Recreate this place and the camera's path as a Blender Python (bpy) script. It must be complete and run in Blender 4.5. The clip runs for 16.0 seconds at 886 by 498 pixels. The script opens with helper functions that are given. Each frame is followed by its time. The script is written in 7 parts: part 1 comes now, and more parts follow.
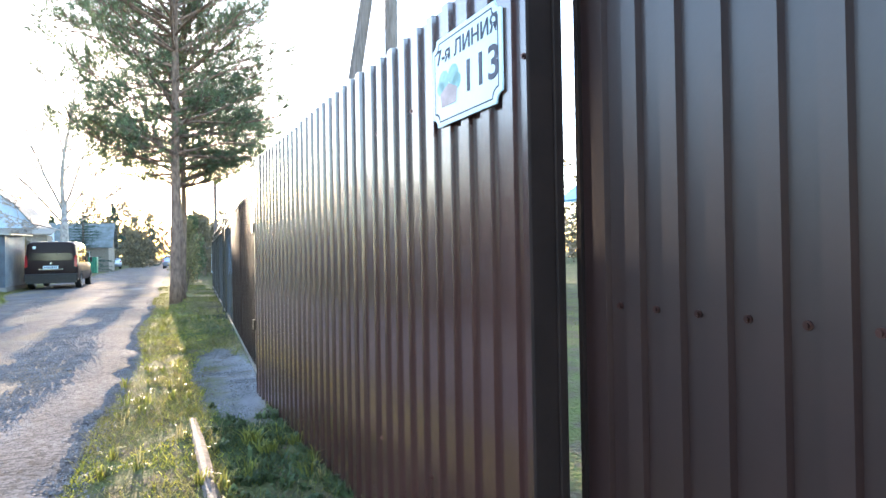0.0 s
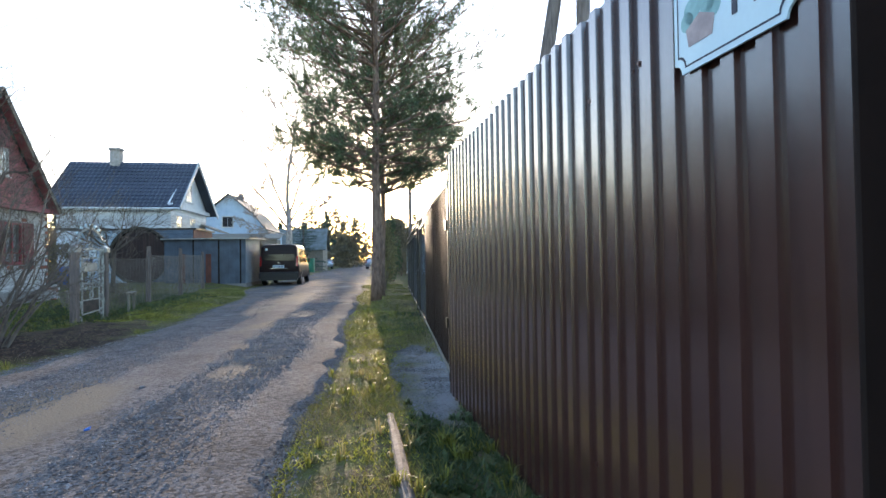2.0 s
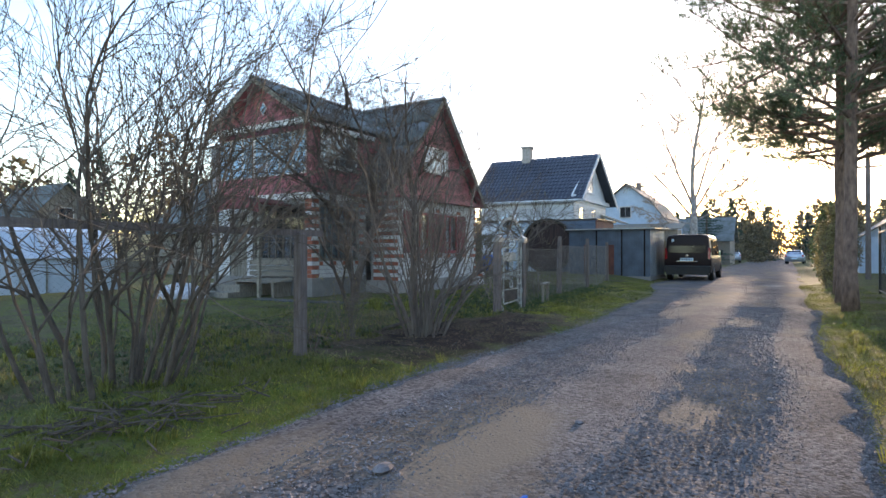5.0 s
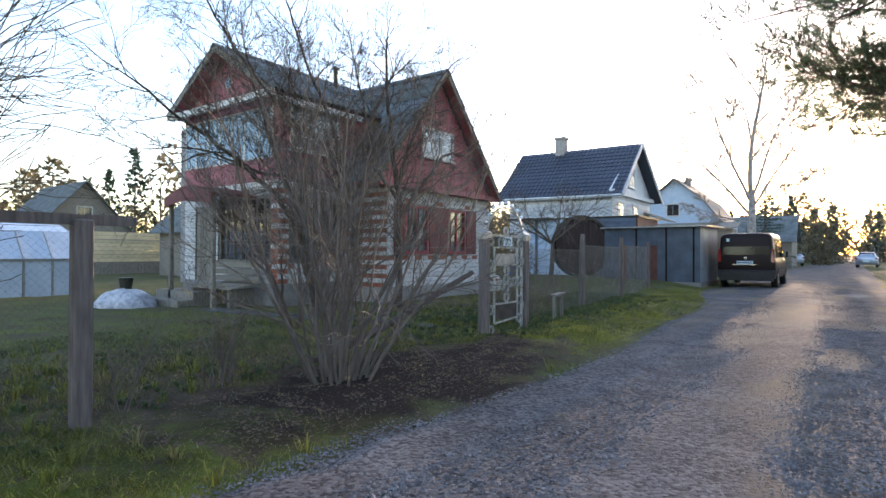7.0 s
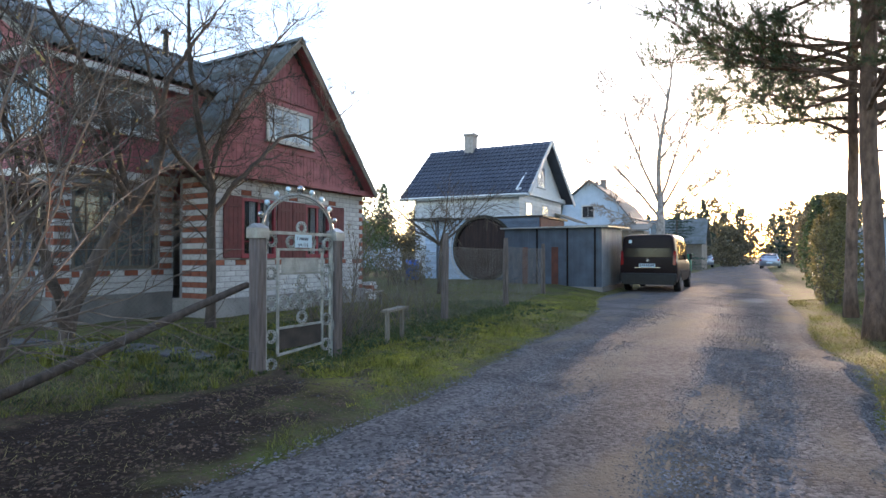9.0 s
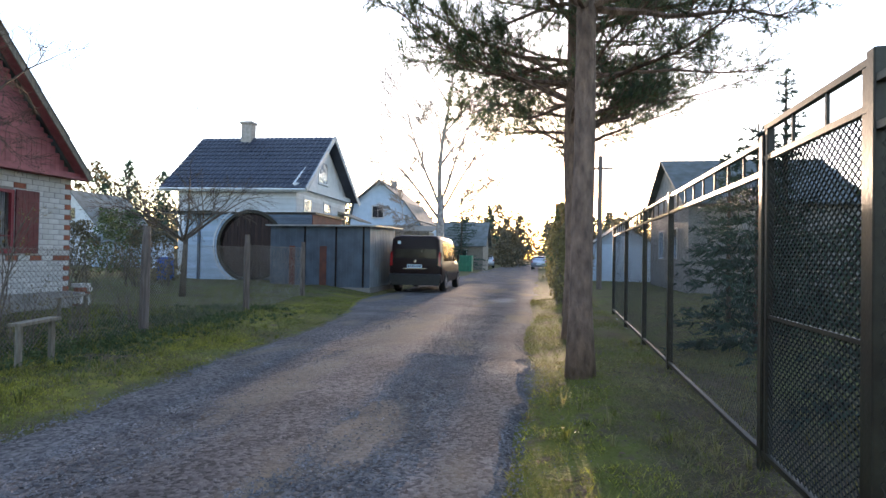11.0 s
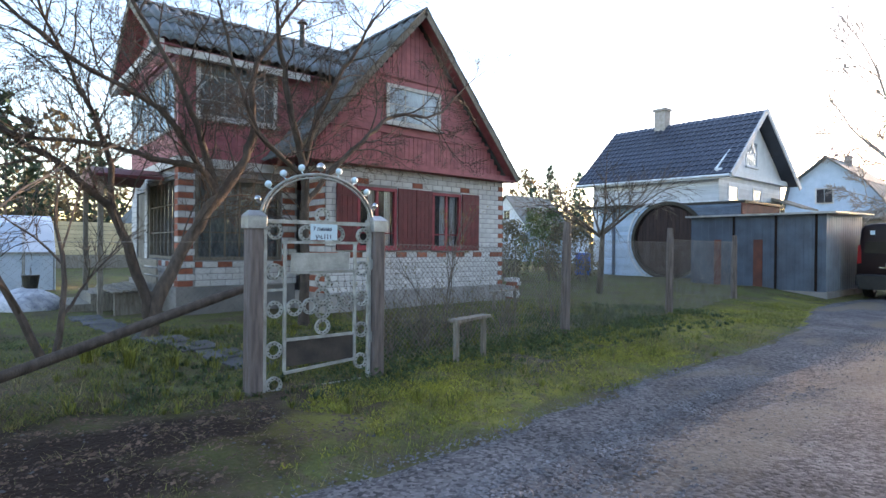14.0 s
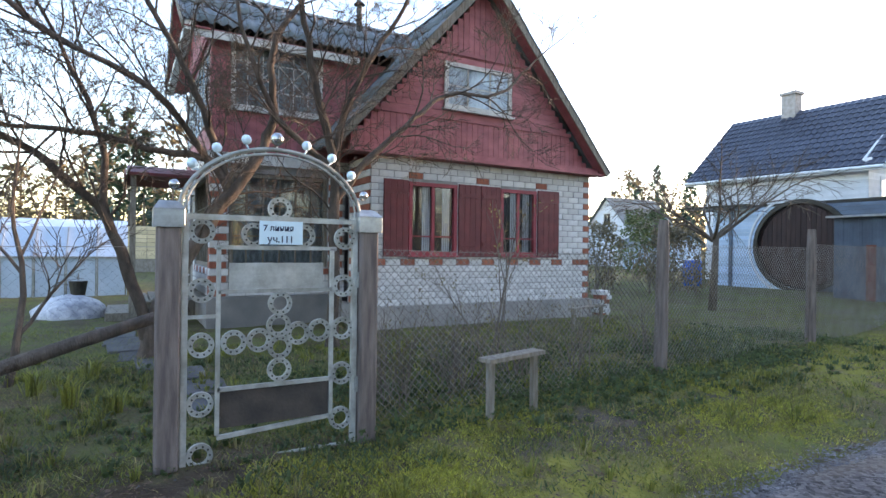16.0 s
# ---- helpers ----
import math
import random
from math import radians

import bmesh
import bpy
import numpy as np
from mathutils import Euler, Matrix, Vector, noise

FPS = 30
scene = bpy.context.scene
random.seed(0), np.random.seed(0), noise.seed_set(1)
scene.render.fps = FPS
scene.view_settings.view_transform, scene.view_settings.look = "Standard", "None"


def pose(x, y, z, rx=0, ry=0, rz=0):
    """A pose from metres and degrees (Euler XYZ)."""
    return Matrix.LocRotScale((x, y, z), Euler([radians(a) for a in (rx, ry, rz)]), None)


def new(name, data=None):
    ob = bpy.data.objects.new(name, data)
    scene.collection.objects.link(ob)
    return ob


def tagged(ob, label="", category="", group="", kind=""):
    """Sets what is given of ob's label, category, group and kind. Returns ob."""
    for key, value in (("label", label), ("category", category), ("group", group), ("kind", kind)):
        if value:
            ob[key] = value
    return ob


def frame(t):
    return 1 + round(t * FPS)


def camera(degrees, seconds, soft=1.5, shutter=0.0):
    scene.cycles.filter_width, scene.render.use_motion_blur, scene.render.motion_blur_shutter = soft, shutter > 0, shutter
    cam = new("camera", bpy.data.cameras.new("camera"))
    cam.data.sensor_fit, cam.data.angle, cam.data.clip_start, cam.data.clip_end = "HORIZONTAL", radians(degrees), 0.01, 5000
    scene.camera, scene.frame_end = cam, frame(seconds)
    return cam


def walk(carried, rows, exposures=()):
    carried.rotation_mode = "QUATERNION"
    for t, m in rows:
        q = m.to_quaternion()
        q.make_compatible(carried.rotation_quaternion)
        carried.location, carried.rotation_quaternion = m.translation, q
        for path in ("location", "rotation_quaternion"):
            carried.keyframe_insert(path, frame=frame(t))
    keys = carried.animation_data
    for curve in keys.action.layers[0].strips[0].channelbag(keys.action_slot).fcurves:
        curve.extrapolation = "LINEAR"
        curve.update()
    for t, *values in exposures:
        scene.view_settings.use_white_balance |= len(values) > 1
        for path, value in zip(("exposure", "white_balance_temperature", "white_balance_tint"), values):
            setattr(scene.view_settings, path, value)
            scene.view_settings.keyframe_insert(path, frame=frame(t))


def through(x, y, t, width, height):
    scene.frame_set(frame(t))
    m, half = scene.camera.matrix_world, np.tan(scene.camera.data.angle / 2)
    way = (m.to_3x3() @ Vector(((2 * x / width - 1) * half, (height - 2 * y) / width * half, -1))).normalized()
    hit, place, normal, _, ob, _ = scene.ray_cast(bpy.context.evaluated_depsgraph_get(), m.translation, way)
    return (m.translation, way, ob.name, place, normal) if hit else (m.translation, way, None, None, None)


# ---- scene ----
EXPOSURES = [(0.0, 4.0, 6200, 18), (0.5, 3.8, 6200, 18), (1.0, 3.35, 6150, 18), (2.5, 2.72, 6200, 18), (4.0, 2.62, 6300, 20), (7.0, 2.80, 6600, 25), (10.0, 2.78, 6600, 25), (12.5, 2.55, 6500, 24), (14.0, 3.08, 6600, 26), (16.0, 3.32, 6650, 27)]
cam = camera(77.12, 16.0)
# seconds, x, y, z, yaw, pitch, roll
ROWS = [
    (0.0, 0.026, 0.102, 1.229, -25.93, 0.42, 0.99),
    (0.5, 0.008, 0.243, 1.229, -21.21, 0.57, 0.89),
    (1.0, -0.001, 0.276, 1.226, -14.21, 0.97, 1.08),
    (1.5, -0.034, 0.308, 1.208, -9.98, 1.08, 0.78),
    (2.0, 0.040, 0.444, 1.187, -7.05, 0.98, 0.85),
    (2.5, 0.190, 0.688, 1.249, -2.38, 0.70, 1.00),
    (3.0, 0.226, 0.818, 1.246, 1.36, 1.02, 0.66),
    (3.5, 0.054, 1.001, 1.202, 3.90, 1.08, 0.24),
    (4.0, -0.255, 1.257, 1.184, 10.95, 0.75, -0.16),
    (4.5, -0.485, 1.812, 1.207, 24.60, 0.47, 0.12),
    (4.7, -0.652, 1.923, 1.208, 28.72, 0.34, 0.13),
    (6.8, -1.465, 4.820, 1.200, 36.79, 0.36, -0.33),
    (7.0, -1.439, 5.087, 1.212, 36.20, 0.45, -0.21),
    (7.5, -1.530, 5.811, 1.230, 34.75, 0.55, -0.21),
    (8.0, -1.521, 6.521, 1.235, 34.16, 0.56, -0.19),
    (8.5, -1.431, 7.161, 1.247, 31.68, 0.69, -0.09),
    (9.0, -1.236, 7.822, 1.231, 29.47, 0.73, -0.04),
    (9.5, -0.977, 8.363, 1.237, 24.74, 0.78, -0.10),
    (10.0, -0.576, 8.748, 1.236, 18.53, 0.87, 0.19),
    (10.2, -0.321, 8.921, 1.240, 13.90, 0.95, 0.15),
    (12.3, -0.358, 9.080, 1.279, 8.36, 0.76, -1.29),
    (12.5, -0.451, 9.102, 1.262, 12.10, 0.69, -1.28),
    (13.0, -0.596, 9.370, 1.297, 29.26, 0.08, -0.56),
    (13.5, -0.878, 9.701, 1.302, 43.22, -0.24, -0.66),
    (14.0, -1.142, 10.052, 1.280, 50.16, -0.29, -0.55),
    (14.5, -1.444, 10.486, 1.260, 56.85, -0.35, -0.53),
    (15.0, -1.695, 10.915, 1.281, 57.74, -0.32, -0.58),
    (15.5, -1.890, 11.244, 1.319, 58.49, 0.06, -0.59),
    (16.0, -2.147, 11.572, 1.300, 60.42, 0.13, -0.72),
]
walk(cam, [(t, pose(x, y, z, 90 + pitch, roll, yaw)) for t, x, y, z, yaw, pitch, roll in ROWS],
     exposures=EXPOSURES)

# ---- light ----
SUN_EL, SUN_AZ = radians(5.6), radians(1.5)  # height, and degrees to the west of +y
world = bpy.data.worlds.new("world")
scene.world = world
world.use_nodes = True
wn = world.node_tree
wn.nodes.clear()
sky = wn.nodes.new("ShaderNodeTexSky")
sky.sky_type, sky.sun_disc = "NISHITA", False
sky.sun_elevation, sky.sun_rotation = SUN_EL, -SUN_AZ
sky.air_density, sky.dust_density, sky.ozone_density = 1.0, 0.6, 1.6
back = wn.nodes.new("ShaderNodeBackground")
back.inputs[1].default_value = 0.15
wout = wn.nodes.new("ShaderNodeOutputWorld")
wn.links.new(sky.outputs[0], back.inputs[0])
wn.links.new(back.outputs[0], wout.inputs[0])
sun = new("sun", bpy.data.lights.new("sun", "SUN"))
sun.data.energy, sun.data.angle, sun.data.color = 1.8, radians(0.6), (1.0, 0.78, 0.52)
toward = Vector((-math.sin(SUN_AZ) * math.cos(SUN_EL), math.cos(SUN_AZ) * math.cos(SUN_EL), math.sin(SUN_EL)))
sun.matrix_world = Matrix.Translation((0, 40, 30)) @ toward.to_track_quat("Z", "Y").to_matrix().to_4x4()


# ---- materials ----
def mat(name, c1, c2=None, scale=6.0, rough=0.8, bump=0.15, metal=0.0, fine=60.0, spread=0.12, stretch=(1, 1, 1), rmix=0.0, spec=0.4, bdist=0.01):
    """A surface with large stains, fine grain, per-object variation and relief."""
    m = bpy.data.materials.new(name)
    m.use_nodes = True
    nt = m.node_tree
    n, l = nt.nodes, nt.links
    b = n["Principled BSDF"]
    tc = n.new("ShaderNodeTexCoord")
    mp = n.new("ShaderNodeMapping")
    mp.inputs["Scale"].default_value = stretch
    l.new(tc.outputs["Object"], mp.inputs[0])
    big, small = n.new("ShaderNodeTexNoise"), n.new("ShaderNodeTexNoise")
    big.inputs["Scale"].default_value, big.inputs["Detail"].default_value = scale, 5
    small.inputs["Scale"].default_value, small.inputs["Detail"].default_value = fine, 3
    l.new(mp.outputs[0], big.inputs[0]), l.new(mp.outputs[0], small.inputs[0])
    ramp = n.new("ShaderNodeValToRGB")
    c2 = c2 or tuple(v * 0.6 for v in c1)
    ramp.color_ramp.elements[0].position, ramp.color_ramp.elements[1].position = 0.33, 0.68
    ramp.color_ramp.elements[0].color, ramp.color_ramp.elements[1].color = (*c2, 1), (*c1, 1)
    l.new(big.outputs[0], ramp.inputs[0])
    oi = n.new("ShaderNodeObjectInfo")
    add = n.new("ShaderNodeMath")
    add.operation = "ADD"
    l.new(small.outputs[0], add.inputs[0]), l.new(oi.outputs["Random"], add.inputs[1])
    mr = n.new("ShaderNodeMapRange")
    mr.inputs[1].default_value, mr.inputs[2].default_value = 0.3, 1.7
    mr.inputs[3].default_value, mr.inputs[4].default_value = 1 - spread * 2, 1 + spread * 2
    l.new(add.outputs[0], mr.inputs[0])
    hs = n.new("ShaderNodeHueSaturation")
    l.new(mr.outputs[0], hs.inputs["Value"]), l.new(ramp.outputs[0], hs.inputs["Color"])
    l.new(hs.outputs[0], b.inputs["Base Color"])
    b.inputs["Roughness"].default_value, b.inputs["Metallic"].default_value = rough, metal
    b.inputs["Specular IOR Level"].default_value = spec
    if rmix:
        r2 = n.new("ShaderNodeMapRange")
        r2.inputs[3].default_value, r2.inputs[4].default_value = max(0.02, rough - rmix), min(1, rough + rmix)
        l.new(big.outputs[0], r2.inputs[0]), l.new(r2.outputs[0], b.inputs["Roughness"])
    if bump:
        bp = n.new("ShaderNodeBump")
        bp.inputs["Strength"].default_value, bp.inputs["Distance"].default_value = bump, bdist
        l.new(small.outputs[0], bp.inputs["Height"]), l.new(bp.outputs[0], b.inputs["Normal"])
    return m


def leaf_mat(name, c1, c2, through=0.35):
    """Leaves, needles and grass: varied from blade to blade, letting some light through."""
    m = mat(name, c1, c2, 1.5, 0.55, 0.0, spread=0.1, fine=9.0)
    nt = m.node_tree
    n, l = nt.nodes, nt.links
    b = n["Principled BSDF"]
    geo = n.new("ShaderNodeNewGeometry")
    hs = n.new("ShaderNodeHueSaturation")
    mr = n.new("ShaderNodeMapRange")
    mr.inputs[3].default_value, mr.inputs[4].default_value = 0.6, 1.5
    l.new(geo.outputs["Random Per Island"], mr.inputs[0])
    src = b.inputs["Base Color"].links[0].from_socket
    l.new(src, hs.inputs["Color"]), l.new(mr.outputs[0], hs.inputs["Value"])
    l.new(hs.outputs[0], b.inputs["Base Color"])
    tr = n.new("ShaderNodeBsdfTranslucent")
    mx = n.new("ShaderNodeMixShader")
    mx.inputs[0].default_value = through
    l.new(hs.outputs[0], tr.inputs[0])
    l.new(b.outputs[0], mx.inputs[1]), l.new(tr.outputs[0], mx.inputs[2])
    l.new(mx.outputs[0], n["Material Output"].inputs[0])
    return m


def glass_mat(name, tint=(0.9, 0.95, 1.0), rough=0.02):
    m = bpy.data.materials.new(name)
    m.use_nodes = True
    b = m.node_tree.nodes["Principled BSDF"]
    b.inputs["Base Color"].default_value = (*tint, 1)
    b.inputs["Transmission Weight"].default_value, b.inputs["Roughness"].default_value, b.inputs["IOR"].default_value = 1.0, rough, 1.45
    return m


M = dict(
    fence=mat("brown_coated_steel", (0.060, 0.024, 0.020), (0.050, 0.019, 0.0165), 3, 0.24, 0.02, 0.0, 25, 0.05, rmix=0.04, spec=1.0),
    fence_dark=mat("dark_brown_paint_and_shade", (0.022, 0.013, 0.011), (0.014, 0.009, 0.008), 5, 0.68, 0.05, spread=0.05, spec=0.12),
    # the fence brown with the gate's dark reflection put into its colour
    gate_shaded=mat("shaded_brown_coated_steel", (0.034, 0.015, 0.013), (0.027, 0.012, 0.011), 4, 0.36, 0.03, spread=0.05, spec=0.7),
    screw=mat("screw_head", (0.09, 0.04, 0.033), None, 30, 0.35, 0.0, 0.6),
    dark_metal=mat("dark_green_painted_steel", (0.035, 0.032, 0.022), (0.02, 0.016, 0.012), 8, 0.42, 0.1, 0.2, rmix=0.1),
    galv=mat("galvanised_steel", (0.42, 0.43, 0.42), (0.28, 0.28, 0.27), 9, 0.4, 0.08, 0.7),
    wire=mat("dull_grey_wire", (0.30, 0.28, 0.26), (0.18, 0.15, 0.13), 5, 0.6, 0.0, 0.2),
    wire_old=mat("blackened_thin_wire", (0.07, 0.065, 0.055), (0.04, 0.034, 0.028), 5, 0.7, 0.0, 0.0),
    silver=mat("silver_paint", (0.43, 0.43, 0.40), (0.26, 0.25, 0.22), 10, 0.45, 0.1, 0.25),
    post=mat("weathered_wood_post", (0.23, 0.185, 0.165), (0.12, 0.095, 0.085), 5, 0.85, 0.5, stretch=(6, 6, 0.7), spread=0.1),
    oldwood=mat("grey_weathered_wood", (0.26, 0.23, 0.19), (0.15, 0.13, 0.10), 6, 0.85, 0.4, stretch=(5, 5, 1)),
    plinth=mat("concrete_plinth", (0.30, 0.28, 0.26), (0.20, 0.19, 0.18), 2.5, 0.9, 0.4),
    mortar=mat("grey_mortar", (0.34, 0.33, 0.32), (0.24, 0.23, 0.22), 6, 0.95, 0.4),
    wbrick=mat("white_silicate_brick", (0.62, 0.605, 0.59), (0.50, 0.485, 0.47), 7, 0.85, 0.3, spread=0.08),
    rbrick=mat("red_clay_brick", (0.36, 0.12, 0.07), (0.26, 0.085, 0.055), 9, 0.85, 0.3, spread=0.12),
    redboard=mat("faded_red_paint_on_boards", (0.40, 0.130, 0.138), (0.27, 0.082, 0.088), 4, 0.62, 0.3, stretch=(2, 1, 2), spread=0.09, rmix=0.1),
    redtrim=mat("crimson_window_paint", (0.32, 0.045, 0.06), (0.23, 0.03, 0.04), 6, 0.5, 0.15),
    shutter=mat("dark_red_shutter_paint", (0.16, 0.030, 0.032), (0.11, 0.022, 0.024), 6, 0.55, 0.2, spread=0.06),
    whitetrim=mat("peeling_white_paint", (0.60, 0.58, 0.54), (0.42, 0.40, 0.36), 7, 0.7, 0.25),
    slate=mat("grey_fibre_cement_slate", (0.15, 0.165, 0.17), (0.085, 0.095, 0.085), 2.2, 0.85, 0.4, spread=0.08),
    curtain=mat("pale_net_curtain", (0.62, 0.62, 0.62), (0.45, 0.45, 0.46), 4, 0.9, 0.1, stretch=(6, 6, 0.5)),
    # next two: curtains with the sky reflected in the panes painted in
    pale_reflection=mat("curtain_and_sky_reflection_tone", (0.36, 0.41, 0.43), (0.20, 0.24, 0.26), 7, 0.6, 0.1, stretch=(3, 3, 1), spec=0.5),
    dim_reflection=mat("grey_lace_and_reflection_tone", (0.17, 0.20, 0.205), (0.07, 0.085, 0.09), 7, 0.6, 0.1, stretch=(3, 3, 1), spec=0.5),
    # darkness of unlit rooms as a near-black colour, no rooms are built
    dark=mat("unlit_interior_shade", (0.03, 0.028, 0.026), (0.02, 0.018, 0.017), 3, 0.9, 0.1),
    glass=glass_mat("window_glass"),
    bluefilm=mat("blue_film_behind_glass", (0.30, 0.46, 0.58), (0.20, 0.33, 0.44), 3, 0.25, 0.05, stretch=(3, 3, 0.6), spec=0.6),
    tile=mat("dark_blue_metal_tile", (0.040, 0.048, 0.070), (0.028, 0.034, 0.050), 3, 0.38, 0.08, 0.1, spec=0.5),
    whitewall=mat("white_siding", (0.66, 0.68, 0.70), (0.56, 0.58, 0.60), 3, 0.6, 0.1),
    bluewall=mat("pale_blue_siding", (0.46, 0.58, 0.70), (0.38, 0.50, 0.62), 3, 0.6, 0.1),
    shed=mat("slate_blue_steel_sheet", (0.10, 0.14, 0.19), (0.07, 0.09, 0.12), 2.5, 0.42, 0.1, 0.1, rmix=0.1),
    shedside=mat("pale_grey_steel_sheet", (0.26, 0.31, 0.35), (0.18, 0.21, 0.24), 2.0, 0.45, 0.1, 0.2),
    rust=mat("rust_stained_steel", (0.16, 0.05, 0.03), (0.09, 0.035, 0.025), 3, 0.7, 0.2),
    rust_dark=mat("dark_brown_stained_boards", (0.050, 0.026, 0.020), (0.030, 0.017, 0.014), 3, 0.75, 0.3, stretch=(4, 4, 0.6)),
    van=mat("dark_brown_car_paint", (0.016, 0.0075, 0.0085), (0.013, 0.0065, 0.0075), 2, 0.36, 0.0, 0.0, spread=0.03, spec=0.15),
    plastic=mat("black_plastic", (0.02, 0.02, 0.02), None, 10, 0.5, 0.05),
    carglass=mat("tinted_car_glass", (0.012, 0.013, 0.015), None, 3, 0.08, 0.0, spec=0.35),
    redlamp=mat("red_lamp_lens", (0.35, 0.02, 0.02), (0.25, 0.015, 0.015), 8, 0.12, 0.0, spec=0.7),
    tyre=mat("tyre_rubber", (0.018, 0.018, 0.018), None, 20, 0.85, 0.2),
    chrome=mat("dull_chrome", (0.55, 0.55, 0.55), None, 8, 0.25, 0.0, 0.9),
    plate=mat("white_enamel_plate", (0.62, 0.76, 0.82), (0.56, 0.70, 0.77), 8, 0.3, 0.02, spread=0.03),
    ink=mat("dark_blue_lettering", (0.02, 0.03, 0.07), None, 9, 0.5, 0.0),
    inkgreen=mat("faded_green_print", (0.34, 0.60, 0.60), (0.26, 0.50, 0.50), 9, 0.5, 0.0),
    inkred=mat("faded_brown_print", (0.55, 0.42, 0.42), None, 9, 0.5, 0.0),
    silvercar=mat("silver_car_paint", (0.45, 0.48, 0.52), (0.42, 0.45, 0.50), 2, 0.25, 0.0, 0.5, spread=0.02),
    barrel=mat("blue_plastic_barrel", (0.02, 0.12, 0.45), (0.015, 0.09, 0.36), 4, 0.4, 0.03),
    greenpaint=mat("green_painted_metal", (0.03, 0.22, 0.12), (0.02, 0.15, 0.09), 4, 0.5, 0.1),
    polyc=mat("cloudy_polycarbonate", (0.50, 0.58, 0.66), (0.40, 0.48, 0.56), 2, 0.25, 0.05, spec=0.7),
    yellow=mat("pale_yellow_siding", (0.62, 0.50, 0.30), (0.50, 0.40, 0.24), 2, 0.7, 0.1),
    bark_pine=mat("pine_bark", (0.30, 0.195, 0.145), (0.13, 0.085, 0.065), 9, 0.95, 0.9, stretch=(1.6, 1.6, 0.6), fine=28, bdist=0.03),
    bark=mat("grey_brown_bark", (0.17, 0.135, 0.105), (0.085, 0.065, 0.05), 8, 0.9, 0.6, stretch=(2, 2, 0.6), bdist=0.02),
    bark_dark=mat("dark_apple_bark", (0.135, 0.102, 0.08), (0.065, 0.050, 0.04), 8, 0.95, 0.7, stretch=(2, 2, 0.8), bdist=0.02),
    stem=mat("lilac_stem_bark", (0.20, 0.165, 0.135), (0.11, 0.085, 0.07), 6, 0.85, 0.3, stretch=(3, 3, 0.5)),
    birch=mat("pale_grey_bark", (0.38, 0.34, 0.30), (0.18, 0.15, 0.13), 6, 0.85, 0.3),
    needle=leaf_mat("pine_needles", (0.135, 0.172, 0.088), (0.085, 0.120, 0.062), 0.5),
    spruce=leaf_mat("spruce_needles", (0.040, 0.070, 0.042), (0.022, 0.042, 0.028), 0.2),
    grass=leaf_mat("green_grass", (0.215, 0.220, 0.045), (0.130, 0.145, 0.032), 0.45),
    drygrass=leaf_mat("dry_grass", (0.28, 0.235, 0.10), (0.16, 0.145, 0.055), 0.35),
    weed=leaf_mat("dark_weeds", (0.085, 0.118, 0.044), (0.052, 0.078, 0.032), 0.4),
    moss=leaf_mat("yellow_green_moss", (0.370, 0.345, 0.050), (0.250, 0.255, 0.040), 0.4),
    bud=leaf_mat("yellow_buds", (0.24, 0.20, 0.08), (0.15, 0.12, 0.06), 0.3),
    litter=mat("dead_leaves", (0.150, 0.096, 0.066), (0.050, 0.034, 0.025), 12, 0.9, 0.2, spread=0.2),
    farwood=leaf_mat("far_autumn_leaves", (0.19, 0.148, 0.080), (0.10, 0.085, 0.048), 0.35),
    stone=mat("road_gravel_stone", (0.225, 0.212, 0.216), (0.115, 0.108, 0.112), 4, 0.9, 0.2, spread=0.2, spec=0.08),
    sheetcloth=mat("white_patterned_plastic_sheet", (0.55, 0.55, 0.56), (0.25, 0.26, 0.30), 9, 0.5, 0.3),
    chimney=mat("grey_brick_chimney", (0.36, 0.33, 0.31), (0.24, 0.22, 0.20), 8, 0.9, 0.4),
    paving=mat("grey_paving_slab", (0.10, 0.10, 0.105), (0.06, 0.06, 0.06), 4, 0.85, 0.3),
    blueroof=mat("sky_blue_roof_sheet", (0.16, 0.36, 0.46), (0.12, 0.28, 0.38), 2, 0.4, 0.05),
)
M["fence"].node_tree.nodes["Principled BSDF"].inputs["Coat Weight"].default_value = 0.6
M["fence"].node_tree.nodes["Principled BSDF"].inputs["Coat Roughness"].default_value = 0.16
# pieces of the stone mesh differ from each other
for key in ("stone", "litter"):
    nt = M[key].node_tree
    geo = nt.nodes.new("ShaderNodeNewGeometry")
    for node in nt.nodes:
        if node.type == "OBJECT_INFO":
            target = node.outputs["Random"].links[0].to_socket
            nt.links.new(geo.outputs["Random Per Island"], target)


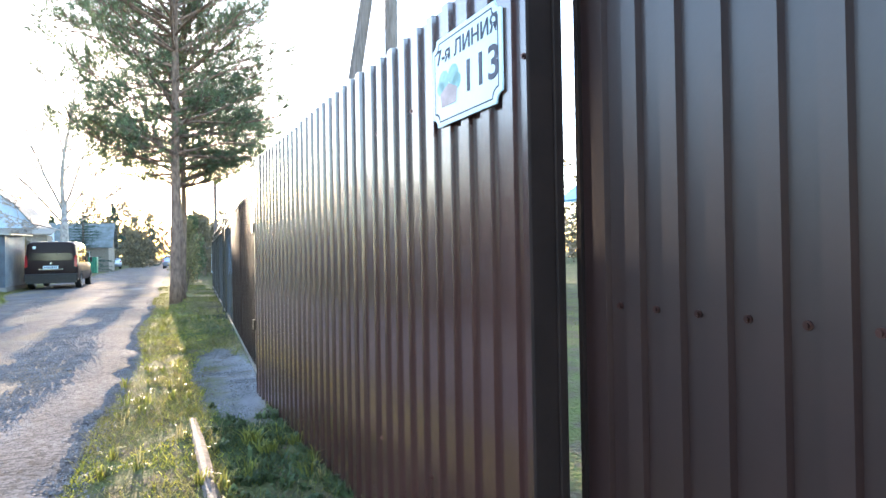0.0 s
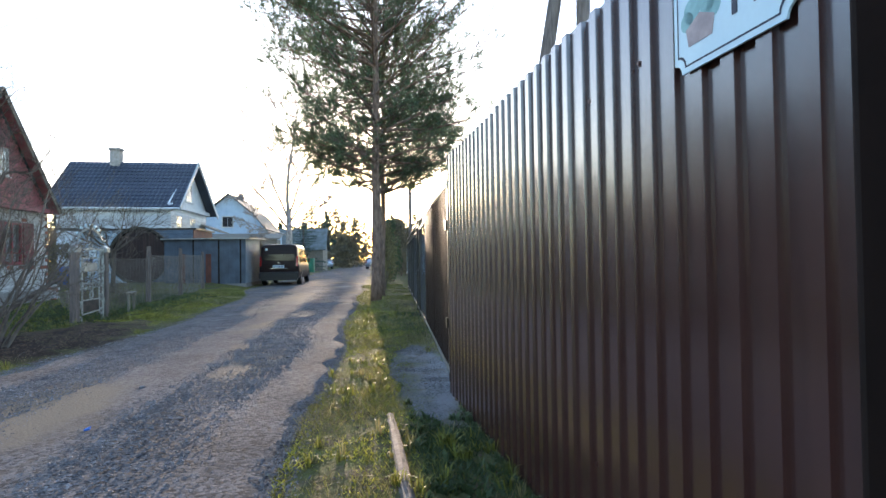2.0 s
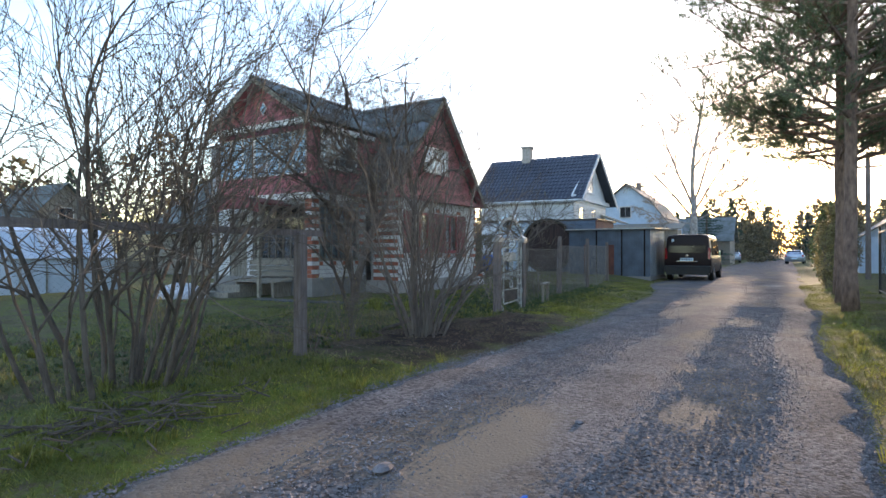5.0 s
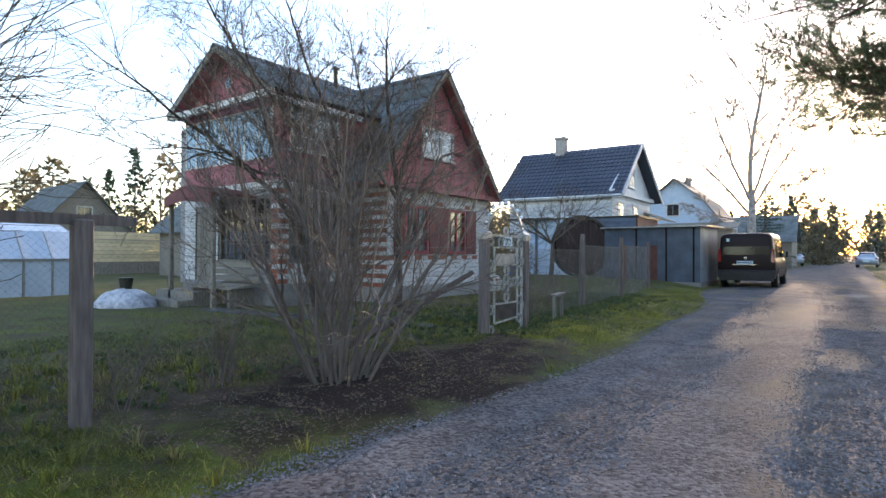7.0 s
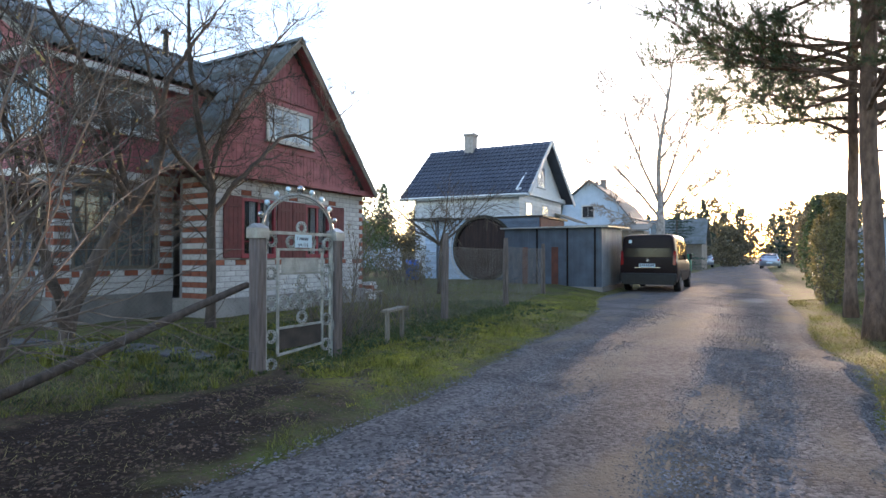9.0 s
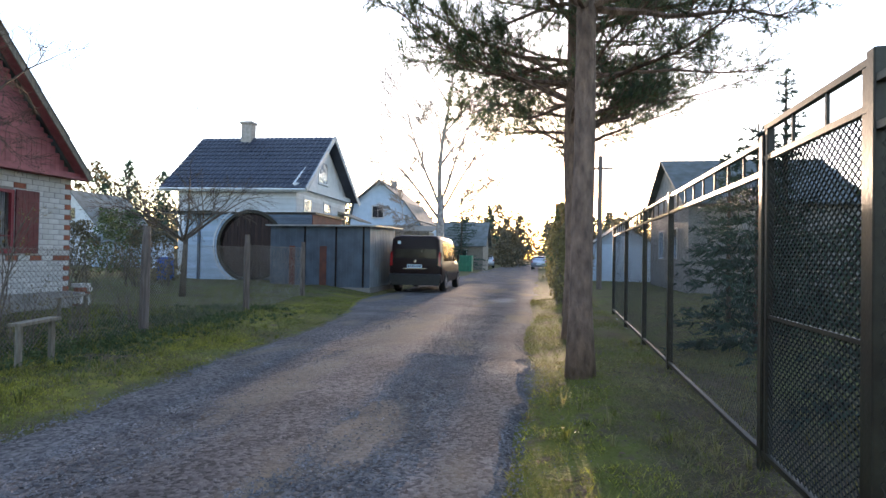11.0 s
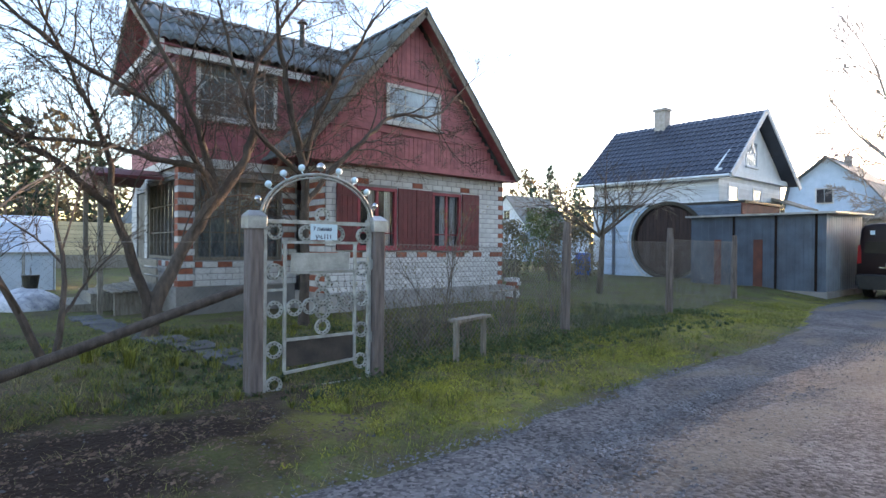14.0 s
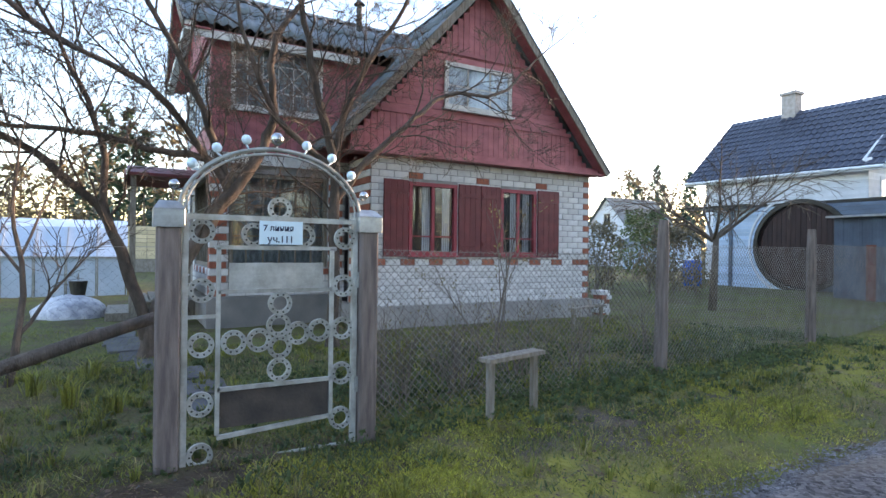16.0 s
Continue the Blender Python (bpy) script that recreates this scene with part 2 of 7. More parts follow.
# ---- mesh tools ----
class G:
    """Collects faces of one mesh."""

    def __init__(self):
        self.v, self.f, self.mi = [], [], []

    def add(self, verts, faces, k=0):
        o = len(self.v)
        self.v += [tuple(p) for p in verts]
        self.f += [tuple(i + o for i in f) for f in faces]
        self.mi += [k] * len(faces)
        return self

    def box(self, x0, x1, y0, y1, z0, z1, m=None, k=0):
        p = [Vector((x, y, z)) for z in (z0, z1) for y in (y0, y1) for x in (x0, x1)]
        if m is not None:
            p = [m @ q for q in p]
        return self.add(p, [(0, 2, 3, 1), (4, 5, 7, 6), (0, 1, 5, 4), (2, 6, 7, 3), (0, 4, 6, 2), (1, 3, 7, 5)], k)

    def bevbox(self, x0, x1, y0, y1, z0, z1, b=0.006, m=None, k=0):
        """A box with chamfered edges along its length in z and at the top."""
        ring = [(x0 + b, y0), (x1 - b, y0), (x1, y0 + b), (x1, y1 - b), (x1 - b, y1), (x0 + b, y1), (x0, y1 - b), (x0, y0 + b)]
        cx, cy = (x0 + x1) / 2, (y0 + y1) / 2
        sx, sy = 1 - 2 * b / max(1e-6, x1 - x0), 1 - 2 * b / max(1e-6, y1 - y0)
        p = [Vector((x, y, z0)) for x, y in ring] + [Vector((x, y, z1 - b)) for x, y in ring]
        p += [Vector((cx + (x - cx) * sx, cy + (y - cy) * sy, z1)) for x, y in ring]
        if m is not None:
            p = [m @ q for q in p]
        f = [(i, (i + 1) % 8, 8 + (i + 1) % 8, 8 + i) for i in range(8)] + [(8 + i, 8 + (i + 1) % 8, 16 + (i + 1) % 8, 16 + i) for i in range(8)]
        return self.add(p, f + [tuple(range(16, 24)), tuple(reversed(range(8)))], k)

    def beam(self, a, b, w, h, up=(0, 0, 1), k=0):
        """A square bar from a to b, w wide and h high."""
        a, b = Vector(a), Vector(b)
        d = (b - a).normalized()
        s = d.cross(Vector(up))
        if s.length < 1e-4:
            s = Vector((1, 0, 0))
        s.normalize()
        u = s.cross(d)
        p = [q + s * sx * w / 2 + u * sz * h / 2 for q in (a, b) for sx, sz in ((-1, -1), (1, -1), (1, 1), (-1, 1))]
        return self.add(p, [(3, 2, 1, 0), (4, 5, 6, 7), (0, 1, 5, 4), (1, 2, 6, 5), (2, 3, 7, 6), (3, 0, 4, 7)], k)

    def tube(self, pts, radii, n=6, k=0, cap=True):
        pts = [Vector(p) for p in pts]
        if not isinstance(radii, (list, tuple)):
            radii = [radii] * len(pts)
        o = len(self.v)
        ref = None
        for i, p in enumerate(pts):
            d = (pts[min(i + 1, len(pts) - 1)] - pts[max(i - 1, 0)]).normalized()
            if ref is None:
                ref = d.orthogonal().normalized()
            ref = (ref - d * ref.dot(d)).normalized()
            w = d.cross(ref)
            for j in range(n):
                a = 2 * math.pi * j / n
                self.v.append(tuple(p + (ref * math.cos(a) + w * math.sin(a)) * radii[i]))
        for i in range(len(pts) - 1):
            for j in range(n):
                self.f.append((o + i * n + j, o + i * n + (j + 1) % n, o + (i + 1) * n + (j + 1) % n, o + (i + 1) * n + j))
                self.mi.append(k)
        if cap:
            e = o + (len(pts) - 1) * n
            self.f += [tuple(o + j for j in reversed(range(n))), tuple(e + j for j in range(n))]
            self.mi += [k, k]
        return self

    def prism(self, poly, off, k=0):
        """A flat polygon pushed along the vector off."""
        p = [Vector(q) for q in poly]
        n = len(p)
        q = [v + Vector(off) for v in p]
        f = [tuple(reversed(range(n))), tuple(range(n, 2 * n))] + [(i, (i + 1) % n, n + (i + 1) % n, n + i) for i in range(n)]
        return self.add(p + q, f, k)

    def ring(self, c, r0, r1, depth, ax, n=20, k=0, a0=0.0, a1=2 * math.pi, up=(0, 0, 1)):
        """A flat ring round c, its axis ax, from radius r0 to r1."""
        ax = Vector(ax).normalized()
        u = Vector(up)
        s = ax.cross(u)
        full = abs(a1 - a0 - 2 * math.pi) < 1e-6
        m = n if full else n + 1
        o = len(self.v)
        for i in range(m):
            a = a0 + (a1 - a0) * i / n
            d = s * math.cos(a) + u * math.sin(a)
            for r, t in ((r0, -0.5), (r1, -0.5), (r1, 0.5), (r0, 0.5)):
                self.v.append(tuple(Vector(c) + d * r + ax * depth * t))
        for i in range(n):
            j = (i + 1) % m
            for q in range(4):
                self.f.append((o + i * 4 + q, o + i * 4 + (q + 1) % 4, o + j * 4 + (q + 1) % 4, o + j * 4 + q))
                self.mi.append(k)
        return self

    def ball(self, c, r, n=10, squash=(1, 1, 1), k=0):
        o = len(self.v)
        rows = n // 2
        for i in range(rows + 1):
            t = math.pi * i / rows
            for j in range(n):
                a = 2 * math.pi * j / n
                self.v.append((c[0] + r * squash[0] * math.sin(t) * math.cos(a), c[1] + r * squash[1] * math.sin(t) * math.sin(a), c[2] + r * squash[2] * math.cos(t)))
        for i in range(rows):
            for j in range(n):
                self.f.append((o + i * n + j, o + (i + 1) * n + j, o + (i + 1) * n + (j + 1) % n, o + i * n + (j + 1) % n))
                self.mi.append(k)
        return self

    def mesh(self, name, mats, smooth=False):
        me = bpy.data.meshes.new(name)
        me.from_pydata(self.v, [], self.f)
        for m in mats if isinstance(mats, (list, tuple)) else [mats]:
            me.materials.append(m)
        if isinstance(mats, (list, tuple)) and len(mats) > 1:
            me.polygons.foreach_set("material_index", self.mi)
        if smooth:
            me.polygons.foreach_set("use_smooth", [True] * len(me.polygons))
        bm = bmesh.new()
        bm.from_mesh(me)
        if len(bm.faces) < 20000:
            bmesh.ops.recalc_face_normals(bm, faces=bm.faces)
        bm.to_mesh(me)
        bm.free()
        me.update()
        return me


def part(name, g, material, parent=None, label="", smooth=False):
    ob = new(name, g.mesh(name, material, smooth))
    if parent is not None:
        ob.parent = parent
    return tagged(ob, label)


def thing(name, x, y, z, label, category, group="", kind=""):
    e = new(name)
    e.location = (x, y, z)
    e.empty_display_size = 0.1
    bpy.context.view_layer.update()
    return tagged(e, label, category, group, kind)


def pin(ob):
    """Parts are built in world places: undo their parent's shift."""
    for o in ob.children_recursive:
        if o.parent is ob:
            o.matrix_parent_inverse = ob.matrix_basis.inverted()
    return ob


def struct(name, g, material, label, category, smooth=False):
    return tagged(part(name, g, material, None, "", smooth), label, category, kind="structure")


def on_line(a, b):
    """A frame whose x runs from a to b along the ground, y to its left."""
    d = Vector((b[0] - a[0], b[1] - a[1], 0))
    return Matrix.Translation((a[0], a[1], 0)) @ Matrix.Rotation(math.atan2(d.y, d.x), 4, "Z"), d.length


rnd = random.Random(7)


def smoothstep(a, b, x):
    t = min(1, max(0, (x - a) / (b - a)))
    return t * t * (3 - 2 * t)


def road_left(y):
    return -3.95 + 0.12 * math.sin(y * 0.7) - 1.5 * smoothstep(15, 27, y)


def road_right(y):
    return -0.38 + 0.10 * math.sin(y * 0.9 + 1) + 0.25 * smoothstep(20, 60, y)


def height(x, y):
    """The ground: verges a little above the road, a mound round the first pine."""
    h = 0.0
    if abs(y) < 90 and -60 < x < 60:
        l, r = road_left(y), road_right(y)
        h += 0.05 * smoothstep(0, 0.7, l - x) + 0.06 * smoothstep(0, 0.6, x - r)
        h += 0.15 * math.exp(-((x - 0.1) ** 2 + (y - 14.5) ** 2) / 1.1)
        h += 0.20 * smoothstep(0.2, 2.0, l - x) * smoothstep(20, 27, y) * (1 - smoothstep(36, 50, y))
        edge = min(abs(x - l), abs(x - r), 1)
        h += (0.006 if l < x < r else 0.006 + 0.02 * edge) * noise.noise((x * 0.9, y * 0.9, 3)) + (0 if l < x < r else 0.018 * noise.noise((x * 3, y * 3, 7)) * edge)
        if l < x < r:
            h += 0.008 * noise.noise((x * 0.6, y * 0.25, 1))
    return h

# ---- ground and road ----
def ground_mat():
    """Turf, trampled earth, moss and leaf litter by place and chance."""
    m = mat("garden_soil_and_turf", (0.105, 0.122, 0.036), (0.080, 0.066, 0.038), 1.7, 0.95, 0.9, fine=26, spread=0.22, bdist=0.04)
    nt = m.node_tree
    n, l = nt.nodes, nt.links
    b = n["Principled BSDF"]
    src = b.inputs["Base Color"].links[0].from_socket
    tc = n.new("ShaderNodeTexCoord")

    def patch(colour, cx, cy, rx, ry, soft, base, amp=2.2):
        mp = n.new("ShaderNodeMapping")
        mp.inputs["Location"].default_value = (-cx / rx, -cy / ry, 0)
        mp.inputs["Scale"].default_value = (1 / rx, 1 / ry, 0)
        ln = n.new("ShaderNodeVectorMath")
        ln.operation = "LENGTH"
        ns = n.new("ShaderNodeTexNoise")
        ns.inputs["Scale"].default_value, ns.inputs["Detail"].default_value = 1.9, 9
        l.new(tc.outputs["Object"], mp.inputs[0]), l.new(mp.outputs[0], ln.inputs[0]), l.new(tc.outputs["Object"], ns.inputs[0])
        ad = n.new("ShaderNodeMath")
        ad.operation = "MULTIPLY_ADD"
        ad.inputs[1].default_value = amp
        l.new(ns.outputs[0], ad.inputs[0]), l.new(ln.outputs["Value"], ad.inputs[2])
        mr = n.new("ShaderNodeMapRange")
        mr.inputs[1].default_value, mr.inputs[2].default_value = 1 + amp / 2 - soft, 1 + amp / 2 + soft
        mr.inputs[3].default_value, mr.inputs[4].default_value = 1, 0
        l.new(ad.outputs[0], mr.inputs[0])
        mx = n.new("ShaderNodeMix")
        mx.data_type = "RGBA"
        l.new(mr.outputs[0], mx.inputs["Factor"]), l.new(base, mx.inputs[6])
        mx.inputs[7].default_value = (*colour, 1)
        return mx.outputs[2]

    c = patch((0.085, 0.062, 0.040), -6.6, 8.2, 1.6, 2.2, 0.35, src)    # leaf litter under the lilac
    c = patch((0.22, 0.215, 0.225), 0.50, 5.9, 0.32, 1.7, 0.2, c, 1.2)  # gravel spill at the gate
    c = patch((0.125, 0.120, 0.042), -0.05, 8.0, 0.45, 5.0, 0.3, c)      # dry verge
    c = patch((0.120, 0.145, 0.024), -4.6, 5.6, 0.75, 3.2, 0.4, c)      # lush strip by the lane
    c = patch((0.230, 0.210, 0.045), -4.75, 13.4, 0.60, 2.4, 0.3, c)     # moss
    c = patch((0.190, 0.180, 0.030), -5.5, 19.5, 0.9, 6.0, 0.4, c)
    c = patch((0.130, 0.135, 0.030), -0.1, 12.6, 0.5, 3.0, 0.4, c)
    c = patch((0.105, 0.085, 0.055), 1.0, 11.5, 0.6, 3.2, 0.4, c)      # needles and dead leaf by the mesh fence
    c = patch((0.090, 0.068, 0.048), -5.25, 12.35, 0.5, 0.9, 0.3, c)
    c = patch((0.095, 0.078, 0.062), -5.0, 15.2, 0.5, 1.6, 0.3, c)      # trodden earth
    # bare soil and dead leaf showing between the tufts
    sp = n.new("ShaderNodeTexNoise")
    sp.inputs["Scale"].default_value, sp.inputs["Detail"].default_value, sp.inputs["Roughness"].default_value = 4.5, 10, 0.7
    l.new(tc.outputs["Object"], sp.inputs[0])
    mr = n.new("ShaderNodeMapRange")
    mr.inputs[1].default_value, mr.inputs[2].default_value, mr.inputs[4].default_value = 0.50, 0.62, 0.85
    l.new(sp.outputs[0], mr.inputs[0])
    mx = n.new("ShaderNodeMix")
    mx.data_type = "RGBA"
    mx.inputs[7].default_value = (0.125, 0.092, 0.064, 1)
    l.new(mr.outputs[0], mx.inputs["Factor"]), l.new(c, mx.inputs[6])
    c = patch((0.032, 0.022, 0.017), -4.85, 9.35, 1.0, 2.6, 0.30, mx.outputs[2], 1.5)   # dug bed of leaf mould
    l.new(c, b.inputs["Base Color"])
    b.inputs["Specular IOR Level"].default_value = 0.1
    return m


M["ground"] = ground_mat()


def axis(lo, hi, near0, near1, step):
    a = list(np.arange(near0, near1 + 1e-6, step))
    left, d, x = [], step, near0
    while x > lo:
        d *= 1.35
        x -= d
        left.append(max(x, lo))
    right, d, x = [], step, near1
    while x < hi:
        d *= 1.35
        x += d
        right.append(min(x, hi))
    return left[::-1] + a + right


gx, gy = axis(-900, 900, -16, 5, 0.22), axis(-400, 1500, -4, 34, 0.25)
g = G()
g.v = [(x, y, height(x, y) - (0.035 if road_left(y) + 0.12 < x < road_right(y) - 0.12 and y > -150 else 0)) for y in gy for x in gx]
w = len(gx)
g.f = [(j * w + i, j * w + i + 1, (j + 1) * w + i + 1, (j + 1) * w + i) for j in range(len(gy) - 1) for i in range(w - 1)]
g.mi = [0] * len(g.f)
struct("ground", g, M["ground"], "uneven garden turf with moss, bare soil and dry verges", "ground", True)


BARE = ((-2.4, 5.2, 0.34, 1.1), (-3.3, 3.2, 0.5, 0.9), (-1.5, 6.6, 0.2, 0.5), (-2.7, 14.2, 0.32, 1.5), (-1.5, 12.9, 0.28, 0.8), (-2.5, 18.0, 0.5, 2.4))   # sandy places with little gravel


def road_mat():
    m = mat("compacted_gravel", (0.176, 0.160, 0.156), (0.104, 0.095, 0.093), 1.1, 0.95, 0.25, fine=120, spread=0.1, bdist=0.012, spec=0.06)
    nt = m.node_tree
    n, l = nt.nodes, nt.links
    b = n["Principled BSDF"]
    src = b.inputs["Base Color"].links[0].from_socket
    tc = n.new("ShaderNodeTexCoord")
    vo = n.new("ShaderNodeTexVoronoi")
    vo.inputs["Scale"].default_value = 42
    l.new(tc.outputs["Object"], vo.inputs["Vector"])
    hs = n.new("ShaderNodeHueSaturation")
    sep = n.new("ShaderNodeSeparateColor")
    l.new(vo.outputs["Color"], sep.inputs[0])
    mr = n.new("ShaderNodeMapRange")
    mr.inputs[3].default_value, mr.inputs[4].default_value = 0.45, 1.6
    l.new(sep.outputs[0], mr.inputs[0]), l.new(mr.outputs[0], hs.inputs["Value"]), l.new(src, hs.inputs["Color"])
    out = hs.outputs[0]

    def sand(out, sx, sy, lo, hi, colour):
        mp = n.new("ShaderNodeMapping")
        mp.inputs["Scale"].default_value = (sx, sy, 1)
        ns = n.new("ShaderNodeTexNoise")
        ns.inputs["Scale"].default_value, ns.inputs["Detail"].default_value = 1.0, 5
        l.new(tc.outputs["Object"], mp.inputs[0]), l.new(mp.outputs[0], ns.inputs[0])
        mr = n.new("ShaderNodeMapRange")
        mr.inputs[1].default_value, mr.inputs[2].default_value = lo, hi
        mr.inputs[4].default_value = 0.85
        l.new(ns.outputs[0], mr.inputs[0])
        mx = n.new("ShaderNodeMix")
        mx.data_type = "RGBA"
        mx.inputs[7].default_value = (*colour, 1)
        l.new(mr.outputs[0], mx.inputs["Factor"]), l.new(out, mx.inputs[6])
        return mx.outputs[2]

    out = sand(out, 0.9, 0.33, 0.535, 0.63, (0.185, 0.145, 0.105))   # worn earth where the gravel is thin

    def bare(out, colour, cx, cy, rx, ry):
        mp = n.new("ShaderNodeMapping")
        mp.inputs["Location"].default_value = (-cx / rx, -cy / ry, 0)
        mp.inputs["Scale"].default_value = (1 / rx, 1 / ry, 0)
        ln = n.new("ShaderNodeVectorMath")
        ln.operation = "LENGTH"
        ns = n.new("ShaderNodeTexNoise")
        ns.inputs["Scale"].default_value, ns.inputs["Detail"].default_value, ns.inputs["Roughness"].default_value = 2.6, 9, 0.7
        l.new(tc.outputs["Object"], mp.inputs[0]), l.new(mp.outputs[0], ln.inputs[0]), l.new(tc.outputs["Object"], ns.inputs[0])
        ad = n.new("ShaderNodeMath")
        ad.operation = "MULTIPLY_ADD"
        ad.inputs[1].default_value = 1.8
        l.new(ns.outputs[0], ad.inputs[0]), l.new(ln.outputs["Value"], ad.inputs[2])
        mr = n.new("ShaderNodeMapRange")
        mr.inputs[1].default_value, mr.inputs[2].default_value = 1.45, 2.15
        mr.inputs[3].default_value, mr.inputs[4].default_value = 0.55, 0
        l.new(ad.outputs[0], mr.inputs[0])
        mx = n.new("ShaderNodeMix")
        mx.data_type = "RGBA"
        mx.inputs[7].default_value = (*colour, 1)
        l.new(mr.outputs[0], mx.inputs["Factor"]), l.new(out, mx.inputs[6])
        return mx.outputs[2]

    for cx, cy, rx, ry in BARE:
        out = bare(out, (0.200, 0.165, 0.125), cx, cy, rx, ry)
    out = bare(out, (0.36, 0.34, 0.32), -1.3, 25.4, 0.35, 0.9)
    l.new(out, b.inputs["Base Color"])
    bp = n.new("ShaderNodeBump")
    bp.inputs["Strength"].default_value, bp.inputs["Distance"].default_value = 0.35, 0.010
    l.new(vo.outputs["Distance"], bp.inputs["Height"])
    bp.invert = True
    l.new(b.inputs["Normal"].links[0].from_socket, bp.inputs["Normal"]), l.new(bp.outputs[0], b.inputs["Normal"])
    return m


M["road"] = road_mat()
g = G()
ys = axis(-150, 190, -4, 45, 0.2)
cols = 19
for y in ys:
    l0 = road_left(y) + (0.16 * noise.noise((y * 1.3, 5, 0)) + 0.10 * noise.noise((y * 4.1, 9, 0)))
    r0 = road_right(y) + (0.14 * noise.noise((y * 1.5, 15, 0)) + 0.10 * noise.noise((y * 4.3, 19, 0)))
    for i in range(cols):
        u = i / (cols - 1)
        x = l0 + (r0 - l0) * u
        rut = -0.018 * (math.exp(-((u - 0.28) / 0.10) ** 2) + math.exp(-((u - 0.72) / 0.10) ** 2))
        crown = 0.03 * math.sin(math.pi * u)
        g.v.append((x, y, height(x, y) + crown + rut + (0.004 if 0 < i < cols - 1 else -0.03)))
g.f = [(j * cols + i, j * cols + i + 1, (j + 1) * cols + i + 1, (j + 1) * cols + i) for j in range(len(ys) - 1) for i in range(cols - 1)]
g.mi = [0] * len(g.f)
struct("road", g, M["road"], "unpaved village lane of grey gravel with worn earth patches", "road", True)


# ---- corrugated fence ----
def corrugated(g, m, x0, x1, z0, z1, pitch=0.115, depth=0.012, t=0.0012, zf=None):
    """Profiled steel sheet in the frame m, its ribs towards y+; flat pans with narrow raised ribs."""
    xs = []
    x = x0
    while x < x1 - 1e-6:
        for dx, d in ((0.0, 0.0), (0.060, 0.0), (0.064, 1.0), (0.110, 1.0)):
            if x + dx * pitch / 0.115 < x1:
                xs.append((x + dx * pitch / 0.115, d * depth))
        x += pitch
    xs.append((x1, 0.0))
    o = len(g.v)
    for x, d in xs:
        for y, z in ((d, z0), (d, z1), (d - t, z1), (d - t, z0)):
            g.v.append(tuple(m @ Vector((x, y, z))))
    for i in range(len(xs) - 1):
        for q in range(4):
            g.f.append((o + i * 4 + q, o + i * 4 + (q + 1) % 4, o + i * 4 + 4 + (q + 1) % 4, o + i * 4 + 4 + q))
            g.mi.append(0)
    return g


FA, FB = (0.876, 1.305), (0.668, 5.07)
fm, fl = on_line(FA, FB)          # y+ of this frame faces the road
fence = thing("corrugated_fence", *FA, 0, "tall brown profiled steel sheet fence along the lane", "fence")
sheet_w, k = 1.15, 0
s = 0.0
while s < fl - 0.01:
    e = min(fl, s + sheet_w)
    part("sheet", corrugated(G(), fm @ Matrix.Translation((0, 0.003 * (k % 2), 0)), s, e + (0.04 if e < fl else 0), 0.06, 2.045 + 0.010 * (k % 2), 0.113, 0.015), M["fence"], fence)
    s, k = e, k + 1
for z in (0.44, 1.09, 1.755):
    part("rail", G().beam(fm @ Vector((0, -0.03, z)), fm @ Vector((fl, -0.03, z)), 0.04, 0.025), M["fence_dark"], fence)
for x in (0.06, 2.3, fl - 0.03):
    part("post", G().box(x - 0.03, x + 0.03, -0.105, -0.045, 0, 2.05, fm), M["fence_dark"], fence)
# brown edge strip; the shadow on it is put in as near-black colour
part("end_flashing", G().bevbox(-0.012, 0.0, -0.100, 0.018, 0.03, 2.11, 0.004, fm).bevbox(-0.022, -0.012, -0.085, -0.06, 0.03, 2.11, 0.003, fm), M["fence_dark"], fence, "folded brown steel edge strip")


def screw(parent, m, x, y, z):
    gs = G()
    c = m @ Vector((x, y, z))
    ax = (m.to_3x3() @ Vector((0, 1, 0))).normalized()
    gs.tube([c, c + ax * 0.003], 0.009, 10)
    gs.tube([c + ax * 0.003, c + ax * 0.009], 0.005, 6)
    part("screw", gs, M["screw"], parent)


for i in range(0, int(fl / 0.113), 3):
    screw(fence, fm, i * 0.113 + 0.026, 0.001, 1.755 + rnd.uniform(-.015, .015))
for i in range(1, int(fl / 0.113), 4):
    screw(fence, fm, i * 0.113 + 0.026, 0.001, 0.44 + rnd.uniform(-.015, .015))
screw(fence, fm, 0.07, 0.001, 1.09)
pin(fence)

GA, GB = (1.03, 1.30), (1.07, -2.6)
gm2, gl2 = on_line(GB, GA)
gate2 = thing("sheet_gate", *GA, 0, "brown profiled steel gate leaf, ajar beside the fence", "gate")
# leaf coloured darker than the fence to stand for its shaded look
part("sheet", corrugated(G(), gm2, 0, gl2, 0.06, 2.12, 0.113, 0.017), M["gate_shaded"], gate2)
part("gate_frame", G().box(gl2 - 0.012, gl2 + 0.004, -0.05, 0.012, 0.05, 2.12, gm2).beam(gm2 @ Vector((0, -0.03, 1.09)), gm2 @ Vector((gl2, -0.03, 1.09)), 0.04, 0.03).beam(gm2 @ Vector((0, -0.03, 1.75)), gm2 @ Vector((gl2, -0.03, 1.75)), 0.04, 0.03), M["fence_dark"], gate2)
for i in range(1, 9):
    screw(gate2, gm2, gl2 - 0.03 - i * 0.113, 0.001, 1.09)
part("post", G().box(0, 0.06, -0.11, -0.05, 0, 2.1, gm2), M["fence_dark"], gate2)
pin(gate2)

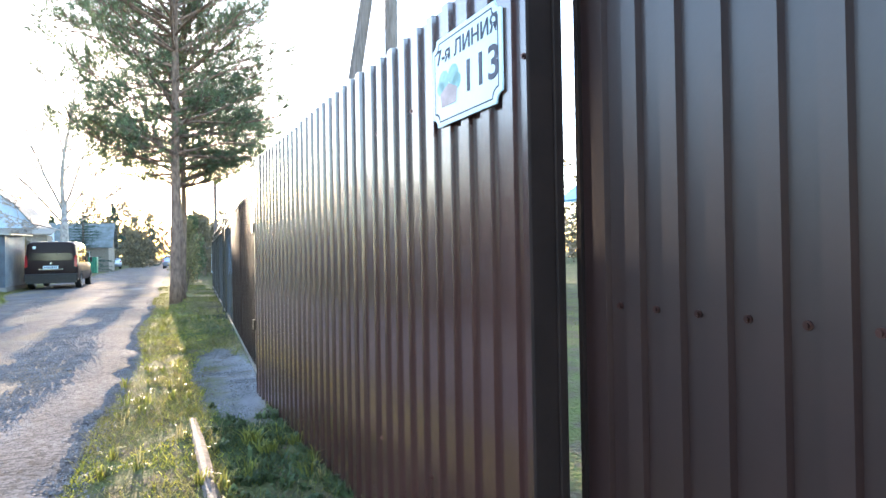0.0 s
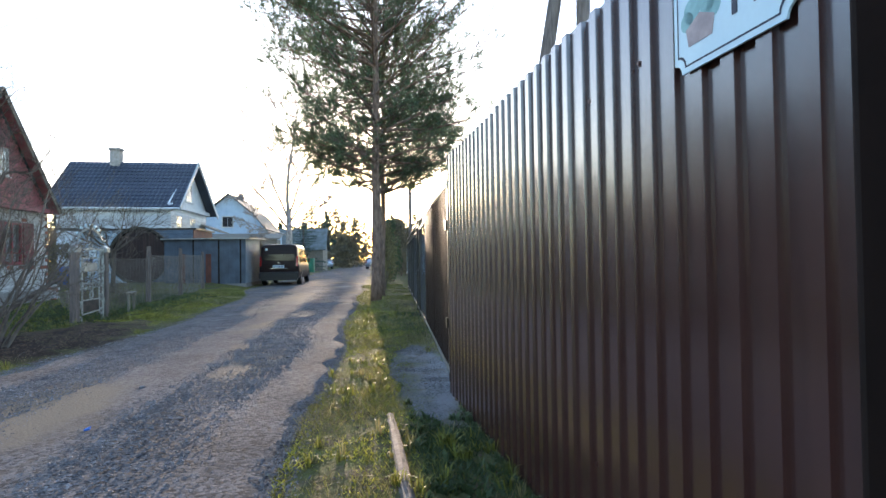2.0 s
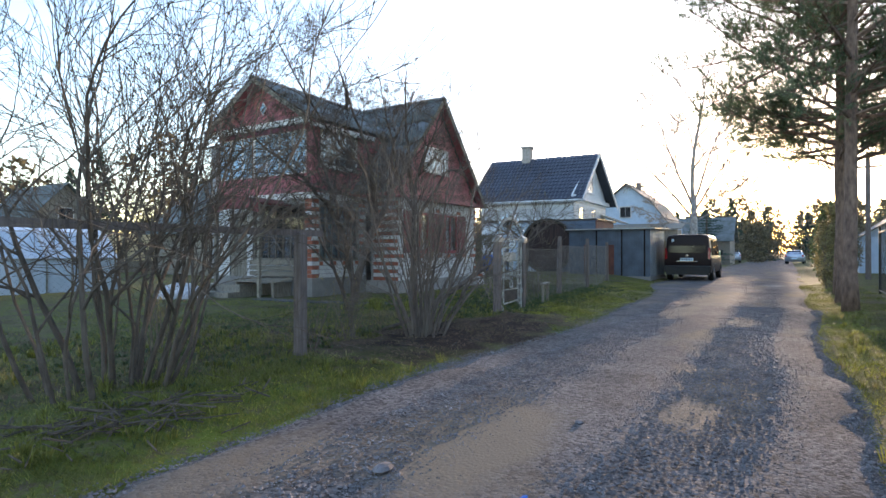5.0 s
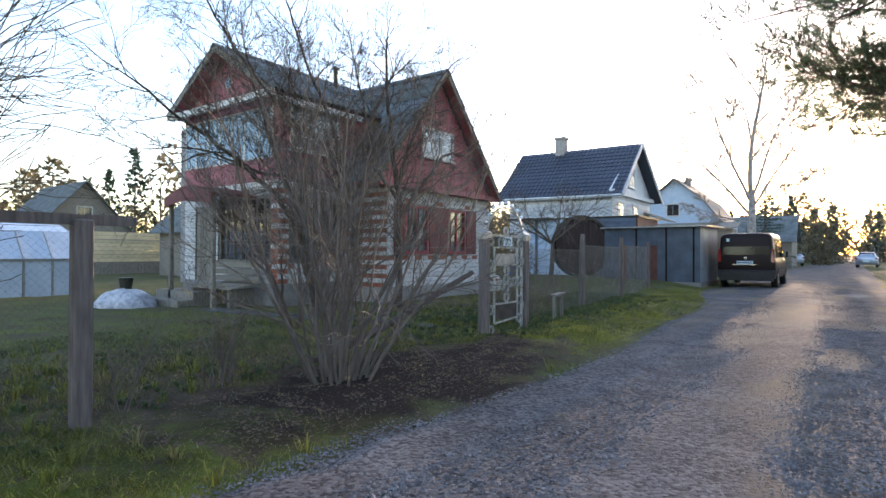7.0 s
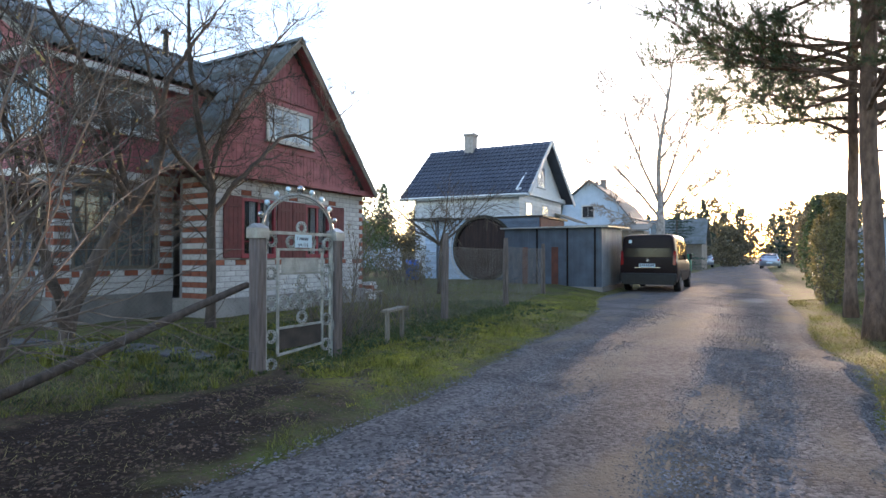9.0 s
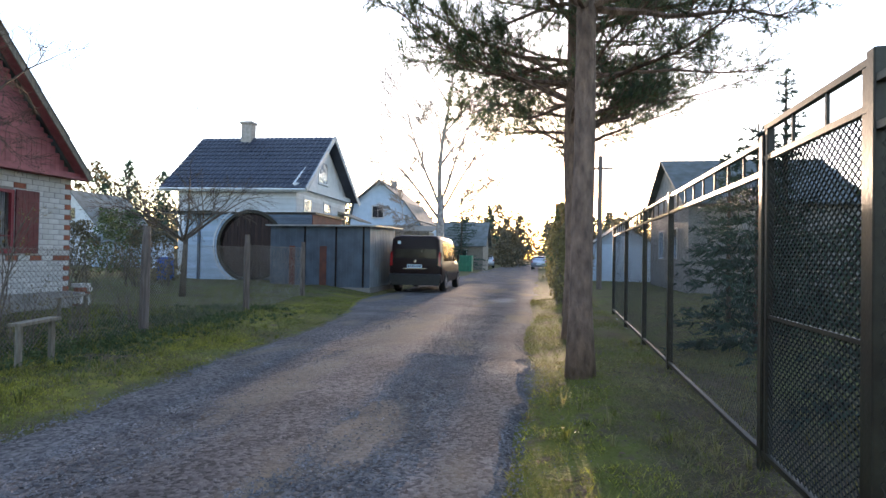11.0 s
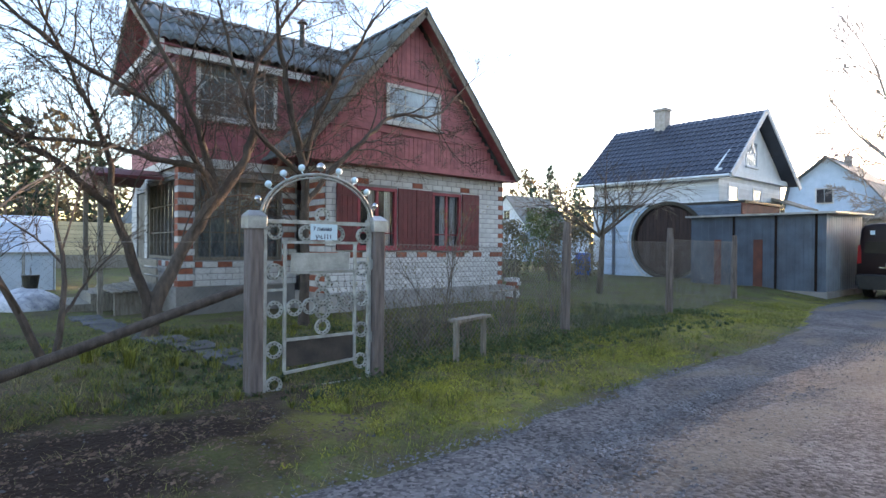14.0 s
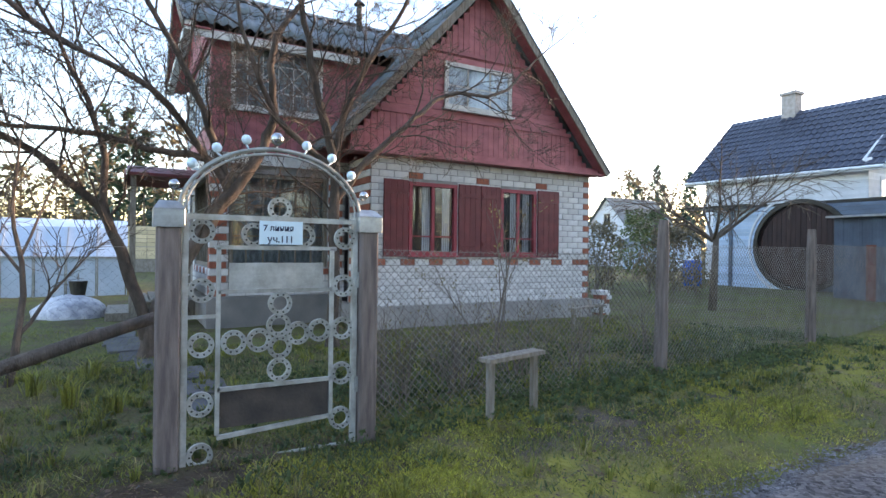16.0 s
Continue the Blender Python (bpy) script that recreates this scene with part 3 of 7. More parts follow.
# ---- house number plate ----
def text(name, body, size, m, material, parent, bold=0.0):
    cu = bpy.data.curves.new(name, "FONT")
    cu.body, cu.size, cu.extrude, cu.offset = body, size, 0.0006, bold
    tmp = bpy.data.objects.new(name, cu)
    scene.collection.objects.link(tmp)
    bpy.context.view_layer.update()
    me = bpy.data.meshes.new_from_object(tmp.evaluated_get(bpy.context.evaluated_depsgraph_get()))
    bpy.data.objects.remove(tmp)
    me.materials.clear()
    me.materials.append(material)
    ob = new(name, me)
    ob.parent = parent
    ob.matrix_basis = m
    return ob


sign_x0, sign_w, sign_z0, sign_h = 0.095, 0.40, 1.645, 0.29
sign = thing("house_number_plate", *FA, 0, "white enamel plate numbered 113 on the brown fence", "sign")


def plate_outline(w, h, r=0.03, inset=0.0):
    pts = []
    for cx, cy, a in ((w - inset, inset, 90), (w - inset, h - inset, 180), (inset, h - inset, 270), (inset, inset, 0)):
        for i in range(5):
            t = radians(a + (1 - i / 4) * 90)
            pts.append((cx + r * math.cos(t), cy + r * math.sin(t)))
    return pts


# frame of the plate: x runs towards the camera's right, z up, face to the road
sm = fm @ Matrix.Translation((sign_x0 + sign_w, 0.0185, sign_z0)) @ Matrix.Rotation(math.pi, 4, "Z") @ Matrix.Rotation(math.pi / 2, 4, "X")
part("board", G().prism([sm @ Vector((x, y, 0.0)) for x, y in plate_outline(sign_w, sign_h)], sm.to_3x3() @ Vector((0, 0, 0.006))), M["plate"], sign)
rim = G()
po, pi_ = plate_outline(sign_w, sign_h, 0.03, 0.014), plate_outline(sign_w, sign_h, 0.03, 0.019)
for i in range(len(po)):
    j = (i + 1) % len(po)
    rim.add([sm @ Vector((*po[i], 0.0066)), sm @ Vector((*po[j], 0.0066)), sm @ Vector((*pi_[j], 0.0066)), sm @ Vector((*pi_[i], 0.0066))], [(0, 1, 2, 3)])
part("rim", rim, M["ink"], sign, "thin dark blue rim line")
pin(sign)
inv = sign.matrix_basis.inverted()
text("street_name", "7-я ЛИНИЯ", 0.068, inv @ sm @ Matrix.Translation((0.028, 0.205, 0.0068)), M["ink"], sign, 0.001)
text("number", "113", 0.135, inv @ sm @ Matrix.Translation((0.192, 0.075, 0.0068)), M["ink"], sign, 0.002)
pic = G()
for cx, cy, r in ((0.075, 0.145, 0.033), (0.135, 0.15, 0.033), (0.055, 0.125, 0.025), (0.155, 0.125, 0.027)):
    pic.add([sm @ Vector((cx + r * math.cos(a * 0.4), cy + r * math.sin(a * 0.4), 0.0066)) for a in range(16)], [tuple(range(16))])
ob = part("tree_picture", pic, M["inkgreen"], sign)
ob.matrix_parent_inverse = inv
pic = G().add([sm @ Vector((x, y, 0.0068)) for x, y in ((0.06, 0.06), (0.15, 0.06), (0.16, 0.105), (0.105, 0.13), (0.05, 0.105))], [(0, 1, 2, 3, 4)])
ob = part("house_picture", pic, M["inkred"], sign)
ob.matrix_parent_inverse = inv

# ---- lower brown fence and mesh fence ----
L0, L1 = (0.705, 5.13), (1.36, 22.5)
lm, ll = on_line(L0, L1)
low = thing("brown_panel_fence", *L0, 0, "lower dark brown sheet fence with a bright bottom rail", "fence")
part("sheet", corrugated(G(), lm, 0.0, 0.36, 0.2, 1.72, 0.09), M["fence_dark"], low)
part("sheet", corrugated(G(), lm, 0.46, 2.25, 0.2, 1.86, 0.10), M["fence_dark"], low)
part("sheet", corrugated(G(), lm, 2.25, 4.15, 0.2, 1.90, 0.10), M["fence_dark"], low)
for x, h in ((0.4, 1.92), (4.2, 1.98)):
    part("post", G().bevbox(x - 0.035, x + 0.035, -0.06, 0.01, 0, h, 0.005, lm), M["dark_metal"], low)
part("post", G().box(2.2, 2.24, -0.06, -0.02, 0, 1.8, lm), M["dark_metal"], low)
part("bottom_rail", G().beam(lm @ Vector((0, 0.005, 0.19)), lm @ Vector((4.2, 0.005, 0.19)), 0.04, 0.025), M["galv"], low, "bare galvanised bottom rail")
part("top_rail", G().beam(lm @ Vector((0.42, 0.0, 1.875)), lm @ Vector((4.2, 0.0, 1.915)), 0.035, 0.025), M["galv"], low)
for z in (0.55, 1.45):
    part("hinge", G().box(0.36, 0.46, 0.01, 0.03, z, z + 0.09, lm), M["dark_metal"], low)
pin(low)


def chain_link(m, x0, x1, z0, z1, cell=0.06, r=0.0013, y=0.0, flat=1.0):
    """Woven wire: slanting wires both ways, bowed past each other at the crossings."""
    g = G()
    h = z1 - z0
    run = h / flat
    s = x0 - run
    i = 0
    while s < x1:
        for sgn in (1, -1):
            a0, a1 = (s, s + run) if sgn > 0 else (s + run, s)
            # clip to x0..x1
            pts = []
            for u in np.linspace(0, 1, 4):
                pts.append((a0 + (a1 - a0) * u, z0 + h * u))
            t0, t1 = 0.0, 1.0
            lo, hi = (a0, a1) if a0 < a1 else (a1, a0)
            c0, c1 = max(lo, x0), min(hi, x1)
            if c1 - c0 < 0.01:
                continue
            q0, q1 = ((c0 - a0) / (a1 - a0), (c1 - a0) / (a1 - a0))
            p = m @ Vector((c0, y + sgn * r, z0 + h * q0))
            q = m @ Vector((c1, y + sgn * r, z0 + h * q1))
            g.tube([p, q], r, 3, cap=False)
        s += cell
        i += 1
    return g


mesh_f = thing("mesh_fence", *lm @ Vector((4.2, 0, 0)), "dark painted steel frame fence filled with woven wire mesh", "fence")
posts = [4.2, 6.25, 7.42, 10.25, 12.1, 14.3, 16.6]
tops = [2.0, 2.08, 2.0, 2.0, 2.0, 1.98, 1.95]
for i, x in enumerate(posts):
    if i:
        part("post", G().bevbox(x - 0.03, x + 0.03, -0.03, 0.03, 0, tops[i], 0.006, lm), M["dark_metal"], mesh_f)
        part("post_strip", G().bevbox(x + 0.035, x + 0.06, -0.02, 0.015, 0.1, tops[i] - 0.12, 0.004, lm), M["dark_metal"], mesh_f)
for i in range(len(posts) - 1):
    a, b = posts[i] + 0.03, posts[i + 1] - 0.03
    gate_here = i == 1
    hi = 2.06 if gate_here else 1.98
    for z, nm in ((hi - 0.02, "top_rail"), (hi - 0.20, "mid_rail"), (0.16, "bottom_rail")):
        part(nm, G().beam(lm @ Vector((a, 0.005, z)), lm @ Vector((b, 0.005, z)), 0.035, 0.03), M["dark_metal"], mesh_f)
    if not gate_here:
        part("ground_rail", G().beam(lm @ Vector((a, 0.012, 0.03)), lm @ Vector((b, 0.012, 0.05)), 0.03, 0.02), M["dark_metal"], mesh_f)
    nb = max(2, int((b - a) / 0.34))
    for j in range(1, nb):
        x = a + (b - a) * j / nb
        part("bar", G().beam(lm @ Vector((x, 0.005, hi - 0.19)), lm @ Vector((x, 0.005, hi - 0.03)), 0.015, 0.015), M["dark_metal"], mesh_f)
    if gate_here:
        for x in (a + 0.03, b - 0.03):
            part("gate_stile", G().bevbox(x - 0.02, x + 0.02, -0.02, 0.02, 0.12, hi - 0.02, 0.004, lm), M["dark_metal"], mesh_f)
        part("gate_bar", G().beam(lm @ Vector((a, 0.0, 0.95)), lm @ Vector((b, 0.0, 0.95)), 0.02, 0.02), M["dark_metal"], mesh_f)
        part("woven_mesh", chain_link(lm, a + 0.05, b - 0.05, 0.18, hi - 0.22, 0.05, 0.0042, flat=0.8), M["dark_metal"], mesh_f, "coarse glinting woven mesh")
    else:
        part("wire_mesh", chain_link(lm, a, b, 0.18, hi - 0.22, 0.055, 0.0012), M["dark_metal"], mesh_f)
pin(mesh_f)

# ---- brick house ----
FX = -10.2      # wall towards the lane
Y0, Y1 = 14.85, 19.42
PZ, WZ = 0.40, 2.77
BL, BH, JT = 0.25, 0.096, 0.010
house = thing("brick_house", FX, 17.0, 0, "two-storey white brick dacha with faded red boarded upper floor", "house")


def cut(poly_ranges, a, b):
    """The stretches of a..b outside the given ranges."""
    out, x = [], a
    for s, e in sorted(poly_ranges):
        if s > x:
            out.append((x, min(s, b)))
        x = max(x, e)
    if x < b:
        out.append((x, b))
    return [(s, e) for s, e in out if e - s > 0.03]


front_wins = [(15.50, 16.40), (17.30, 18.10)]
WB, WT = 1.22, 2.40


def wall_with_holes(axis_x, at, a0, a1, z0, z1, holes, thick, inward):
    """A wall in the plane x=at (axis_x) or y=at, with openings cut through."""
    g = G()
    zs = sorted({z0, z1, *[h[2] for h in holes], *[h[3] for h in holes]})
    for u, v in zip(zs, zs[1:]):
        if v <= z0 or u >= z1:
            continue
        rng = [(h[0], h[1]) for h in holes if h[2] < v - 1e-6 and h[3] > u + 1e-6]
        for s, e in cut(rng, a0, a1):
            lo, hi = sorted((at, at + inward * thick))
            if axis_x:
                g.box(lo, hi, s, e, u, v)
            else:
                g.box(s, e, lo, hi, u, v)
    return g


fholes = [(a, b, WB, WT) for a, b in front_wins]
part("wall", wall_with_holes(True, FX - 0.012, Y0, Y1, PZ, WZ, fholes, 0.25, -1), M["mortar"], house)
part("wall", G().box(FX - 5.8, FX - 0.3, Y1 - 0.26, Y1 - 0.012, PZ, WZ), M["mortar"], house)
part("wall", G().box(FX - 5.8, FX - 5.55, 13.0, Y1 - 0.26, PZ, 4.5), M["mortar"], house)
part("plinth", G().box(FX - 5.8, FX + 0.05, Y0 - 0.05, Y1 + 0.05, -0.1, PZ), M["plinth"], house, "cracked grey concrete plinth")
part("wall", G().box(FX - 1.0, FX - 0.27, Y0, Y0 + 0.25, PZ, WZ), M["mortar"], house)

# windows of the front
def window(parent, at, a0, a1, z0, z1, frame_mat, nx, nz, axis_x=True, out=1, fw=0.05, sill=True, back=None, depth=0.05, glass=True, mull=0.03, bd=0.10):
    """A casement in the wall plane: frame, bars, a pane and what hangs behind it."""
    def bx(g, s, e, u, v, d0, d1):
        lo, hi = sorted((at + out * d0, at + out * d1))
        return g.box(lo, hi, s, e, u, v) if axis_x else g.box(s, e, lo, hi, u, v)

    wdw = part("window", bx(bx(bx(bx(G(), a0, a1, z1 - fw, z1, -depth, 0.02), a0, a1, z0, z0 + fw, -depth, 0.02), a0, a0 + fw, z0 + fw, z1 - fw, -depth, 0.018), a1 - fw, a1, z0 + fw, z1 - fw, -depth, 0.018), frame_mat, parent)
    gb = G()
    for i in range(1, nx):
        x = a0 + (a1 - a0) * i / nx
        bx(gb, x - mull / 2, x + mull / 2, z0 + fw, z1 - fw, -depth + 0.01, 0.0)
    for i in range(1, nz):
        z = z0 + (z1 - z0) * i / nz
        bx(gb, a0 + fw, a1 - fw, z - mull / 2.4, z + mull / 2.4, -depth + 0.013, -0.004)
    if gb.v:
        part("glazing_bar", gb, frame_mat, wdw)
    if glass:
        p = part("pane", bx(G(), a0 + fw * 0.5, a1 - fw * 0.5, z0 + fw * 0.5, z1 - fw * 0.5, -depth + 0.016, -depth + 0.020), M["glass"], wdw)
        p.visible_shadow = False
    if back:
        part("curtain" if back is M["curtain"] else "backing", bx(G(), a0 + 0.02, a1 - 0.02, z0 + 0.02, z1 - 0.02, -depth - bd, -depth - bd + 0.004), back, wdw)
    if sill:
        part("sill", bx(G(), a0 - 0.04, a1 + 0.04, z0 - 0.035, z0, -0.02, 0.06), frame_mat, wdw)
    return wdw


for a, b in front_wins:
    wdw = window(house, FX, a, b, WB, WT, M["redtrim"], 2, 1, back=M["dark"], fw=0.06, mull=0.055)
    for s, e in ((a + 0.30, a + 0.44), (b - 0.22, b - 0.08)):
        g = G()
        n = 7
        for i in range(n):
            y = s + (e - s) * i / n
            g.box(FX - 0.12 - 0.015 * (i % 2), FX - 0.115 - 0.015 * (i % 2), y, y + (e - s) / n, WB + 0.05, WT - 0.05)
        part("curtain", g, M["curtain"], wdw, "pale hanging curtain")
    part("glazing_bar", G().box(FX - 0.04, FX - 0.004, a + 0.05, b - 0.05, WB + 0.29, WB + 0.315), M["redtrim"], wdw)

for s, e in ((15.05, 15.48), (16.42, 16.86), (16.87, 17.28), (18.12, 18.62)):
    sh = part("shutter", G().bevbox(FX + 0.012, FX + 0.036, s, e, WB - 0.03, WT + 0.02, 0.004), M["shutter"], house, "dark red boarded window shutter")
    for i in range(4):
        y = s + (e - s) * (i + 0.5) / 4
        part("board", G().bevbox(FX + 0.036, FX + 0.044, y - (e - s) / 8 + 0.003, y + (e - s) / 8 - 0.003, WB - 0.02, WT + 0.01, 0.003), M["shutter"], sh)
    for z in (WB + 0.15, WT - 0.2):
        part("batten", G().box(FX + 0.0445, FX + 0.058, s + 0.03, e - 0.03, z, z + 0.07), M["shutter"], sh)

# upper floor: wing facing south
WX, WY = -11.4, 12.68        # east and south faces of the wing
WW = -15.2
GZ = 2.75                    # foot of the boarding
EZ = 4.60
slope = (6.02 - 2.85) / 2.77


def vboards(parent, g_at, a0, a1, zlo, zhi, axis_x, out, w=0.11, m=None, clip=None):
    """Upright planks, each its own piece."""
    a = a0
    while a < a1 - 0.02:
        b = min(a1, a + w)
        lo, hi = zlo(a, b) if callable(zlo) else zlo, zhi(a, b) if callable(zhi) else zhi
        for s0, s1 in (cut([(c[2], c[3]) for c in (clip or []) if c[0] < b - 0.01 and c[1] > a + 0.01], lo, hi) if hi - lo > 0.04 else []):
            d0, d1 = sorted((g_at, g_at + out * (0.018 + 0.003 * rnd.random())))
            g = G().bevbox(d0, d1, a + 0.002, b - 0.002, s0, s1, 0.003) if axis_x else G().bevbox(a + 0.002, b - 0.002, d0, d1, s0, s1, 0.003)
            part("board", g, m or M["redboard"], parent)
        a = b


def hboards(parent, g_at, a0, a1, z0, z1, axis_x, out, h=0.10, m=None, clip=None, ends=None):
    z = z0
    while z < z1 - 0.02:
        t = min(z1, z + h)
        s, e = ends(z, t) if ends else (a0, a1)
        for u, v in (cut([(c[0], c[1]) for c in (clip or []) if c[2] < t - 0.01 and c[3] > z + 0.01], s, e) if e - s > 0.05 else []):
            d0, d1 = sorted((g_at, g_at + out * (0.018 + 0.003 * rnd.random())))
            g = G().bevbox(d0, d1, u, v, z + 0.003, t - 0.001, 0.004) if axis_x else G().bevbox(u, v, d0, d1, z + 0.003, t - 0.001, 0.004)
            part("board", g, m or M["redboard"], parent)
        z = t


# front gable over the brick
RY = (14.13 + 19.68) / 2
AZ = 6.02
gable = part("gable_wall", G().prism([(FX - 0.1, Y0 - 0.35, WZ + 0.005), (FX - 0.1, Y1 + 0.05, WZ + 0.005), (FX - 0.1, RY, AZ - 0.24)], (0.07, 0, 0)), M["redboard"], house)
GWIN = (16.13, 17.50, 3.68, 4.46)


def gz(y):
    return AZ - 0.20 - slope * abs(y - RY)


def gspan(z, t):
    d = (AZ - 0.20 - t) / slope
    return max(Y0 - 0.4, RY - d), min(Y1 + 0.1, RY + d)


vboards(gable, FX - 0.03, Y0 - 0.35, Y1 + 0.1, 2.93, lambda a, b: min(3.50, gz(a) if abs(a - RY) > abs(b - RY) else gz(b)), True, 1)
hboards(gable, FX - 0.03, 0, 0, 3.53, 4.62, True, 1, 0.105, clip=[GWIN], ends=gspan)
vboards(gable, FX - 0.03, Y0, Y1, 4.65, lambda a, b: gz(a) if abs(a - RY) > abs(b - RY) else gz(b), True, 1)
for z in (3.515, 4.635):
    s, e = gspan(z, z)
    part("batten", G().box(FX - 0.03, FX + 0.012, s, e, z - 0.03, z + 0.03), M["redboard"], gable)
part("cornice", G().box(FX - 0.1, FX + 0.20, Y0 - 0.45, Y1 + 0.18, WZ + 0.01, WZ + 0.05).box(FX - 0.05, FX + 0.10, Y0 - 0.4, Y1 + 0.12, WZ + 0.052, WZ + 0.15), M["redboard"], gable, "projecting dark red boarded cornice")
window(gable, FX + 0.012, *GWIN, M["whitetrim"], 3, 2, back=M["pale_reflection"], fw=0.07, depth=0.02, bd=0.008)

# wing walls
BWIN = (12.95, 14.42, 3.50, 4.56)
upper = part("upper_wall", G().box(WX - 0.12, WX, WY, 15.6, GZ, EZ).box(WW, WX - 0.121, WY, WY + 0.12, GZ, EZ).box(WW, WW + 0.12, WY + 0.121, 18, GZ, EZ), M["redboard"], house)
hboards(upper, WX, 14.42, 15.3, 3.50, EZ, True, 1)
vboards(upper, WX, WY, 15.3, GZ + 0.06, 3.47, True, 1)
hboards(upper, WX, WY - 0.02, 12.94, 3.50, EZ, True, 1, 0.5)
vboards(upper, WY, WW, WX, GZ + 0.06, 3.28, False, -1)
hboards(upper, WY, WX - 0.14, WX + 0.018, 3.30, EZ, False, -1, 0.65)
bw = window(upper, WX + 0.022, *BWIN, M["whitetrim"], 6, 1, back=M["dim_reflection"], fw=0.07, mull=0.022, depth=0.012, bd=0.006)
bars = G()
ya, yb, za, zb = BWIN[0] + 0.07, BWIN[1] - 0.07, BWIN[2] + 0.07, BWIN[3] - 0.07
for z in (za + 0.26, zb - 0.22):
    bars.box(WX - 0.005, WX + 0.012, ya, yb, z - 0.011, z + 0.011)
for i in range(3):
    c = ya + (yb - ya) * (i + 0.5) / 3
    hw = (yb - ya) / 6
    zm, zh = (za + 0.26 + zb - 0.22) / 2, (zb - 0.22 - za - 0.26) / 2
    for p, q in (((c - hw, zm), (c, zm + zh)), ((c, zm + zh), (c + hw, zm)), ((c + hw, zm), (c, zm - zh)), ((c, zm - zh), (c - hw, zm))):
        bars.beam((WX + 0.014, p[0], p[1]), (WX + 0.014, q[0], q[1]), 0.02, 0.02, up=(1, 0, 0))
part("lattice", bars, M["whitetrim"], bw, "diamond lattice of white bars")
# the long glazed band to the south
n = 7
for i in range(n):
    a = WW + 0.06 + (WX - 0.2 - WW - 0.06) * i / n
    b = WW + 0.06 + (WX - 0.2 - WW - 0.06) * (i + 1) / n
    wdw = window(upper, WY - 0.012, a, b, 3.30, 4.45, M["whitetrim"], 3, 2, axis_x=False, out=-1, fw=0.035, sill=False, mull=0.018, depth=0.01, glass=False)
    part("pane", G().box(a + 0.02, b - 0.02, WY - 0.010, WY - 0.006, 3.32, 4.43), M["bluefilm"], wdw, "pane backed with blue film")
part("cornice", G().box(WW - 0.1, WX + 0.25, WY - 0.42, WY - 0.30, EZ - 0.08, EZ + 0.06), M["whitetrim"], upper, "weathered pale eaves board")
part("cornice", G().box(WX + 0.20, WX + 0.235, WY - 0.28, 15.0, EZ - 0.14, EZ - 0.02), M["whitetrim"], upper)
part("string_course", G().box(WW, WX + 0.05, WY - 0.06, WY - 0.022, GZ - 0.12, GZ + 0.04).box(WX + 0.022, WX + 0.05, WY - 0.02, 14.9, GZ - 0.12, GZ + 0.04), M["whitetrim"], upper, "pale boards under the upper floor")
wg = part("wing_gable", G().prism([(WW - 0.05, WY - 0.05, EZ + 0.02), (WX + 0.05, WY - 0.05, EZ + 0.02), (-13.2, WY - 0.05, 5.86)], (0, 0.08, 0)), M["redboard"], house)
wslope = (5.98 - 4.66) / 2.05
vboards(wg, WY - 0.05, WW + 0.1, WX - 0.1, EZ + 0.07, lambda a, b: 5.82 - wslope * max(abs(a + 13.2), abs(b + 13.2)), False, -1)
g = G()
for r0, k in ((0.19, 0), (0.15, 1)):
    c = Vector((-13.2, WY - 0.075 - 0.006 * k, 5.18))
    g.prism([c + Vector((-r0 * 0.8, 0, 0)), c + Vector((0, 0, -r0)), c + Vector((r0 * 0.8, 0, 0)), c + Vector((0, 0, r0))], (0, -0.005, 0), k)
part("attic_window", g, [M["whitetrim"], M["bluefilm"]], wg, "small diamond attic window")

# ground floor of the wing: brick, glazed veranda, door, porch
part("plinth", G().box(WW, WX + 0.05, WY - 0.05, Y0 - 0.052, -0.1, 0.52), M["plinth"], house)
part("wall", G().box(WX - 0.25, WX - 0.012, WY + 0.012, Y0, 0.52, 0.98).box(WX - 0.27, WX - 0.012, WY + 0.012, WY + 0.27, 0.98, 2.63).box(WX - 0.25, WX - 0.012, 14.55, Y0, 0.98, 2.63).box(WX - 0.25, WX - 0.012, WY + 0.27, 14.55, 2.5, 2.63), M["mortar"], house)
part("wall", G().box(-13.75, WX - 0.28, WY + 0.012, WY + 0.25, 0.52, 0.98).box(-13.95, -13.72, WY + 0.012, WY + 0.25, 0.98, 2.63).box(WW, -14.72, WY + 0.012, WY + 0.25, 0.52, 2.63).box(-13.72, WX - 0.28, WY + 0.012, WY + 0.25, 2.5, 2.63).box(-14.72, -13.95, WY + 0.012, WY + 0.25, 2.35, 2.63), M["mortar"], house)
# grey backing here paints the reflections seen on the veranda glass
window(house, WX - 0.05, WY + 0.28, 14.54, 0.99, 2.49, M["oldwood"], 6, 3, back=M["dim_reflection"], fw=0.06, mull=0.025, sill=False)
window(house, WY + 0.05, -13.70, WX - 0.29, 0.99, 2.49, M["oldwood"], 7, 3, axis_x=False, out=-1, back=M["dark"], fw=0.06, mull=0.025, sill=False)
dr = part("door", G().bevbox(-14.70, -13.97, WY + 0.05, WY + 0.09, 0.45, 2.34, 0.004), M["oldwood"], house, "grey wooden entrance door")
for i in range(5):
    x = -14.69 + 0.142 * i
    part("board", G().bevbox(x + 0.003, x + 0.138, WY + 0.035, WY + 0.05, 0.47, 2.32, 0.003), M["oldwood"], dr)
part("handle", G().tube([(-14.05, WY + 0.02, 1.25), (-14.05, WY + 0.02, 1.4)], 0.012), M["dark_metal"], dr)


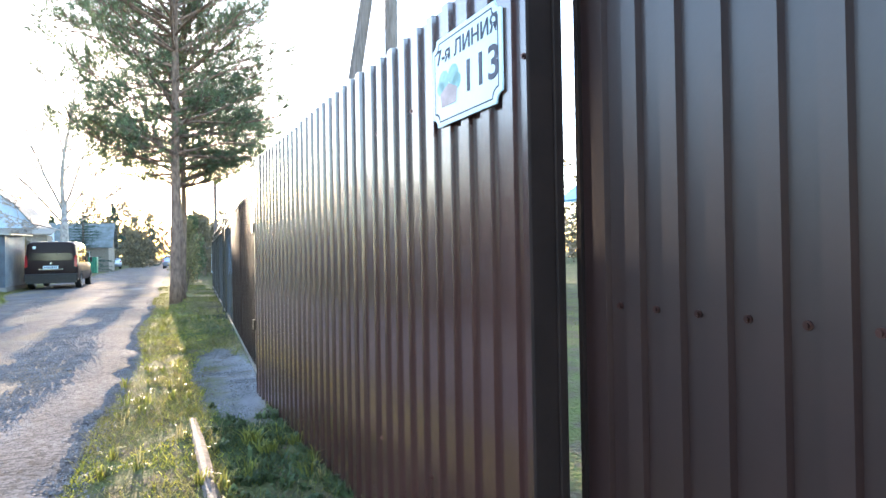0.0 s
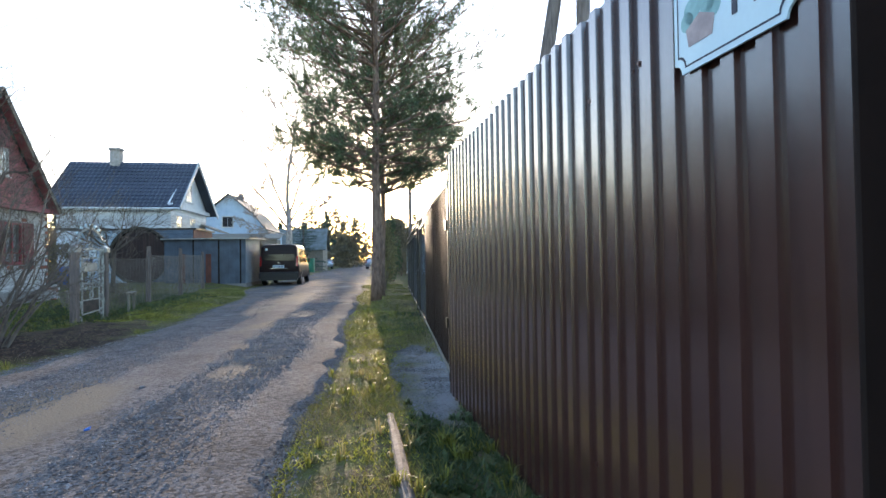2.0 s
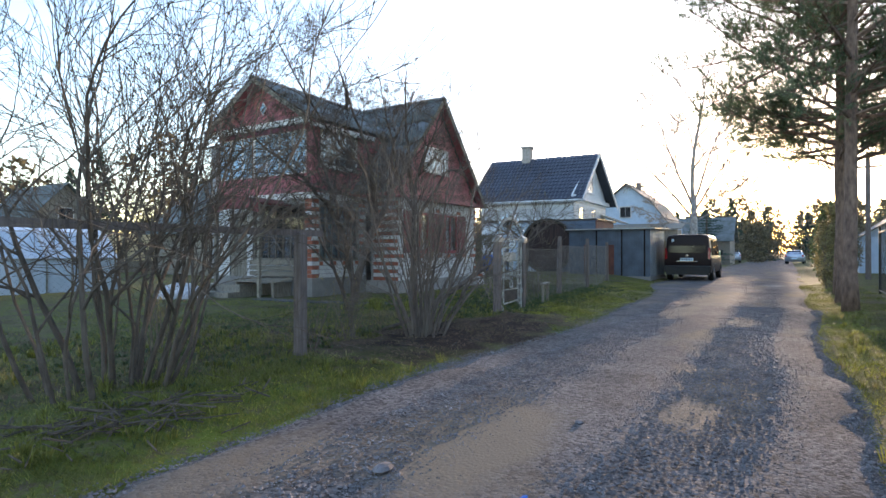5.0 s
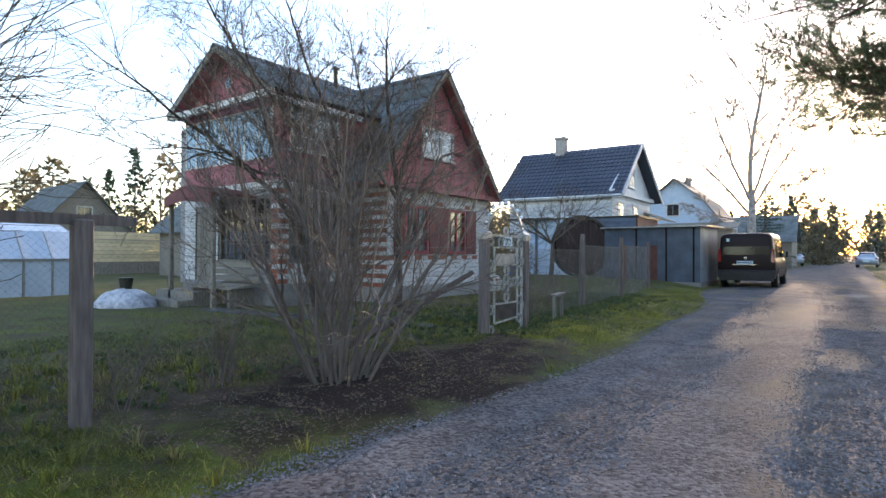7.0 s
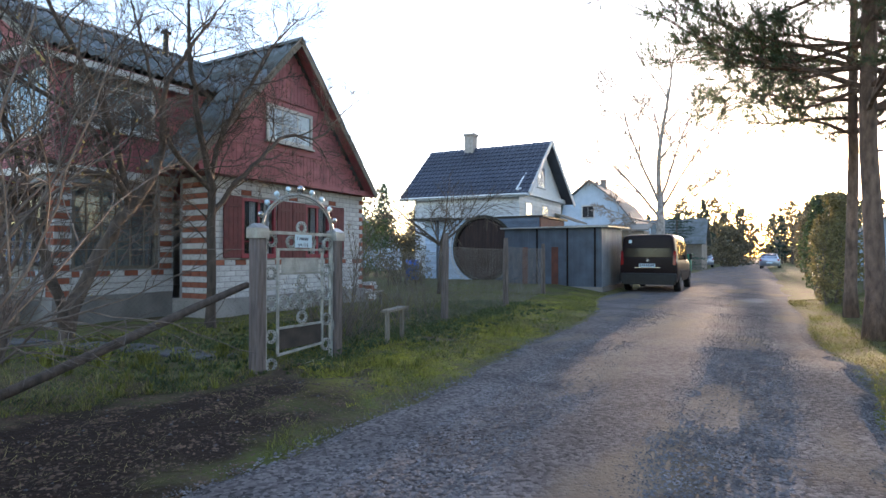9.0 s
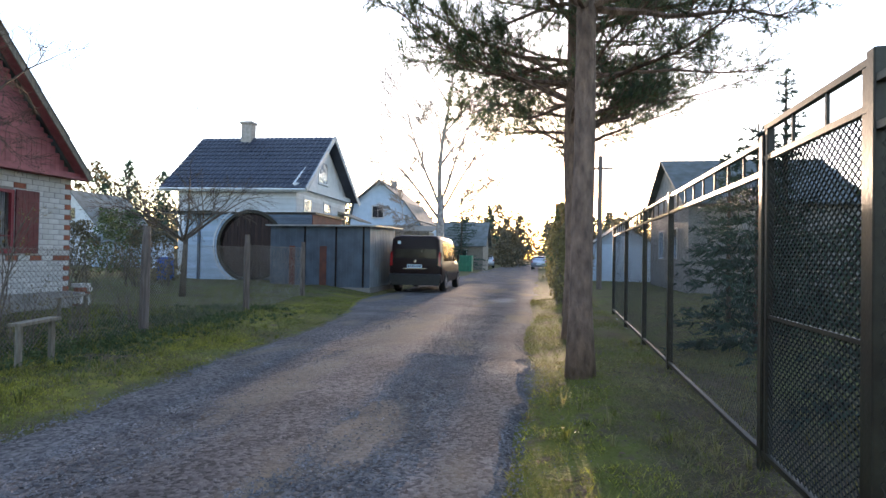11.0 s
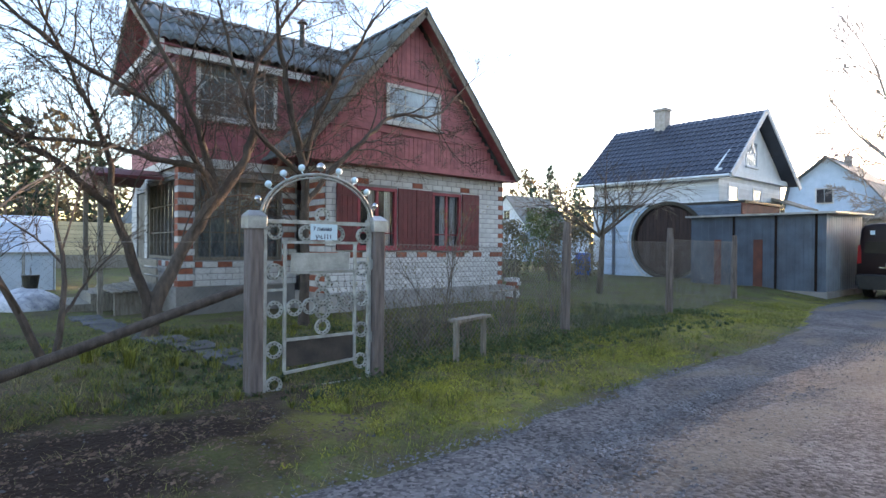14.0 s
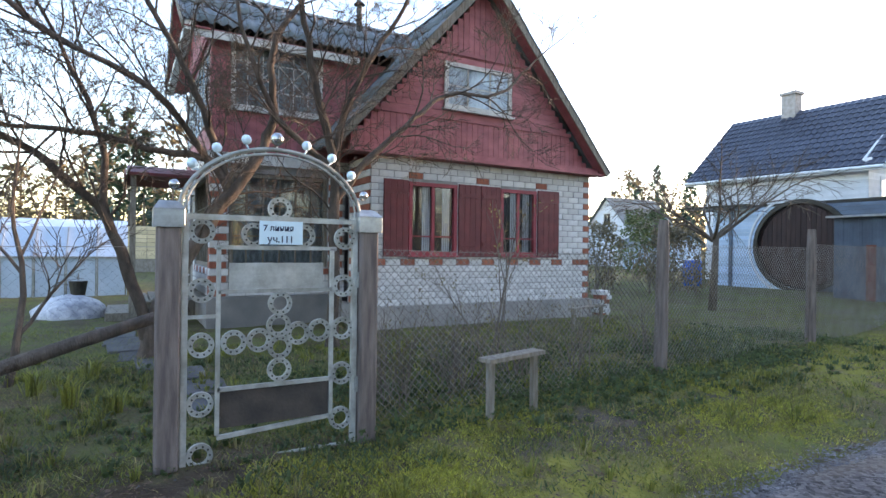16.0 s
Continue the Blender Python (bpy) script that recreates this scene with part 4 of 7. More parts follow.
def arc_roof(x0, x1, y0, y1, z, rise, t, m, n=10):
    g = G()
    for i in range(n):
        a, b = i / n, (i + 1) / n
        za, zb = z + rise * math.sin(math.pi * a), z + rise * math.sin(math.pi * b)
        xa, xb = x0 + (x1 - x0) * a, x0 + (x1 - x0) * b
        g.add([(xa, y0, za), (xb, y0, zb), (xb, y1, zb), (xa, y1, za), (xa, y0, za + t), (xb, y0, zb + t), (xb, y1, zb + t), (xa, y1, za + t)], [(0, 3, 2, 1), (4, 5, 6, 7), (0, 1, 5, 4), (2, 3, 7, 6), (0, 4, 7, 3), (1, 2, 6, 5)])
    return part("porch_canopy", g, m, house, "arched dark red porch canopy")


arc_roof(-14.0, -12.1, 11.55, WY - 0.07, 2.42, 0.20, 0.05, M["shutter"])
part("canopy_front", G().prism([(-14.0, 11.54, 2.20)] + [(-14.0 + 1.9 * i / 10, 11.54, 2.42 + 0.20 * math.sin(math.pi * i / 10)) for i in range(11)] + [(-12.1, 11.54, 2.20)] + [(-12.1 - 1.9 * i / 10, 11.54, 2.22 + 0.12 * math.sin(math.pi * i / 10)) for i in range(1, 10)], (0, -0.02, 0)), M["shutter"], house)
for x in (-13.9, -12.2):
    part("porch_post", G().box(x - 0.04, x + 0.04, 11.6, 11.68, 0.0, 2.42), M["oldwood"], house)
part("porch_step", G().box(-14.5, -12.9, 11.6, WY - 0.055, -0.05, 0.36).box(-14.5, -12.9, 11.25, 11.598, -0.05, 0.18), M["oldwood"], house)


# corrugated slate roofs
def slate_roof(name, a, b, c, d, parent, waves_along_ab=True, amp=0.022, wl=0.16, th=0.012):
    """A corrugated sheet roof over the plane a-b (eave), c-d (ridge, a under c)."""
    a, b, c, d = Vector(a), Vector(b), Vector(c), Vector(d)
    nrm = (b - a).cross(c - a).normalized()
    if nrm.z < 0:
        nrm = -nrm
    length = (b - a).length
    nu = int(length / wl * 6)
    rows = max(1, round((c - a).length / 1.1))
    obs = []
    for r in range(rows):
        g = G()
        for i in range(nu + 1):
            u = i / nu
            for v, lift in ((r / rows - (0.02 if r else 0), 0.018 if r else 0.0), ((r + 1) / rows, 0.0)):
                p = (a + (b - a) * u) * (1 - v) + (c + (d - c) * u) * v
                wv = amp * math.cos(2 * math.pi * u * length / wl)
                g.v.append(tuple(p + nrm * (wv + lift)))
        m = len(g.v)
        g.v += [tuple(Vector(p) - nrm * th) for p in g.v]
        for i in range(nu):
            q = (i * 2, i * 2 + 2, i * 2 + 3, i * 2 + 1)
            g.f += [q, tuple(m + k for k in reversed(q)), (i * 2, m + i * 2, m + i * 2 + 2, i * 2 + 2), (i * 2 + 1, i * 2 + 3, m + i * 2 + 3, m + i * 2 + 1)]
        g.f += [(0, 1, m + 1, m), (2 * nu, m + 2 * nu, m + 2 * nu + 1, 2 * nu + 1)]
        g.mi = [0] * len(g.f)
        obs.append(part(name, g, M["slate"], parent, "", True))
    return obs


VX = FX + 0.28   # verge of the front roof
EL, ER = 14.13, 19.68
slate_roof("roof_sheet", (VX, EL, 2.86), (-12.3, EL, 2.86), (VX, RY, AZ), (-16.0, RY, AZ), house)
slate_roof("roof_sheet", (VX, ER, 2.84), (-16.0, ER, 2.84), (VX, RY, AZ), (-16.0, RY, AZ), house)
slate_roof("roof_sheet", (-11.12, 12.22, 4.68), (-11.12, 15.7, 4.68), (-13.2, 12.22, 5.98), (-13.2, 16.9, 5.98), house)
slate_roof("roof_sheet", (-15.3, 12.22, 4.64), (-15.3, 16.9, 4.64), (-13.2, 12.22, 5.98), (-13.2, 16.9, 5.98), house)
part("ridge_cap", G().prism([(VX, RY - 0.12, AZ - 0.08), (VX, RY, AZ + 0.05), (VX, RY + 0.12, AZ - 0.08), (VX, RY, AZ + 0.02)], (-5.8, 0, 0)), M["slate"], house)
part("ridge_cap", G().prism([(-13.32, 12.2, 5.93), (-13.2, 12.2, 6.03), (-13.08, 12.2, 5.93), (-13.2, 12.2, 6.0)], (0, 4.7, 0)), M["slate"], house)
for y, s in ((EL, 1), (ER, -1)):
    a, b = Vector((VX - 0.03, y, 2.80)), Vector((VX - 0.03, RY, AZ - 0.06))
    part("bargeboard", G().beam(a, b, 0.025, 0.13, up=(0, s * 0.75, 0.65)), M["oldwood"], house, "weathered grey bargeboard")
    part("soffit", G().beam(a + Vector((-0.14, 0, -0.02)), b + Vector((-0.14, 0, -0.02)), 0.25, 0.02, up=(0, -s * 0.75, 0.65)), M["redboard"], house)
for x, s in ((-11.14, 1), (-15.28, -1)):
    a, b = Vector((x, 12.24, 4.58)), Vector((-13.2, 12.24, 5.90))
    part("bargeboard", G().beam(a, b, 0.025, 0.12, up=(-s * 0.5, 0, 0.8)), M["oldwood"], house)
    part("soffit", G().beam(a + Vector((0, 0.2, -0.01)), b + Vector((0, 0.2, -0.01)), 0.38, 0.02, up=(-s * 0.5, 0, 0.8)), M["redboard"], house)
part("soffit", G().box(WX + 0.02, WX + 0.22, WY - 0.02, 15.2, EZ - 0.02, EZ + 0.0), M["redboard"], house)
part("stove_pipe", G().tube([(-12.8, 15.6, 5.4), (-12.8, 15.6, 6.22)], 0.06, 12).tube([(-12.8, 15.6, 6.25), (-12.8, 15.6, 6.34)], [0.12, 0.03], 12), M["dark_metal"], house, "dark stove pipe with a cap")

# ---- bricks of the house ----
brick_mesh = {}


def brick(parent, x, y, z, ln, ht, axis_x, m):
    key = (round(ln, 3), round(ht, 3), axis_x, m.name)
    if key not in brick_mesh:
        g = G().bevbox(-0.02, 0.012, 0, ln, 0, ht, 0.004) if axis_x else G().bevbox(0, ln, -0.012, 0.02, 0, ht, 0.004)
        brick_mesh[key] = g.mesh("brick", m)
    ob = new("brick", brick_mesh[key])
    ob.location = (x, y, z)
    ob.parent = parent
    return ob


bricks = []   # (x, y, z, length, axis_x, red)
rows = int((WZ - PZ) / (BH + JT))
for r in range(rows):
    z = PZ + 0.008 + r * (WZ - PZ) / rows
    y = Y0 - (0.13 if r % 2 else 0.0)
    i = 0
    while y < Y1 - 0.02:
        a, b = max(y, Y0), min(y + BL, Y1)
        for s, e in cut([(w[0], w[1]) for w in fholes if w[2] < z + BH - 0.02 and w[3] > z + 0.02], a, b):
            quoin = Y1 - b < 0.12 and r % 2 == 0
            band = r == 6 and i % 2 == 0
            head = r == rows - 1 - 2 and i % 5 == 3
            if e - s > 0.04:
                bricks.append((FX - 0.01, s, z, e - s, True, quoin or band or head))
        y += BL + JT
        i += 1
near, rest = bricks[:300], bricks[300:]
for x, y, z, ln, ax, red in near:
    brick(house, x, y, z, ln, BH, ax, M["rbrick"] if red else M["wbrick"])
stuff = G()
for x, y, z, ln, ax, red in rest:
    stuff.bevbox(x - 0.02, x + 0.012, y, y + ln, z, z + BH, 0.004, k=int(red))


def brick_block(x0, x1, y0, y1, z0, z1, axis_x, at, out, redrule):
    """Courses laid over a wall face that is seen from further off."""
    n = int((z1 - z0) / (BH + JT))
    a0, a1 = (y0, y1) if axis_x else (x0, x1)
    for r in range(n):
        z = z0 + 0.006 + r * (z1 - z0) / n
        a = a0 - (0.13 if r % 2 else 0)
        i = 0
        while a < a1 - 0.02:
            s, e = max(a, a0), min(a + BL, a1)
            if e - s > 0.03:
                d0, d1 = sorted((at, at + out * 0.022))
                if axis_x:
                    stuff.bevbox(d0, d1, s, e, z, z + BH, 0.004, k=int(redrule(r, i, n)))
                else:
                    stuff.bevbox(s, e, d0, d1, z, z + BH, 0.004, k=int(redrule(r, i, n)))
            a += BL + JT
            i += 1


top_red = lambda r, i, n: r == n - 1 and i % 2 == 0
striped = lambda r, i, n: r % 2 == 0
brick_block(0, 0, WY + 0.28, Y0, 0.53, 0.97, True, WX - 0.02, 1, top_red)
brick_block(0, 0, WY - 0.01, WY + 0.27, 0.53, 2.62, True, WX - 0.02, 1, striped)
brick_block(0, 0, 14.56, Y0, 0.98, 2.62, True, WX - 0.02, 1, striped)
brick_block(WX - 0.27, WX - 0.022, 0, 0, 0.53, 2.62, False, WY + 0.02, -1, lambda r, i, n: r % 4 != 3)
brick_block(-13.7, WX - 0.28, 0, 0, 0.53, 0.97, False, WY + 0.02, -1, top_red)
brick_block(-13.95, -13.72, 0, 0, 0.53, 2.62, False, WY + 0.02, -1, lambda r, i, n: False)
brick_block(WW, -14.72, 0, 0, 0.53, 2.62, False, WY + 0.02, -1, lambda r, i, n: False)
brick_block(FX - 0.9, FX - 0.02, 0, 0, PZ, WZ, False, Y0 + 0.0, -1, striped)
brick_block(FX - 5.5, FX - 0.02, 0, 0, PZ, WZ, False, Y1 - 0.02, 1, lambda r, i, n: i < 1 and r % 2)
tagged(part("far_bricks", stuff, [M["wbrick"], M["rbrick"]], house), kind="stuff")
pin(house)

M["kick"] = mat("dark_rusted_sheet", (0.070, 0.054, 0.044), (0.036, 0.030, 0.026), 7, 0.75, 0.2, spread=0.1)
# ---- garden gate ----
gate = thing("garden_gate", -5.62, 12.46, 0, "silver-painted welded gate with rings and an arch between timber posts", "gate")
GX = -5.60


def gy_(px):
    return 11.95 + (px - 165) / 470 * 1.02


def gz_(py):
    return 1.47 - (py - 265) * 0.00211


for y, h in ((11.87, 1.50), (13.05, 1.50)):
    gp = part("post", G().bevbox(GX - 0.07, GX + 0.06, y - 0.062, y + 0.062, -0.1, h, 0.012), M["post"], gate, "square weathered timber gatepost")
    part("cap", G().bevbox(GX - 0.085, GX + 0.075, y - 0.08, y + 0.08, h - 0.09, h + 0.012, 0.004).add([(GX - 0.085, y - 0.08, h + 0.0125), (GX + 0.075, y - 0.08, h + 0.0125), (GX + 0.075, y + 0.08, h + 0.0125), (GX - 0.085, y + 0.08, h + 0.0125), (GX - 0.005, y - 0.05, h + 0.06), (GX - 0.005, y + 0.05, h + 0.06)], [(0, 1, 4), (1, 2, 5, 4), (2, 3, 5), (3, 0, 4, 5), (0, 3, 2, 1)]), M["galv"], gp, "bent tin cap")


def bar(a, b, w=0.024, nm="bar", m=None):
    return part(nm, G().beam((GX, *a), (GX, *b), w, w, up=(1, 0, 0)), m or M["silver"], gate)


bar((11.955, 0.03), (11.955, 1.47), 0.034, "stile"), bar((12.965, 0.03), (12.965, 1.47), 0.034, "stile")
bar((11.94, 1.475), (12.98, 1.475), 0.032, "top_rail"), bar((11.94, 0.035), (12.98, 0.035), 0.028, "bottom_rail")
bar((gy_(250), 0.21), (gy_(250), 1.30)), bar((gy_(563), 0.21), (gy_(563), 1.30))
bar((gy_(240), gz_(345)), (gy_(575), gz_(345))), bar((gy_(250), gz_(468)), (gy_(563), gz_(468)))
bar((gy_(250), gz_(738)), (gy_(563), gz_(738))), bar((gy_(250), gz_(870)), (gy_(563), gz_(850)))
part("kick_panel", G().box(GX - 0.012, GX - 0.004, gy_(256), gy_(558), gz_(846), gz_(744)), M["kick"], gate, "dark rusted sheet panel")
bar((11.92, 0.90), (gy_(250), 0.90), 0.02, "bolt")
for z in (0.42, 1.10):
    part("hinge", G().box(GX + 0.005, GX + 0.03, 12.97, 13.06, z - 0.05, z + 0.05), M["silver"], gate)
for px, py in ((208, 302), (208, 463), (208, 612), (208, 773), (208, 912), (602, 313), (598, 458), (597, 588), (595, 725), (593, 862), (410, 232), (340, 308), (478, 308), (413, 505), (410, 568), (414, 632), (413, 697), (290, 610), (357, 608), (465, 595), (527, 590)):
    c = (GX + rnd.uniform(-.004, .004), gy_(px), gz_(py))
    g = G().ring(c, 0.043, 0.068, 0.018, (1, 0, 0), 22).ring(c, 0.0685, 0.072, 0.028, (1, 0, 0), 22)
    for i in range(10):
        a = i * math.pi / 5
        p = Vector((c[0] + 0.010, c[1] + 0.055 * math.cos(a), c[2] + 0.055 * math.sin(a)))
        g.tube([p, p + Vector((0.004, 0, 0))], 0.006, 6, k=1)
    part("ring", g, [M["silver"], M["dark_metal"]], gate, "drilled flat metal ring")
arch = [(GX, 12.46 + 0.54 * math.cos(a), 1.49 + 0.41 * math.sin(a)) for a in np.linspace(0, math.pi, 25)]
part("arch", G().tube(arch, 0.013, 8).tube([(p[0], 12.46 + (p[1] - 12.46) * 0.945, 1.49 + (p[2] - 1.49) * 0.93) for p in arch], 0.008, 6), M["silver"], gate, "double bent-rod arch")
for i in range(2, 24, 1):
    p, q = Vector(arch[i]), Vector((GX, 12.46 + (arch[i][1] - 12.46) * 0.945, 1.49 + (arch[i][2] - 1.49) * 0.93))
    part("rung", G().tube([p, q], 0.005, 4), M["silver"], gate)
for i, a in enumerate(np.linspace(0.35, math.pi - 0.35, 9)):
    c = Vector((GX, 12.46 + 0.60 * math.cos(a), 1.49 + 0.475 * math.sin(a)))
    r = 0.040 if i == 4 else 0.030
    part("knob", G().ball(c, r, 12).tube([c - Vector((0, 0, r)), (GX, 12.46 + 0.54 * math.cos(a), 1.49 + 0.41 * math.sin(a))], 0.006, 5), M["chrome"] if i in (0, 4, 8) else M["plate"], gate, "", True)
g = G()
y0, y1, z0, z1 = gy_(277), gy_(538), gz_(466), gz_(388)
g.box(GX - 0.012, GX - 0.008, y0, y1, z0, z1)
for i in range(30):
    for j in range(7):
        if not 11 < i < 18:
            y, z = y0 + (i + 0.5 + 0.5 * (j % 2)) * (y1 - y0) / 31, z0 + (j + 0.5) * (z1 - z0) / 7
            g.box(GX - 0.008, GX - 0.004, y - 0.0055, y + 0.0055, z - 0.006, z + 0.006)
part("letter_panel", g, M["galv"], gate, "dimpled steel panel")
pl = part("number_plate", G().bevbox(GX + 0.022, GX + 0.026, gy_(352), gy_(472), gz_(335), gz_(268), 0.001), M["plate"], gate, "white plot plate reading 7 linija 111")
pin(gate)
tm = Matrix(((0, 0, 1, GX + 0.0275), (1, 0, 0, 0), (0, 1, 0, 0), (0, 0, 0, 1)))
for nm, body, size, yy, zz in (("plot_line", "7 линия", 0.050, gy_(362), gz_(296)), ("plot_number", "уч.111", 0.056, gy_(373), gz_(329))):
    ob = text(nm, body, size, Matrix.Translation((0, yy, zz)) @ tm, M["ink"], gate, 0.001)
    ob.matrix_parent_inverse = gate.matrix_basis.inverted()

gate.location.y -= 0.10

# ---- lane-side garden fence ----
lane_fence = thing("garden_fence", -5.6, 6.65, 0, "old wire netting fence on weathered timber posts", "fence")
fposts = [(-5.55, 0.2, 1.45), (-5.56, 6.65, 1.43), (-6.05, 16.40, 1.64), (-6.38, 19.92, 1.66), (-6.75, 23.6, 1.6)]
for x, y, h in fposts:
    bend = rnd.uniform(-0.02, 0.02)
    g = G()
    pts = [(x + bend * t * t + 0.004 * noise.noise((x, y, t * 5)), y + 0.5 * bend * t, -0.1 + (h + 0.1) * t) for t in np.linspace(0, 1, 8)]
    if y < 10:
        g.bevbox(x - 0.06, x + 0.06, y - 0.055, y + 0.055, -0.1, h, 0.01)
    else:
        g.tube(pts, [0.075, 0.07, 0.068, 0.066, 0.064, 0.065, 0.062, 0.05], 9)
    part("post", g, M["post"], lane_fence)
part("rail", G().beam((-5.56, -1.0, 1.41), (-5.58, 7.0, 1.43), 0.05, 0.07), M["post"], lane_fence, "long grey top rail")
for (x0, y0, h0), (x1, y1, h1) in (((-5.55, 0.2, 1.4), (-5.56, 6.6, 1.38)), ((-5.56, 6.7, 1.3), (-5.83, 11.8, 1.32)), ((-5.85, 13.12, 1.30), (-6.05, 16.35, 1.40)), ((-6.05, 16.45, 1.40), (-6.38, 19.87, 1.45)), ((-6.38, 19.97, 1.45), (-6.75, 23.6, 1.45))):
    m_, l_ = on_line((x0, y0), (x1, y1))
    old = y0 < 10
    part("wire_netting", chain_link(m_, 0, l_, 0.06, min(h0, h1), 0.05 if old else 0.062, 0.0004 if old else 0.0022), M["wire_old"] if old else M["wire"], lane_fence, "thin blackened wire netting" if old else "rusty diamond wire netting")
    part("tension_wire", G().tube([m_ @ Vector((0, 0, min(h0, h1))), m_ @ Vector((l_ / 2, 0, min(h0, h1) - 0.03)), m_ @ Vector((l_, 0, min(h0, h1)))], 0.0025, 4), M["wire"], lane_fence)
pin(lane_fence)
pole = thing("fallen_timber", -5.9, 10, 0.1, "long bent grey timber leaning on the gatepost", "timber")
part("timber", G().tube([(-5.90, 11.90, 0.93), (-5.92, 11.3, 0.74), (-5.95, 10.6, 0.50), (-5.97, 9.8, 0.24), (-5.99, 9.2, 0.10), (-6.0, 8.7, 0.05)], [0.035, 0.04, 0.042, 0.04, 0.036, 0.03], 9), M["bark_dark"], pole, "", True)
pin(pole)


def trestle(a, b, h, nm="plank_bench"):
    a, b = Vector(a), Vector(b)
    t = thing(nm, a.x, a.y, 0, "small rough plank bench beside the netting fence", "bench", "benches by the fence")
    d = (b - a).normalized()
    part("seat", G().beam(a + Vector((0, 0, h)) - d * 0.06, b + Vector((0, 0, h + 0.01)) + d * 0.06, 0.13, 0.03), M["oldwood"], t)
    for p in (a, b):
        part("leg", G().bevbox(p.x - 0.025, p.x + 0.025, p.y - 0.025, p.y + 0.025, -0.05, h - 0.014, 0.004), M["oldwood"], t)
    return pin(t)


trestle((-5.52, 13.90, 0), (-5.60, 14.37, 0), 0.50)
trestle((-8.75, 17.7, 0), (-8.95, 18.5, 0), 0.40)

# ---- neighbour's house with the metal tile roof ----
h2 = thing("white_house", -14, 33.7, 0, "white clapboard cottage under a dark blue metal tile roof", "house")
part("wall", G().box(-16.7, -10.95, 32.25, 38.6, -0.1, 4.35), M["whitewall"], h2)
for i in range(13):
    z = 2.85 + i * 0.115
    part("siding_board", G().bevbox(-10.95, -10.925, 32.24, 38.6, z, z + 0.112, 0.004).bevbox(-16.7, -10.95, 32.225, 32.25, z, z + 0.112, 0.004), M["whitewall"], h2)
gw = part("gable_wall", G().prism([(-11.0, 31.95, 4.36), (-11.0, 38.9, 4.36), (-11.0, 35.45, 6.95)], (0.06, 0, 0)), M["whitewall"], h2)
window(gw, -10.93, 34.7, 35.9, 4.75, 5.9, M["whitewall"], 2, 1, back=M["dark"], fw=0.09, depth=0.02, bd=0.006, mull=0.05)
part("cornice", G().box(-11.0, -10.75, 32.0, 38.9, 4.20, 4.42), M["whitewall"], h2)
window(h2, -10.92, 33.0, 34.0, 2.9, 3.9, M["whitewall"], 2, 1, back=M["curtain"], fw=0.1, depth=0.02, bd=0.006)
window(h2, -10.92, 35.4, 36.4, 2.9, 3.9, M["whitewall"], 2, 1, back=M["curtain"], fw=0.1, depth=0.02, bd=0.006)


def tile_roof(a, b, c, d, parent, step=0.35, wl=0.23, amp=0.022):
    """Pressed metal tile: waves along the eave, steps up the slope."""
    a, b, c, d = Vector(a), Vector(b), Vector(c), Vector(d)
    nrm = (b - a).cross(c - a).normalized()
    nrm = nrm if nrm.z > 0 else -nrm
    rows, L = int((c - a).length / step), (b - a).length
    nu = int(L / wl) * 4
    for r in range(rows):
        g = G()
        for i in range(nu + 1):
            u = i / nu
            wv = amp * math.cos(2 * math.pi * i / 4)
            for v, lift in ((r / rows, -0.01), (r / rows, 0.028), ((r + 1) / rows, 0.0)):
                p = (a + (b - a) * u) * (1 - v) + (c + (d - c) * u) * v
                g.v.append(tuple(p + nrm * (wv + lift)))
        for i in range(nu):
            for q in (0, 1):
                g.f.append((i * 3 + q, i * 3 + 3 + q, i * 3 + 4 + q, i * 3 + 1 + q))
        g.mi = [0] * len(g.f)
        part("tile_course", g, M["tile"], parent)


tile_roof((-17.35, 31.85, 4.25), (-10.32, 31.85, 4.17), (-17.6, 35.45, 7.22), (-10.45, 35.45, 7.16), h2)
part("roof", G().add([(-10.32, 39.05, 4.17), (-17.35, 39.05, 4.25), (-17.6, 35.45, 7.22), (-10.45, 35.45, 7.16), (-10.32, 31.87, 4.11), (-17.35, 31.87, 4.19)], [(0, 1, 2, 3), (3, 2, 5, 4)]), M["tile"], h2)
part("fascia", G().beam((-17.4, 31.86, 4.14), (-10.3, 31.86, 4.06), 0.03, 0.14), M["whitewall"], h2, "white gutter board")
part("gutter", G().tube([(-17.4, 31.80, 4.17), (-10.35, 31.80, 4.09)], 0.055, 8), M["whitewall"], h2)
part("bargeboard", G().beam((-10.27, 31.80, 4.08), (-10.39, 35.45, 7.12), 0.05, 0.22), M["whitewall"], h2)
part("bargeboard", G().beam((-10.27, 39.10, 4.08), (-10.39, 35.45, 7.12), 0.05, 0.22), M["whitewall"], h2)
part("soffit", G().box(-17.2, -10.5, 31.9, 32.22, 4.10, 4.13), M["whitewall"], h2)
part("chimney", G().bevbox(-15.3, -14.75, 35.1, 35.6, 6.7, 7.86, 0.01).box(-15.36, -14.69, 35.04, 35.66, 7.861, 7.98), M["chimney"], h2, "grey rendered chimney")
part("porch_roof", G().prism([(-10.9, 37.4, 3.5), (-9.7, 37.4, 3.05), (-9.7, 37.4, 3.12), (-10.9, 37.4, 3.6)], (0, 2.2, 0)), M["oldwood"], h2)
part("antenna", G().tube([(-17.9, 35.3, 0), (-17.9, 35.3, 8.9)], 0.02, 5).beam((-18.3, 35.3, 8.8), (-17.5, 35.3, 8.8), 0.012, 0.012).beam((-18.15, 35.3, 8.55), (-17.65, 35.3, 8.55), 0.012, 0.012), M["dark_metal"], h2)
pin(h2)

